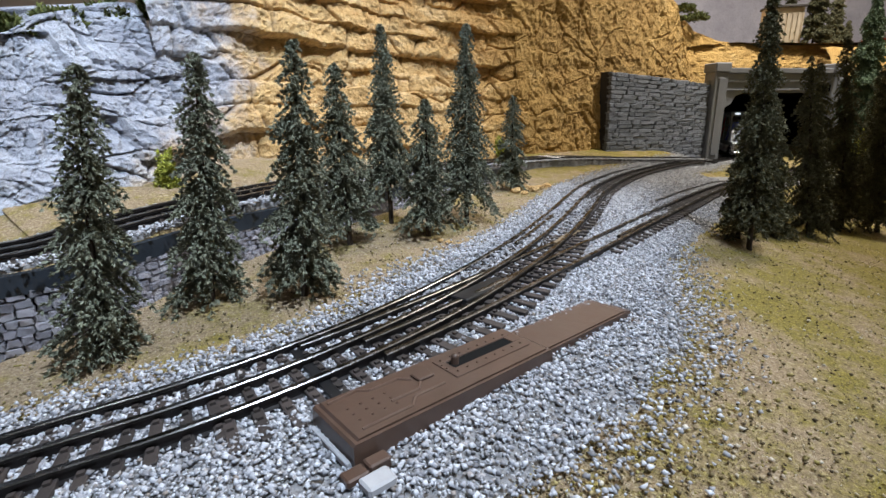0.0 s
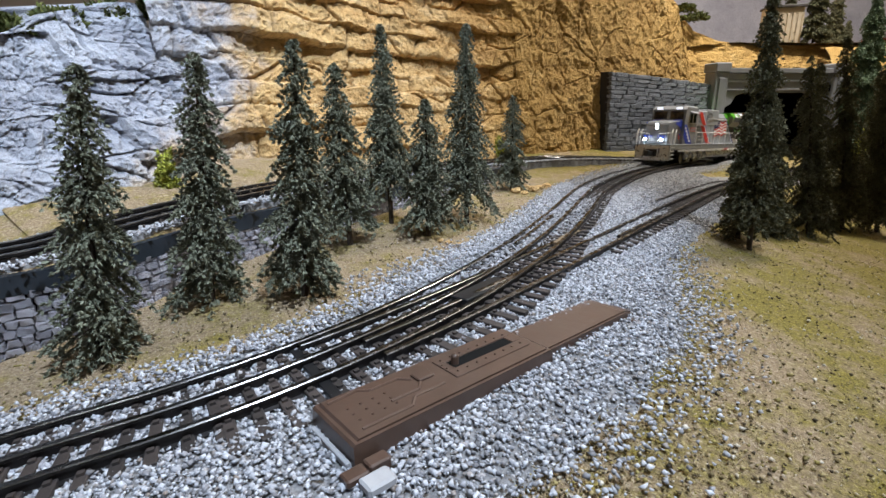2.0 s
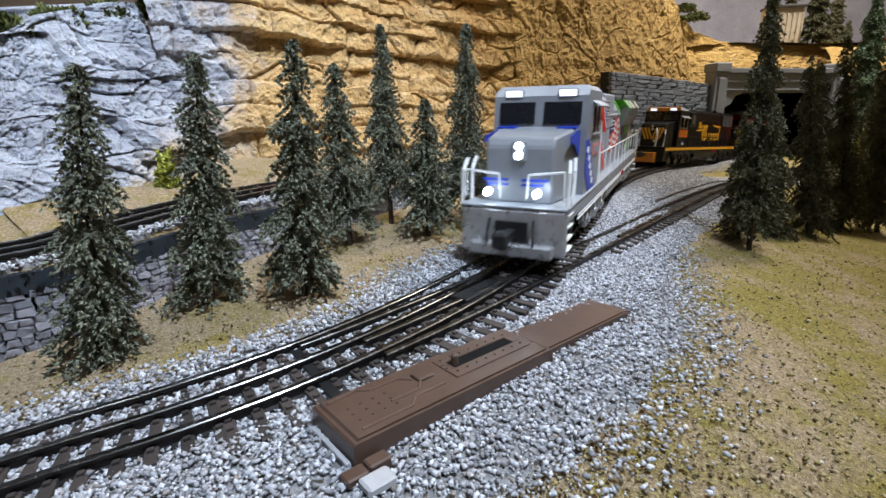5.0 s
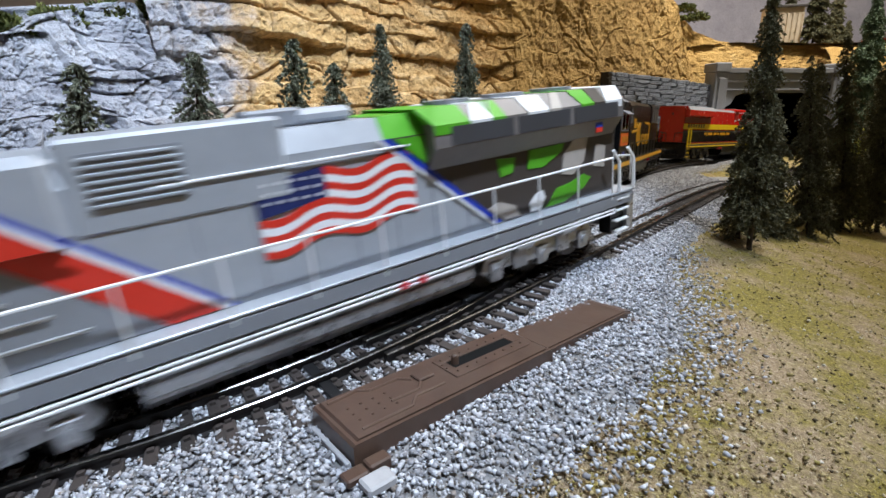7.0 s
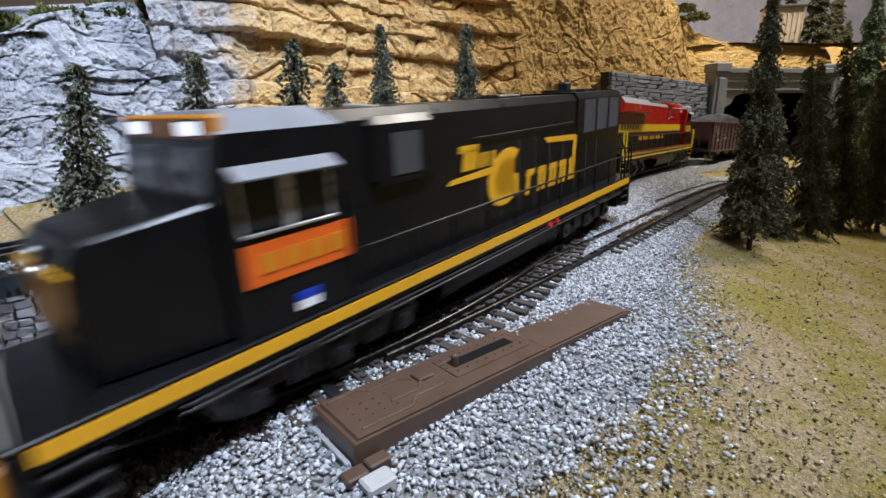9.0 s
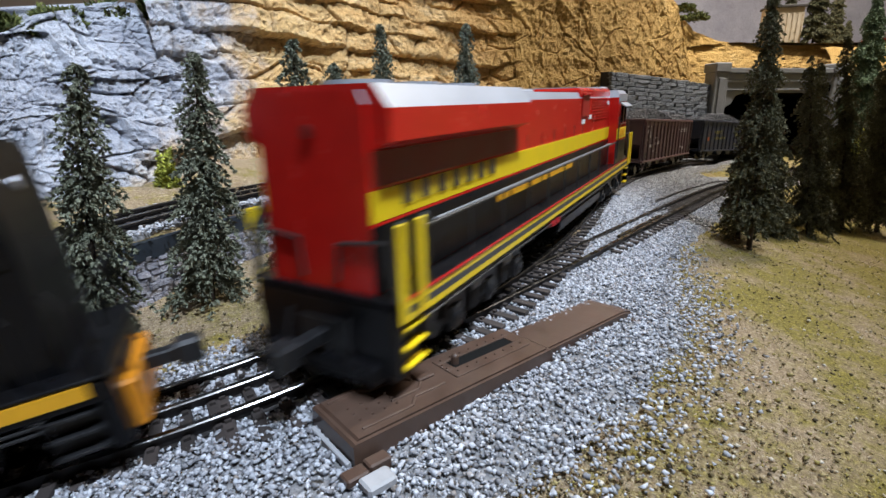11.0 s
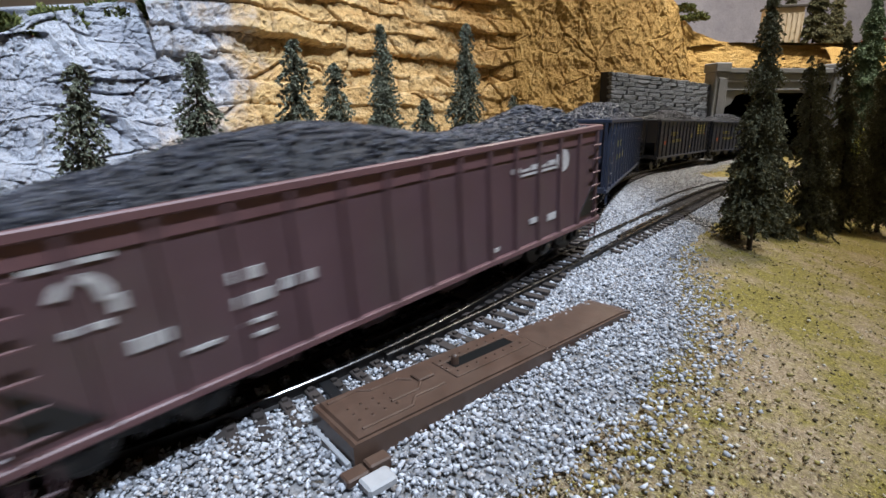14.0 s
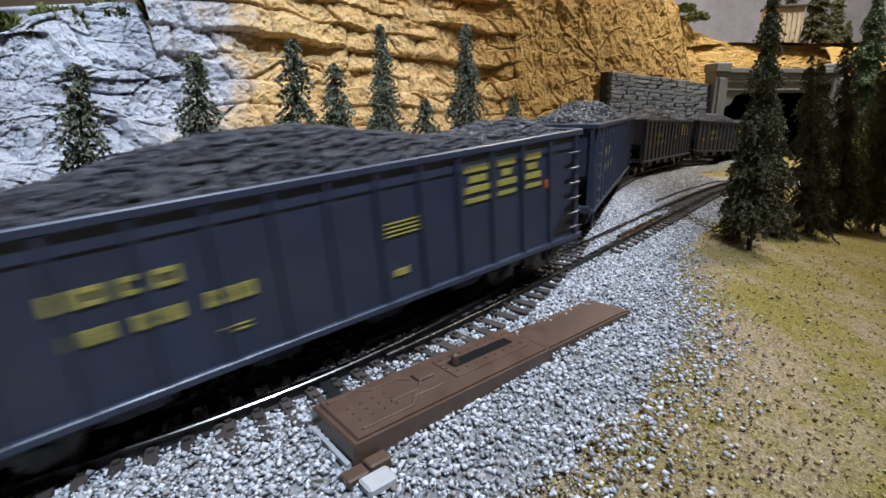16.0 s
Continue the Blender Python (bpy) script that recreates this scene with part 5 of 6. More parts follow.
            rod("end_handrail", [(xe - d * 0.002, s * 0.030, 0.037), (xe - d * 0.002, s * 0.030, 0.052), (xe - d * 0.002, s * 0.009, 0.050), (xe - d * 0.002, s * 0.008, 0.037)], 0.0006, c["rail"], lo)
            rod("brake_hose", [(xe + d * 0.001, s * 0.0135, 0.026), (xe + d * 0.004, s * 0.014, 0.018), (xe + d * 0.003, s * 0.0145, 0.009)], 0.0007, M_BLACKPLASTIC, lo)
    for s in (-1, 1):
        handrail(lo, -L + 0.034, cx0 - 0.004, s * 0.0322, c["rail"], 11, deck, c.get("rail_top", 0.0535))
        for z in (0.010, 0.012):
            rod("sill_conduit", [(-L + 0.03, s * 0.0318, deck - z), (Lf - 0.05, s * 0.0318, deck - z)], 0.0006, c["step"] if c["lit"] else M_BLACKPLASTIC, lo)
    # rear light
    bm = bmesh.new()
    cyl(bm, (hx0 - 0.001, 0, 0.084), (hx0 + 0.001, 0, 0.084), 0.0022, 10)
    part("rear_light", bm, c["frame"], lo)
    # fuel tank and trucks
    bm = bmesh.new()
    prism(bm, [(-0.024, 0.0065), (-0.0305, 0.012), (-0.0305, 0.019), (-0.026, 0.0228), (0.026, 0.0228), (0.0305, 0.019), (0.0305, 0.012), (0.024, 0.0065)], 0, 1)
    bmesh.ops.transform(bm, matrix=Matrix(((0, c["tank_x"][1] - c["tank_x"][0], 0, c["tank_x"][0]), (1, 0, 0, 0), (0, 0, 1, 0), (0, 0, 0, 1))), verts=bm.verts)
    bmesh.ops.bevel(bm, geom=list(bm.edges), offset=0.0012, segments=2, affect="EDGES")
    part("fuel_tank", tidy(bm), c["tank"], lo)
    for s in (-1, 1):
        bm = bmesh.new()
        cyl(bm, (c["tank_x"][1] - 0.050, s * 0.0285, 0.0245), (c["tank_x"][1] - 0.008, s * 0.0285, 0.0245), 0.0028, 12)
        part("air_reservoir", bm, c["tank"], lo)
        bm = bmesh.new()
        cyl(bm, (-0.068, s * 0.0285, 0.0205), (-0.068, s * 0.0335, 0.0225), 0.0018, 8)
        cyl(bm, (-0.058, s * 0.0285, 0.0205), (-0.058, s * 0.0335, 0.0225), 0.0018, 8)
        part("filler_cap", bm, M_REDLAMP, lo)
    truck(lo, c["trucks"][0], [-0.036, 0.0, 0.036], c["truck"])
    truck(lo, c["trucks"][1], [-0.036, 0.0, 0.036], c["truck"])
    rod("horn", [(hx1 - 0.05, -0.006, 0.0945), (hx1 - 0.036, -0.006, 0.096)], 0.0012, c["frame"], lo)
    rod("horn", [(hx1 - 0.05, 0.002, 0.0945), (hx1 - 0.034, 0.002, 0.096)], 0.0012, c["frame"], lo)
    return lo, hx0, hx1, cx0, cx1, L


def silver_loco():
    # radiator sides: darker copy of the roof's camouflage grey, shade in the colour
    c = dict(wide=[(-0.0240, 0.066), (-0.0315, 0.0755), (-0.0315, 0.0848), (-0.0255, 0.0918), (0.0255, 0.0918), (0.0315, 0.0848), (0.0315, 0.0755), (0.0240, 0.066)], deck=0.0330, cab_x=(0.1185, 0.1735), win=(0.1265, 0.1560, 0.0695, 0.0855), blower=(0.0545, 0.1165), tank_x=(-0.102, 0.050), trucks=(0.108, -0.153),
             front=0.2425, length=0.497, sill=M_GREYLOCO, walk=M_PALEGREY, hood=M_PALEGREY, roof=M_PALEGREY, flare=0.144, flare_col=paint("camouflage_grey_shaded", (0.17, 0.155, 0.15), 0.42, 0, 0.15), flare_roof=paint("camouflage_grey", (0.23, 0.21, 0.20), 0.42, 0, 0.1), fan=M_GREYLOCO, grille=M_GRILLE, intake=M_GREYLOCO,
             stack=M_GREYLOCO, seam=M_GREYLOCO, rail=M_WHITE, cab=M_GREYLOCO, cab_roof=M_ROOFSILVER, frame=M_SILVER, board=M_BOARD, nose=M_GREYLOCO, lit=True, pilot=M_SILVER, step=M_WHITE, post=0.0011, tank=M_SILVER, truck=M_SILVER)
    lo, hx0, hx1, cx0, cx1, L = loco("locomotive", "silver-grey diesel locomotive with flag panel and camouflage tail, lit headlights", c)
    # camouflage blocks that wrap over the radiator section, with ragged slanting edges
    for x0, x1, lean, mt in ((-0.0830, -0.1040, 0.006, M_LIME), (-0.1045, -0.1180, -0.004, M_WHITE), (-0.1185, -0.1270, 0.005, M_LIME), (-0.1430, -0.1580, 0.004, M_WHITE), (-0.1600, -0.1680, -0.005, M_CAMOTAN),
                             (-0.1850, -0.1960, 0.006, M_LIME), (-0.1965, -0.2060, 0.003, M_CAMO), (-0.2070, -0.2225, -0.002, M_WHITE)):
        bm = bmesh.new()
        ring = [(-0.0318, 0.0810), (-0.0318, 0.0850), (-0.0258, 0.0922), (0.0258, 0.0922), (0.0318, 0.0850), (0.0318, 0.0810)]
        fore = [bm.verts.new((x0 + lean * (abs(y) < 0.03), y, z)) for y, z in ring]
        aft = [bm.verts.new((x1 + lean * (abs(y) < 0.03) * 0.6, y, z)) for y, z in ring]
        for k in range(6):
            bm.faces.new((fore[k], fore[(k + 1) % 6], aft[(k + 1) % 6], aft[k]))
        bm.faces.new(fore[::-1])
        bm.faces.new(aft)
        part("camouflage_wrap", tidy(bm), mt, lo)
    # green wrap over the roof ahead of the radiators
    bm = bmesh.new()
    prism(bm, [(-0.0239, 0.0790), (-0.0239, 0.0821), (-0.0188, 0.0909), (0.0188, 0.0909), (0.0239, 0.0821), (0.0239, 0.0790)], 0, 1)
    bmesh.ops.transform(bm, matrix=Matrix(((0, 0.0225, 0, -0.0835), (1, 0, 0, 0), (0, 0, 1, 0), (0, 0, 0, 1))), verts=bm.verts)
    part("camouflage_wrap", tidy(bm), M_LIME, lo)
    block("equipment_housing", -0.0174, 0.0532, -0.0243, 0.0243, 0.067, 0.0955, M_PALEGREY, lo, 0.0012)
    block("roof_duct", -0.055, -0.030, -0.010, 0.010, 0.0905, 0.0965, M_PALEGREY, lo, 0.002)
    for s in (-1, 1):
        plate("louvre_panel", rect(0.0187, 0.0481, 0.0745, 0.0910), 0.0243, s, M_GREYLOCO, lo)
        for k in range(7):
            rod("louvre", [(0.0195, s * 0.0250, 0.0757 + k * 0.0023), (0.0473, s * 0.0250, 0.0757 + k * 0.0023)], 0.0006, M_PALEGREY, lo)
        # camouflage tail: dark hood side, edged by a blue stripe that leans forward
        plate("camouflage_panel", [(hx0, 0.0340), (-0.1280, 0.0340), (-0.0640, 0.0820), (hx0, 0.0820)], 0.0236, s, M_CAMO, lo)
        plate("green_panel", [(-0.0830, 0.0690), (-0.0812, 0.0700), (-0.0660, 0.0815), (-0.0880, 0.0815), (-0.0960, 0.0720)], 0.0242, s, M_LIME, lo)
        plate("blue_edge_stripe", [(-0.1275, 0.0340), (-0.1232, 0.0340), (-0.0595, 0.0820), (-0.0636, 0.0820)], 0.0240, s, M_BLUESTRIPE, lo)
        plate("pale_edge_stripe", [(-0.1230, 0.0340), (-0.1208, 0.0340), (-0.0572, 0.0820), (-0.0593, 0.0820)], 0.0240, s, M_WHITE, lo)
        for mt, pts in ((M_LIME, [(-0.163, 0.0345), (-0.178, 0.0345), (-0.196, 0.0390), (-0.203, 0.0440), (-0.196, 0.0470), (-0.184, 0.0440), (-0.172, 0.0430)]),
                        (M_LIME, [(-0.148, 0.0570), (-0.160, 0.0560), (-0.176, 0.0620), (-0.178, 0.0660), (-0.150, 0.0660)]),
                        (M_CAMOTAN, [(-0.176, 0.0500), (-0.186, 0.0480), (-0.196, 0.0540), (-0.200, 0.0670), (-0.187, 0.0670), (-0.178, 0.0600)]),
                        (M_WHITE, [(-0.150, 0.0345), (-0.158, 0.0345), (-0.162, 0.0400), (-0.160, 0.0440), (-0.154, 0.0430), (-0.149, 0.0390)]),
                        (M_CAMOTAN, [(-0.118, 0.0420), (-0.130, 0.0345), (-0.141, 0.0345), (-0.138, 0.0400), (-0.127, 0.0440)]),
                        (M_CAMOTAN, [(-0.205, 0.0500), (-0.216, 0.0480), (-0.217, 0.0600), (-0.208, 0.0620)]),
                        (M_LIME, [(-0.128, 0.0560), (-0.137, 0.0570), (-0.139, 0.0640), (-0.126, 0.0650)])):
            plate("camouflage_patch", pts, 0.0242, s, mt, lo)
        plate("shield_emblem", rect(-0.2060, -0.2000, 0.0690, 0.0716), 0.0300, s, M_REDSTRIPE, lo)
        plate("shield_emblem", rect(-0.2060, -0.2000, 0.0717, 0.0745), 0.0300, s, M_BLUESTRIPE, lo)
        # waving flag: navy canton and red and white stripes
        fx, fz = -0.0745, 0.0490
        wave = lambda u: 0.0020 * math.sin(u * 170) - 0.04 * u
        for k in range(9):
            for i in range(15):
                x0, x1 = fx + i * 0.0048, fx + (i + 1) * 0.0048
                z = fz + 0.001 + k * 0.0029
                if k > 4 and i >= 9:
                    continue
                mt = M_REDSTRIPE if k % 2 == 0 else M_WHITE
                plate("flag_stripe", [(x0, z + wave(x0 - fx)), (x1, z + wave(x1 - fx)), (x1, z + 0.0029 + wave(x1 - fx)), (x0, z + 0.0029 + wave(x0 - fx))], 0.0237, s, mt, lo)
        x0, x1 = fx + 0.0432, fx + 0.072
        plate("flag_canton", [(x0, fz + 0.0155 + wave(0.0432)), (x1, fz + 0.0155 + wave(0.072)), (x1, fz + 0.0271 + wave(0.072)), (x0, fz + 0.0271 + wave(0.0432))], 0.0237, s, M_NAVY, lo)
        for i in range(5):
            for j in range(3):
                plate("flag_star", rect(x0 + 0.003 + i * 0.0053, x0 + 0.0044 + i * 0.0053, fz + 0.0165 + j * 0.0034, fz + 0.0176 + j * 0.0034), 0.0242, s, M_WHITE, lo, th=0.0003)
        # sweeping stripe: blue, white, red, from the roof behind the cab down to the sill
        for a, w, mt in ((-0.0062, 0.0026, M_BLUESTRIPE), (-0.0034, 0.0032, M_WHITE), (0.0, 0.0178, M_REDSTRIPE)):
            lean = lambda z: 0.0175 + a + (z - 0.0335) * 1.29
            for z0, z1, y in ((0.0335, 0.0655, 0.0237), (0.0665, 0.0890, 0.0281)):
                plate("sweeping_stripe", [(lean(z0), z0), (lean(z0) + w, z0), (lean(z1) + w, z1), (lean(z1), z1)], y, s, mt, lo)
        # darker lower hood ahead of the stripe
        plate("grey_lower_panel", [(0.0370, 0.0335), (hx1 - 0.001, 0.0335), (hx1 - 0.001, 0.064), (0.0760, 0.064)], 0.0236, s, M_GREYLOCO, lo)
        for k in range(4):
            rod("hood_rib", [(0.058 + k * 0.009, s * 0.0246, 0.040 + k * 0.0068), (hx1 - 0.003, s * 0.0246, 0.040 + k * 0.0068)], 0.0007, M_SILVER, lo)
        for k in range(3):
            rod("hood_rib", [(0.100 + 0.001 * k, s * 0.0285, 0.070 + k * 0.007), (0.1155, s * 0.0285, 0.070 + k * 0.007)], 0.0006, M_SILVER, lo)
        # cab number as plain bars, blue slanting band with white bars down the nose
        plate("red_number_bar", rect(cx0 + 0.004, cx0 + 0.029, 0.0545, 0.0615), 0.0316, s, paint("pale_red_lettering", (0.62, 0.17, 0.15), 0.4), lo)
        for k in range(4):
            plate("white_lettering_bar", rect(cx0 + 0.0055 + k * 0.006, cx0 + 0.0088 + k * 0.006, 0.0558, 0.0602), 0.0322, s, M_PALEGREY, lo, th=0.0003)
        plate("blue_band", [(cx0 + 0.016, 0.0335), (cx0 + 0.043, 0.0335), (cx1 + 0.0035, 0.047), (cx1 + 0.0035, 0.066), (cx1 - 0.006, 0.066)], 0.0316, s, M_BLUESTRIPE, lo)
        for k in range(5):
            x = cx0 + 0.028 + k * 0.0055
            z = 0.0365 + k * 0.0052
            plate("white_lettering_bar", [(x, z), (x + 0.007, z + 0.0015), (x + 0.006, z + 0.0048), (x - 0.001, z + 0.0034)], 0.0322, s, M_WHITE, lo, th=0.0003)
        plate("blue_shoulder", [(cx1 + 0.0045, 0.0560), (cx1 + 0.020, 0.0640), (cx1 + 0.032, 0.0655), (cx1 + 0.032, 0.0692), (cx1 + 0.0045, 0.0722)], 0.0271, s, M_BLUESTRIPE, lo)
        plate("shield_emblem", [(cx1 + 0.010, 0.043), (cx1 + 0.0125, 0.0405), (cx1 + 0.015, 0.043), (cx1 + 0.015, 0.0495), (cx1 + 0.010, 0.0495)], 0.0270, s, M_REDSTRIPE, lo)
        plate("shield_emblem", rect(cx1 + 0.010, cx1 + 0.015, 0.0475, 0.0500), 0.0276, s, M_BLUESTRIPE, lo)
        bm = bmesh.new()
        box(bm, L - 0.0213, L - 0.0208, *sorted((s * 0.004, s * 0.020)), 0.046, 0.0475)
        box(bm, L - 0.0213, L - 0.0208, *sorted((s * 0.004, s * 0.0175)), 0.0435, 0.0449)
        part("nose_wing", bm, M_BLUESTRIPE, lo, "blue wing emblem on the nose")
        bm = bmesh.new()
        box(bm, cx1 + 0.004, cx1 + 0.012, *sorted((s * 0.0135, s * 0.0262)), 0.0722, 0.0738, 0.0004)
        part("nose_top_panel", bm, M_BLUESTRIPE, lo)
    return lo


def black_loco():
    # cab roof: slate grey, lightened in its colour for light on the slope
    c = dict(nose_front=0.187, deck=0.0310, cab_x=(0.102, 0.147), win=(0.1115, 0.1440, 0.0640, 0.0795), blower=(0.045, 0.085), tank_x=(-0.075, 0.050), trucks=(0.112, -0.125), cab_bevel=0.012, rail_top=0.048,
             prof=[(-0.0235, 0.031), (-0.0235, 0.0915), (-0.0205, 0.0955), (0.0205, 0.0955), (0.0235, 0.0915), (0.0235, 0.031)],
             wide=[(-0.0240, 0.064), (-0.0245, 0.070), (-0.0245, 0.0925), (-0.0215, 0.0965), (0.0215, 0.0965), (0.0245, 0.0925), (0.0245, 0.070), (0.0240, 0.064)], fascia=M_LOCOBLACK, plow_top=0.022, plow_half=0.0215, length=0.442, sill=M_LOCOBLACK, walk=M_LOCOBLACK, hood=M_LOCOBLACK, roof=M_LOCOBLACK, flare=0.085, flare_col=M_LOCOBLACK, flare_roof=M_LOCOBLACK, fan=M_BLACKPLASTIC, grille=M_GRILLE, intake=M_GRILLE,
             stack=M_BLACKPLASTIC, seam=M_GRILLE, rail=M_LOCOBLACK, cab=M_LOCOBLACK, cab_roof=paint("lit_slate_cab_roof", (0.20, 0.21, 0.24), 0.45), frame=M_SILVER, board=M_BOARD, nose=M_LOCOBLACK, lit=False, pilot=M_ORANGE,
             step=M_BLACKPLASTIC, post=0.0006, tank=M_LOCOBLACK, truck=M_BLACKPLASTIC)
    lo, hx0, hx1, cx0, cx1, L = loco("locomotive", "black diesel locomotive with yellow sill stripe and orange pilot", c)
    block("radio_antenna", hx0 + 0.052, hx0 + 0.060, -0.004, 0.004, 0.0985, 0.1035, M_BLACKPLASTIC, lo, 0.001)
    for s in (-1, 1):
        plate("sill_stripe", rect(-L + 0.016, L - 0.016, 0.0250, 0.0294), 0.0326, s, M_AMBER, lo)
        # cab panel of red and orange, plain bars for its figures
        plate("cab_panel", rect(cx0 + 0.001, cx0 + 0.044, 0.0470, 0.0600), 0.0316, s, M_REDORANGE, lo, "red-orange cab side panel")
        for k in range(4):
            plate("panel_bar", rect(cx0 + 0.0055 + k * 0.009, cx0 + 0.0115 + k * 0.009, 0.0505, 0.0565), 0.0322, s, M_ORANGE, lo, th=0.0003)
        plate("shield_emblem", rect(cx0 + 0.018, cx0 + 0.027, 0.0345, 0.0375), 0.0316, s, M_WHITE, lo)
        plate("shield_emblem", rect(cx0 + 0.018, cx0 + 0.027, 0.0376, 0.0405), 0.0316, s, M_BLUESTRIPE, lo)
        # swept lettering of the hood as plain yellow shapes
        arc = [(-0.020 + r0 * 0.0185 * math.cos(a) + 0.25 * r0 * 0.0150 * math.sin(a) * -1, 0.0560 + r0 * 0.0150 * math.sin(a)) for r0, aa in ((1.0, range(0, 13)), (0.66, range(12, -1, -1))) for a in [-2.16 + 0.36 * k for k in aa]]
        for o in ([(0.034, 0.0590), (-0.004, 0.0595), (-0.004, 0.0630), (0.030, 0.0612)], rect(0.010, 0.0145, 0.0640, 0.0740, -0.002), rect(0.016, 0.0215, 0.0640, 0.0740, -0.002), rect(0.008, 0.0240, 0.0725, 0.0757, -0.001), rect(0.0040, 0.0070, 0.0640, 0.0710, -0.001),
                  rect(-0.0075, -0.0050, 0.0640, 0.0710, -0.001), rect(-0.0010, 0.0015, 0.0640, 0.0710, -0.001), arc, rect(-0.0300, -0.0215, 0.0530, 0.0565), rect(-0.0330, -0.0290, 0.0440, 0.0560),
                  [(-0.070, 0.0690), (-0.109, 0.0672), (-0.112, 0.0706), (-0.066, 0.0722)], rect(-0.1120, -0.1075, 0.0420, 0.0700, -0.002)):
            plate("yellow_lettering_shape", o, 0.0236, s, M_AMBER, lo)
        for k, n in enumerate((1, 2, 2, 2, 2)):
            xx = -0.0415 - k * 0.0150
            for o in [rect(xx - 0.0045 - 0.0055 * q, xx - 0.0010 - 0.0055 * q, 0.0420, 0.0545, -0.002) for q in range(n)] + [rect(xx - 0.0100, xx - 0.0010, 0.0525, 0.0560, -0.002)]:
                plate("yellow_lettering_shape", o, 0.0236, s, M_AMBER, lo)
        for k in range(2):
            plate("rear_marking", rect(hx0 + 0.006 + k * 0.012, hx0 + 0.010 + k * 0.012, 0.0705, 0.0745), 0.0236, s, M_PALEGREY, lo)
        # nose chevrons
        for k in range(3):
            bm = bmesh.new()
            y = s * (0.004 + 0.0058 * k)
            box(bm, 0.1877, 0.1884, y - 0.0016, y + 0.0016, 0.042, 0.0625, 0, Matrix.Rotation(radians(-24 * s), 3, "X"))
            part("nose_chevron", bm, M_AMBER, lo)
        rod("white_grab_post", [(L - 0.010, s * 0.017, 0.031), (L - 0.011, s * 0.018, 0.049), (L - 0.014, s * 0.015, 0.061)], 0.0016, M_WHITE, lo)
        rod("white_grab_post", [(L - 0.012, s * 0.030, 0.031), (L - 0.013, s * 0.031, 0.048), (L - 0.016, s * 0.029, 0.0585)], 0.0014, M_WHITE, lo)
    bm = bmesh.new()
    box(bm, cx1 - 0.003, cx1 + 0.0012, -0.030, 0.030, 0.0896, 0.0966, 0.0008)
    part("orange_visor", bm, M_ORANGE, lo, "orange band across the cab top")
    return lo


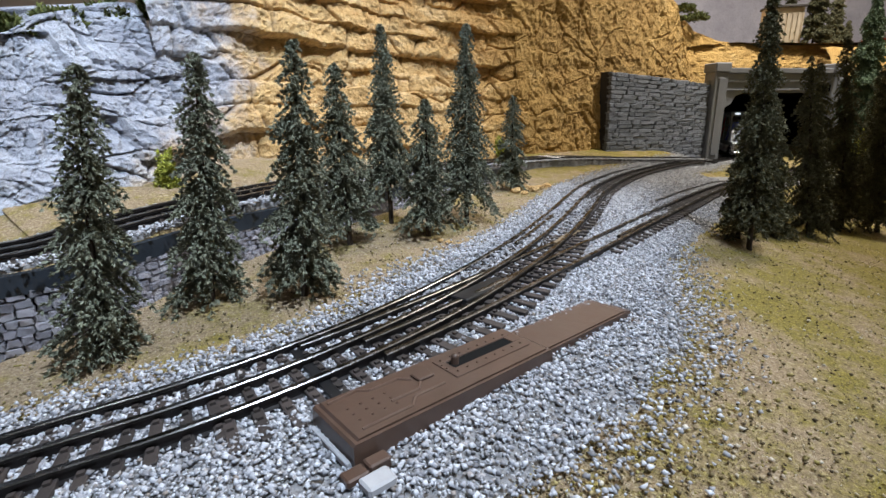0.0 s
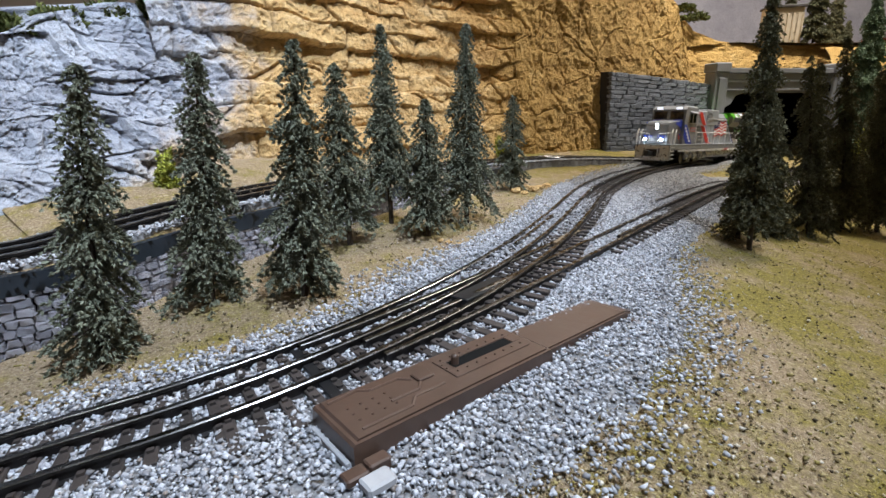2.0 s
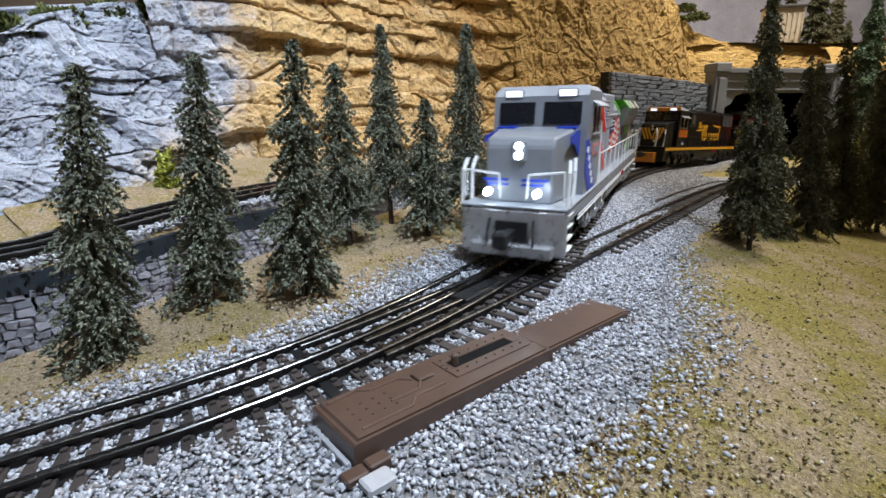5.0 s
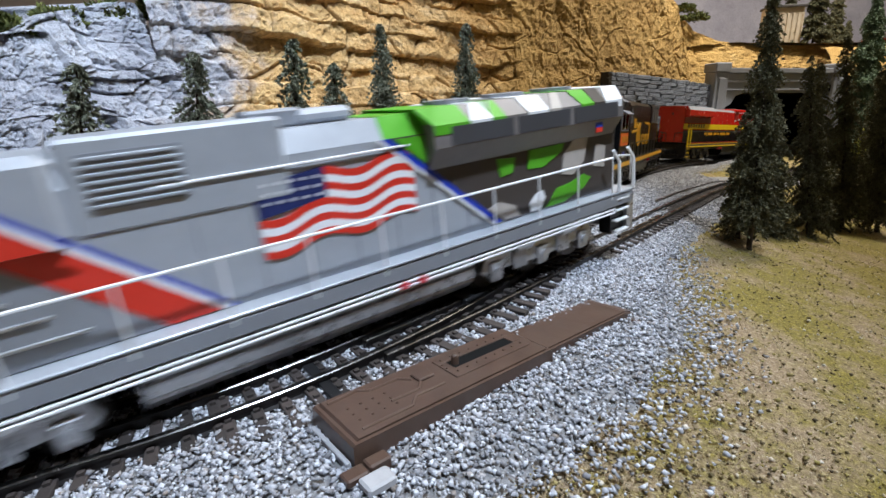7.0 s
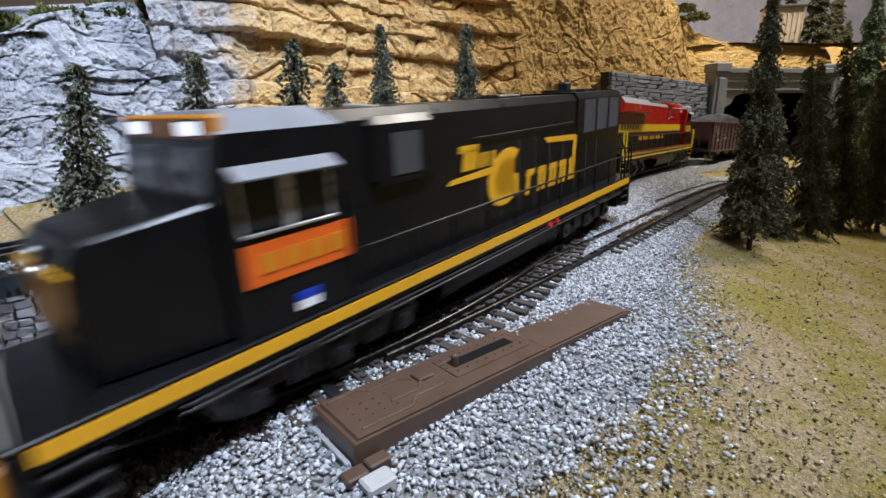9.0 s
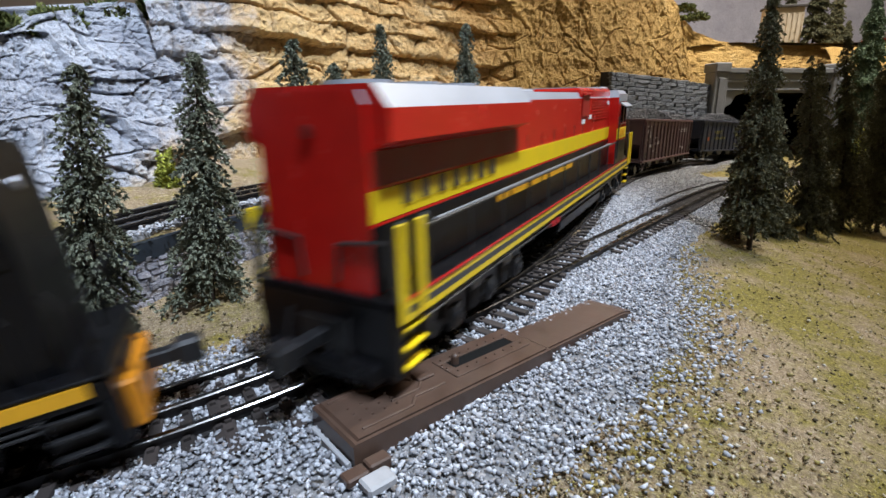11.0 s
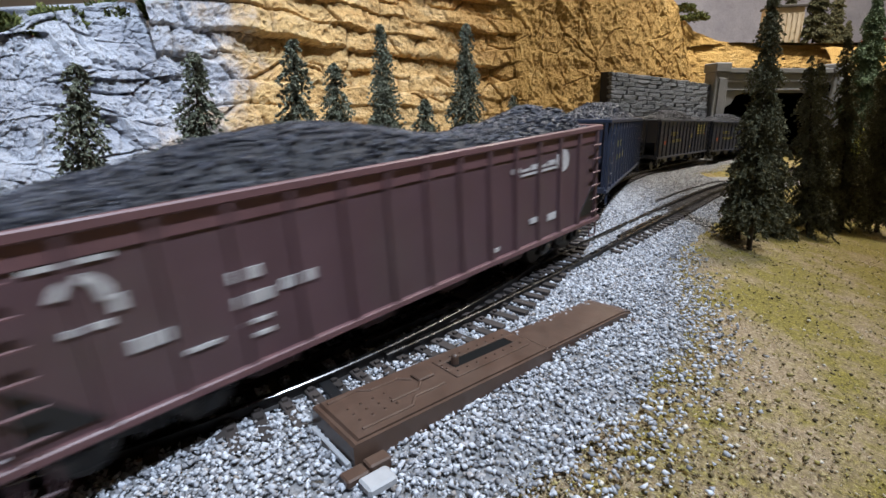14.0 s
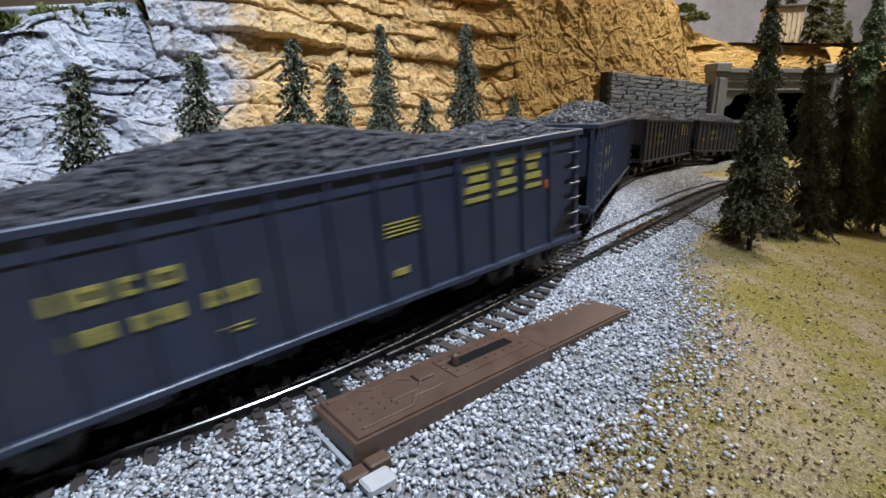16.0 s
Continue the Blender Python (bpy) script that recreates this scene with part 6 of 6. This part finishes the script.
def red_loco():
    c = dict(deck=0.0340, front=0.233, hood_rear=-0.2425, cab_x=(0.139, 0.184), win=(0.1530, 0.1820, 0.0700, 0.0840), blower=None, tank_x=(-0.045, 0.086), trucks=(0.135, -0.160),
             prof=[(-0.0235, 0.034), (-0.0235, 0.0915), (-0.0215, 0.0955), (0.0215, 0.0955), (0.0235, 0.0915), (0.0235, 0.034)],
             grilles=False, wide=[(-0.0240, 0.0785), (-0.0315, 0.0812), (-0.0315, 0.0905), (-0.0260, 0.0972), (0.0260, 0.0972), (0.0315, 0.0905), (0.0315, 0.0812), (0.0240, 0.0785)], length=0.51, sill=M_LOCOBLACK, walk=M_LOCOBLACK, hood=M_RED, roof=M_ROOFSILVER, flare=0.130, flare_col=M_RED, flare_roof=M_ROOFSILVER, fan=M_ROOFSILVER, grille=M_DARKRED, intake=M_RED,
             stack=M_ROOFSILVER, seam=M_DARKRED, rail=paint("black_rail_paint", (0.03, 0.03, 0.03), 0.4), cab=M_RED, cab_roof=M_ROOFSILVER, frame=M_DARKRED, board=M_BOARD, nose=M_RED, lit=False, pilot=M_LOCOBLACK,
             step=M_YELLOW, post=0.0014, tank=M_LOCOBLACK, truck=M_BLACKPLASTIC)
    lo, hx0, hx1, cx0, cx1, L = loco("locomotive", "red, yellow and black diesel locomotive with silver roof, cab trailing", c)
    for s in (-1, 1):
        plate("cab_roof_edge", rect(cx0 + 0.001, cx1 - 0.001, 0.0880, 0.0943), 0.0316, s, M_ROOFSILVER, lo, "silver roof edge")
    for s in (-1, 1):
        for x0, x1, y, dz in ((hx0, hx1, 0.0236, 0.0), (cx0, cx1 + 0.004, 0.0316, -0.0018)):
            plate("yellow_band", rect(x0, x1, 0.0572 + dz, 0.0668 + dz), y, s, M_YELLOW, lo)
            plate("red_pinstripe", rect(x0, x1, 0.0560 + dz, 0.0570 + dz), y, s, M_RED, lo)
            plate("black_lower_panel", rect(x0, x1, 0.0345, 0.0559 + dz), y, s, M_LOCOBLACK, lo)
        # shade under the radiator flare is put into this strip's dark red
        plate("radiator_screen", rect(hx0 + 0.002, hx0 + 0.130, 0.0680, 0.0782), 0.0238, s, M_DARKRED, lo, "radiator screen with the flare's shade put into its dark red")
        for k in range(7):
            plate("screen_bar", rect(hx0 + 0.018 + k * 0.0125, hx0 + 0.0245 + k * 0.0125, 0.0605, 0.0668), 0.0243, s, M_CAMO, lo, th=0.0004)
        plate("sill_stripe", rect(-L + 0.016, L - 0.036, 0.0255, 0.0277), 0.0326, s, M_YELLOW, lo)
        plate("sill_web", rect(-L + 0.016, L - 0.036, 0.0278, 0.0303), 0.0326, s, M_GRILLE, lo)
        plate("sill_stripe", rect(-L + 0.016, L - 0.036, 0.0304, 0.0325), 0.0326, s, M_YELLOW, lo)
        plate("red_pinstripe", rect(-L + 0.016, L - 0.036, 0.0328, 0.0338), 0.0331, s, M_RED, lo)
        # intake recess drawn as a proud plate, its shade put into the red
        plate("intake_grille", rect(0.029, 0.050, 0.0790, 0.0935), 0.0240, s, paint("shaded_red_mesh", (0.36, 0.014, 0.010), 0.5, 0, 0.15), lo, "dark red intake plate with the recess's shade in its colour")
        block("intake_hood", 0.027, 0.052, *sorted((s * 0.0236, s * 0.0262)), 0.0935, 0.0952, M_RED, lo, 0.0004)
        for k in range(8):
            rod("louvre", [(0.062, s * 0.0237, 0.0755 + k * 0.0022), (0.134, s * 0.0237, 0.0755 + k * 0.0022)], 0.0005, M_RED, lo)
        rod("hood_grab_rail", [(-0.21, s * 0.0285, 0.0530), (0.130, s * 0.0285, 0.0530)], 0.0005, M_GREYLOCO, lo)
        r = random.Random(3)
        x = -0.139
        while x < 0.004:
            w = r.uniform(0.0035, 0.0055)
            plate("yellow_lettering_bar", rect(x, x + w, 0.0466, 0.0513), 0.0243, s, M_AMBER, lo, th=0.0004)
            x += w + (0.0045 if r.random() < 0.2 else 0.0012)
        plate("nose_emblem", [(cx1 + 0.0145 + 0.0075 * math.cos(a), 0.0450 + 0.0075 * math.sin(a)) for a in [i * 0.7854 + 0.39 for i in range(8)]], 0.0268, s, M_AMBER, lo, "orange round emblem")
        plate("yellow_band", [(cx1 + 0.0045, 0.0545), (cx1 + 0.0225, 0.0545), (cx1 + 0.0225, 0.0620), (cx1 + 0.0045, 0.0648)], 0.0264, s, M_YELLOW, lo)
        plate("black_lower_panel", rect(cx1 + 0.0045, cx1 + 0.0225, 0.0345, 0.0543), 0.0262, s, M_LOCOBLACK, lo)
        for k in range(4):
            plate("amber_figure_bar", rect(cx0 + 0.014 + k * 0.007, cx0 + 0.0185 + k * 0.007, 0.0575, 0.0635), 0.0322, s, M_AMBER, lo, th=0.0004)
        for x, z in ((hx1 - 0.11, 0.074), (hx1 - 0.088, 0.0765), (hx1 - 0.022, 0.086)):
            plate("white_notice", rect(x, x + 0.008, z, z + 0.003), 0.0237 if z < 0.08 else 0.0246, s, M_WHITE, lo)
        for d in (1, -1):
            for o in (0.004, 0.016):
                bm = bmesh.new()
                xe = (0.233 if d > 0 else -L) - d * (0.010 + o)
                box(bm, xe - 0.0022, xe + 0.0022, *sorted((s * 0.0332, s * 0.0345)), 0.0265, 0.058, 0.0004)
                part("yellow_grab_panel", bm, M_YELLOW, lo)
    block("raised_hood", 0.0225, hx1 - 0.001, -0.0231, 0.0231, 0.0900, 0.0985, M_RED, lo, 0.0015)
    block("roof_panel", 0.0240, hx1 - 0.002, -0.0205, 0.0205, 0.0986, 0.0992, M_ROOFSILVER, lo, 0)
    block("cab_air_unit", cx0 + 0.008, cx0 + 0.034, -0.014, 0.014, 0.0975, 0.1010, M_ROOFSILVER, lo, 0.001)
    return lo


# ---- the train: loaded hopper cars ----
def coal_heap(parent, l, w, z0, seed):
    """Heaped coal: a humped bed and loose lumps on it."""
    nx, ny = 60, 14
    hump = lambda u, v: z0 + 0.001 + 0.019 * (1 - abs(2 * v - 1) ** 3.4) * (0.66 + 0.34 * math.sin(u * 9.2 + 0.9 + seed)) * min(1, u * 14, (1 - u) * 14) + 0.002 * noise.noise((u * 14, v * 4, seed))
    v = [(-l / 2 + l * i / nx, -w / 2 + w * j / ny, hump(i / nx, j / ny)) for i in range(nx + 1) for j in range(ny + 1)]
    f = [(i * (ny + 1) + j, (i + 1) * (ny + 1) + j, (i + 1) * (ny + 1) + j + 1, i * (ny + 1) + j + 1) for i in range(nx) for j in range(ny)]
    bed = mesh_ob("coal_bed", v, f, M_COALBED, parent, "heaped black coal load")
    r = np.random.RandomState(seed)
    n = 5200
    uv = r.rand(n, 2)
    p = np.array([(-l / 2 + l * a, -w / 2 + w * b, hump(a, b) + 0.0004) for a, b in uv])
    pebbles("coal_surface", p, 0.0009 + 0.0015 * r.rand(n) ** 1.5, M_COAL, "loose lumps of black coal", seed + 50, 0.8, parent)


M_COALBED = paint("coal_dust", (0.016, 0.016, 0.02), 0.7, 0, 0.4, 300, 0.0006)


def hopper(label, body, trim, marks, mark_mat, ribs, seed):
    car = empty("hopper_car", label, "freight car", group="coal cars of the train")
    L, W, Z0, Z1 = 0.157, 0.0315, 0.0175, 0.0800
    for s in (-1, 1):
        bm = bmesh.new()
        prism(bm, [(-L + 0.004, Z0 + 0.003), (-L + 0.004, Z1), (L - 0.004, Z1), (L - 0.004, Z0 + 0.003)], *sorted((s * (W - 0.0012), s * W)))
        part("side_sheet", tidy(bm), body, car)
        block("top_chord", -L, L, *sorted((s * (W - 0.001), s * (W + 0.0022))), Z1 - 0.003, Z1 + 0.0005, trim, car, 0.0006)
        block("side_sill", -L, L, *sorted((s * (W - 0.002), s * (W + 0.0022))), Z0, Z0 + 0.0032, trim, car, 0.0005)
        block("upper_panel", -L + 0.003, L - 0.003, *sorted((s * (W + 0.0003), s * (W + 0.0006))), Z1 - 0.0095, Z1 - 0.0031, trim, car, 0)
        for k in range(ribs):
            x = -L + 0.006 + (2 * L - 0.012) * k / (ribs - 1)
            bm = bmesh.new()
            prism(bm, [(x - 0.0017, s * W), (x - 0.0011, s * (W + 0.0021)), (x + 0.0011, s * (W + 0.0021)), (x + 0.0017, s * W)], 0, 1)
            bmesh.ops.transform(bm, matrix=Matrix(((1, 0, 0, 0), (0, 0, 1, 0), (0, Z1 - Z0 - 0.006, 0, Z0 + 0.003), (0, 0, 0, 1))), verts=bm.verts)
            part("side_post", tidy(bm), body, car)
        for x0, x1, z0, z1 in marks:
            plate("lettering_bar", rect(x0, x1, z0, z1), W + 0.0001, s, mark_mat, car)
    for d in (1, -1):
        xe = d * L
        # sloping end sheet and the open cage under it
        bm = bmesh.new()
        prism(bm, [(xe - d * 0.002, Z1), (xe - d * 0.002, 0.044), (xe - d * 0.030, 0.0235), (xe - d * 0.032, 0.0245), (xe - d * 0.0045, 0.046), (xe - d * 0.0045, Z1)], -W + 0.0013, W - 0.0013)
        part("end_slope_sheet", tidy(bm), body, car)
        block("end_chord", *sorted((xe - d * 0.004, xe + d * 0.0002)), -W, W, Z1 - 0.003, Z1 + 0.0005, trim, car, 0.0006)
        block("end_sill", *sorted((xe - d * 0.006, xe + d * 0.0006)), -W, W, Z0, Z0 + 0.0055, body, car, 0.0006)
        for y in (-W + 0.002, -0.010, 0.010, W - 0.002):
            block("end_post", *sorted((xe - d * 0.003, xe)), y - 0.0014, y + 0.0014, Z0 + 0.005, Z1 - 0.003, body, car, 0.0003)
        for s in (-1, 1):
            for k in range(6):
                z = 0.026 + k * 0.0085
                rod("ladder_rung", [(xe - d * 0.0145, s * (W + 0.0032), z), (xe - d * 0.0045, s * (W + 0.0032), z)], 0.0005, trim, car)
            # side sheet stays whole: a black plate stands for the shaded triangular opening
            plate("end_opening", [(xe - d * 0.007, 0.024), (xe - d * 0.026, 0.024), (xe - d * 0.007, 0.043)], W + 0.0002, s, M_BLACKPLASTIC, car, "black plate for the shade in the opening under the slope sheet")
            rod("corner_step", [(xe - d * 0.004, s * (W + 0.001), Z0), (xe - d * 0.004, s * (W + 0.001), 0.008), (xe - d * 0.012, s * (W + 0.001), 0.008), (xe - d * 0.012, s * (W + 0.001), Z0)], 0.0006, body, car)
        block("end_platform", *sorted((xe - d * 0.030, xe - d * 0.002)), -W + 0.003, W - 0.003, 0.0215, 0.0228, body, car, 0)
        bm = bmesh.new()
        cyl(bm, (xe - d * 0.014, -0.012, 0.031), (xe - d * 0.014, 0.010, 0.031), 0.005, 12)
        part("brake_cylinder", bm, M_BLACKPLASTIC, car)
        coupler(car, xe, d)
        truck(car, d * (L - 0.038), [-0.018, 0.018], M_BLACKPLASTIC, 0.0088, 0.0250)
    for k in range(4):
        x = -0.075 + 0.05 * k
        bm = bmesh.new()
        prism(bm, [(x - 0.022, 0.0215), (x - 0.008, 0.0085), (x + 0.008, 0.0085), (x + 0.022, 0.0215)], -0.022, 0.022)
        part("discharge_bay", tidy(bm), body, car)
    block("centre_sill", -L + 0.002, L - 0.002, -0.004, 0.004, 0.0165, 0.0225, body, car, 0)
    block("floor_sheet", -L + 0.038, L - 0.038, -W + 0.0014, W - 0.0014, 0.0216, 0.024, body, car, 0)
    coal_heap(car, 2 * L - 0.010, 2 * W - 0.0032, Z1 - 0.004, seed)
    return car


M_HOPBROWN = paint("mineral_red_brown", (0.088, 0.047, 0.053), 0.5, 0, 0.12, 60, 0.0003, 0.45)
M_HOPTRIM = paint("mineral_red_trim", (0.13, 0.063, 0.066), 0.48, 0, 0.12, 60, 0.0002, 0.2)
M_HOPBLUE = paint("dark_blue_hopper_paint", (0.020, 0.027, 0.050), 0.45, 0, 0.15, 60, 0.0003, 0.22)
M_HOPBLUETRIM = paint("dark_blue_trim", (0.026, 0.034, 0.060), 0.42, 0, 0.12, 60, 0.0002, 0.1)
M_MARKWHITE = paint("worn_white_lettering", (0.50, 0.48, 0.47), 0.5, 0, 0.15, 200)
M_MARKYELLOW = paint("worn_yellow_lettering", (0.30, 0.26, 0.06), 0.5, 0, 0.2, 200)
M_MARKRED = paint("red_orange_notice", (0.42, 0.09, 0.03), 0.5)


def brown_marks():
    m = [(-0.103 + 0.0085 * k, -0.096 + 0.0085 * k, 0.0625, 0.0638 if k % 2 else 0.0652) for k in range(5)] + [(-0.104, -0.070, 0.0600, 0.0612)]
    m += [(0.119, 0.138, 0.0685, 0.0700), (0.1185, 0.1220, 0.0530, 0.0580), (0.1230, 0.1340, 0.0495, 0.0515)]
    m += [(0.079 + k * 0.006, 0.0835 + k * 0.006, 0.0505, 0.0545) for k in range(2)]
    for x, z in ((0.059, 0.0430), (0.076, 0.0415), (0.107, 0.0390)):
        m += [(x + k * 0.0047, x + 0.0038 + k * 0.0047, z, z + 0.0042) for k in range(3)]
    m += [(0.078, 0.088, 0.0345, 0.036), (0.096, 0.107, 0.0325, 0.034), (0.078, 0.085, 0.0295, 0.031)]
    m += [(-0.105, -0.096, 0.030, 0.034), (-0.088, -0.078, 0.032, 0.035), (-0.05, -0.045, 0.024, 0.026)]
    return m


def blue_marks():
    """Big initials with bars under them, two rows of reporting marks and figures, all as plain shapes."""
    m = [(-0.0855, -0.0690, 0.0545, 0.0566), (-0.1030, -0.0905, 0.0545, 0.0566), (-0.1225, -0.1090, 0.0545, 0.0566)]
    for x0, x1 in ((-0.0860, -0.0690), (-0.1035, -0.0905), (-0.1225, -0.1090)):
        m += [(x0, x1, 0.0690, 0.0722), (x0, x1, 0.0592, 0.0622), (x0 + 0.003, x1 - 0.003, 0.0640, 0.0671)]
    for x0, x1, z0, z1 in ((0.0740, 0.0905, 0.0540, 0.0600), (0.0535, 0.0715, 0.0540, 0.0600), (0.0745, 0.0890, 0.0420, 0.0470), (0.0550, 0.0705, 0.0420, 0.0470), (0.0315, 0.0490, 0.0425, 0.0480)):
        n = 2 if z0 > 0.05 else 3
        w = (x1 - x0) / n
        for k in range(n):
            a = x0 + k * w + 0.0007
            b = a + w - 0.0014
            m += [(a, b, z1 - 0.0016, z1), (a, b, z0, z0 + 0.0015), (a, a + 0.0017, z0 + 0.0016, z1 - 0.0017), (b - 0.0017, b, z0 + 0.0016, z1 - 0.0017)]
    m += [(-0.0410, -0.0210, z, z + 0.0006) for z in (0.0545, 0.0527, 0.0509, 0.0491)] + [(-0.0335, -0.0262, 0.0310, 0.0340)]
    m += [(0.036, 0.046, 0.0330, 0.0336), (0.036, 0.044, 0.0312, 0.0318)]
    return m


engine_1, engine_2, engine_3 = silver_loco(), black_loco(), red_loco()
for engine in (engine_1, engine_2, engine_3):
    taller(engine, 1.09 if engine is not engine_2 else 1.06)
car_1 = hopper("loaded mineral-brown coal hopper car with worn white markings", M_HOPBROWN, M_HOPTRIM, brown_marks(), M_MARKWHITE, 15, 1)
for s in (-1, 1):
    plate("round_emblem", [(-0.1115 + 0.0068 * math.cos(a * 0.5236), 0.0635 + 0.0068 * math.sin(a * 0.5236)) for a in range(12)], 0.0317, s, M_MARKWHITE, car_1, "worn white disc")
    plate("curved_emblem", [(0.128 + r0 * math.cos(a), 0.0590 + r0 * math.sin(a)) for r0, aa in ((0.0072, range(0, 7)), (0.0044, range(6, -1, -1))) for a in [0.2 + k * 0.55 for k in aa]], 0.0317, s, M_MARKWHITE, car_1, "worn white hooked emblem")
car_2 = hopper("loaded dark-blue coal hopper car with yellow markings", M_HOPBLUE, M_HOPBLUETRIM, blue_marks(), M_MARKYELLOW, 15, 2)
for s in (-1, 1):
    plate("orange_notice", rect(0.1165, 0.1245, 0.0395, 0.0460), 0.0317, s, M_MARKRED, car_2)
    plate("orange_notice", rect(-0.129, -0.126, 0.052, 0.0565), 0.0317, s, M_MARKRED, car_2)
car_3 = copy_thing(car_2, pose(0, 0, 0))
car_4 = copy_thing(car_2, pose(0, 0, 0))
car_5 = copy_thing(car_2, pose(0, 0, 0))

# the train's run: estimated track distance, and where that lies on the line fitted to the camera's view
RUN = [0.008, 0.126, 0.232, 0.330, 0.424, 0.514, 0.595, 0.669, 0.741, 0.816, 0.899, 0.991, 1.092, 1.195]
LINE = [2.44 + 0.1 * k for k in range(14)]
SPEED = 0.2078


# how far the train runs ahead of its even pace: fitted to its places in the camera's view
AHEAD_T = [0.0, 2.0, 3.5, 4.2, 5.2, 6.2, 7.2, 8.2, 9.1, 10.2, 16.0]
AHEAD = [0.06, 0.075, 0.08, 0.075, 0.045, 0.012, 0.0, 0.0, -0.006, 0.0, 0.0]


def on_line(d):
    if d < RUN[0]:
        return LINE[0] + (d - RUN[0]) / 1.12
    if d > RUN[-1]:
        return LINE[-1] + (d - RUN[-1]) / 1.03
    return float(np.interp(d, RUN, LINE))


def unit_pose(middle, half, t, turned):
    s = on_line(middle - SPEED * t - float(np.interp(t, AHEAD_T, AHEAD)))
    f, r = Vector(along(P1, s - half)), Vector(along(P1, s + half))
    ax = (f - r).normalized() * (-1 if turned else 1)
    side = Vector((0, 0, 1)).cross(ax).normalized()
    up = ax.cross(side)
    m = Matrix((ax, side, up)).transposed().to_4x4()
    m.translation = (f + r) / 2
    return m


def motions():
    for ob, middle, half, turned in ((engine_1, 1.600, 0.145, False), (engine_2, 2.132, 0.125, False), (engine_3, 2.672, 0.147, True),
                                     (car_1, 3.122, 0.11, False), (car_2, 3.491, 0.11, False), (car_3, 3.838, 0.11, False), (car_4, 4.165, 0.11, False), (car_5, 4.50, 0.11, False)):
        walk(ob, [(k * 0.25, unit_pose(middle, half, k * 0.25, turned)) for k in range(65)])


# ---- pieces of the tracks and walls ----
ties(P1, 2.0, 2.53, track_1)
ties(P1, 2.53, 2.80, track_1, length=0.066, shift=[(2.53, 0.004), (2.66, 0.010), (2.80, 0.0)])
ties(P1, 2.80, 4.2, track_1, pitch=0.0112)
ties(P2, 0.335, 1.5, track_2, pitch=0.0112)
ties(P3, 0.3, 1.76, track_3, pitch=0.0112)


def courses(line, parent, name, mat, heights, lo, hi, depth, rough, seed, bevel=0.12, fill=0.86):
    """Courses of cut stone on a wall's face; every stone its own object."""
    r = random.Random(seed)
    shapes = []
    for k in range(14):
        bm = bmesh.new()
        bmesh.ops.create_cube(bm, size=1)
        bmesh.ops.bevel(bm, geom=list(bm.edges), offset=bevel, segments=1, affect="EDGES")
        for vv in bm.verts:
            vv.co += Vector((r.uniform(-1, 1), r.uniform(-1, 1), r.uniform(-1, 1))) * rough
        me = bpy.data.meshes.new(name)
        bm.to_mesh(me)
        bm.free()
        me.materials.append(mat)
        shapes.append(me)
    t, nn = normal2(line)
    total = (len(line) - 1) * 0.004
    for c in range(heights):
        s = 0.0
        while s < total - 0.003:
            ln = r.uniform(lo, hi) * (r.uniform(0.35, 1) if s == 0 else 1)
            ln = min(ln, total - s)
            mid = min(max(s + ln / 2, 0.002), total - 0.002)
            p = along(line, mid)
            i = min(int(mid / 0.004), len(t) - 1)
            z0, z1 = p[3], p[2]
            hh = (z1 - z0) / heights
            ob = new(name, r.choice(shapes))
            ob.parent = parent
            ob.matrix_basis = pose(p[0] + nn[i][0] * r.uniform(0, 0.0008), p[1] + nn[i][1] * r.uniform(0, 0.0008), z0 + hh * (c + 0.5), 0, 0, math.degrees(math.atan2(t[i][1], t[i][0])) + r.uniform(-2, 2)) @ Matrix.Diagonal((ln * 0.95, depth, hh * r.uniform(fill, 0.985), 1))
            s += ln


courses(WB[30:], wall_left, "stone_block", M_BLOCK, 8, 0.0046, 0.0085, 0.006, 0.11, 1)
courses(WR, wall_right, "slate_slab", M_SLAB, 21, 0.018, 0.06, 0.010, 0.06, 2, 0.10, 0.86)
motions()
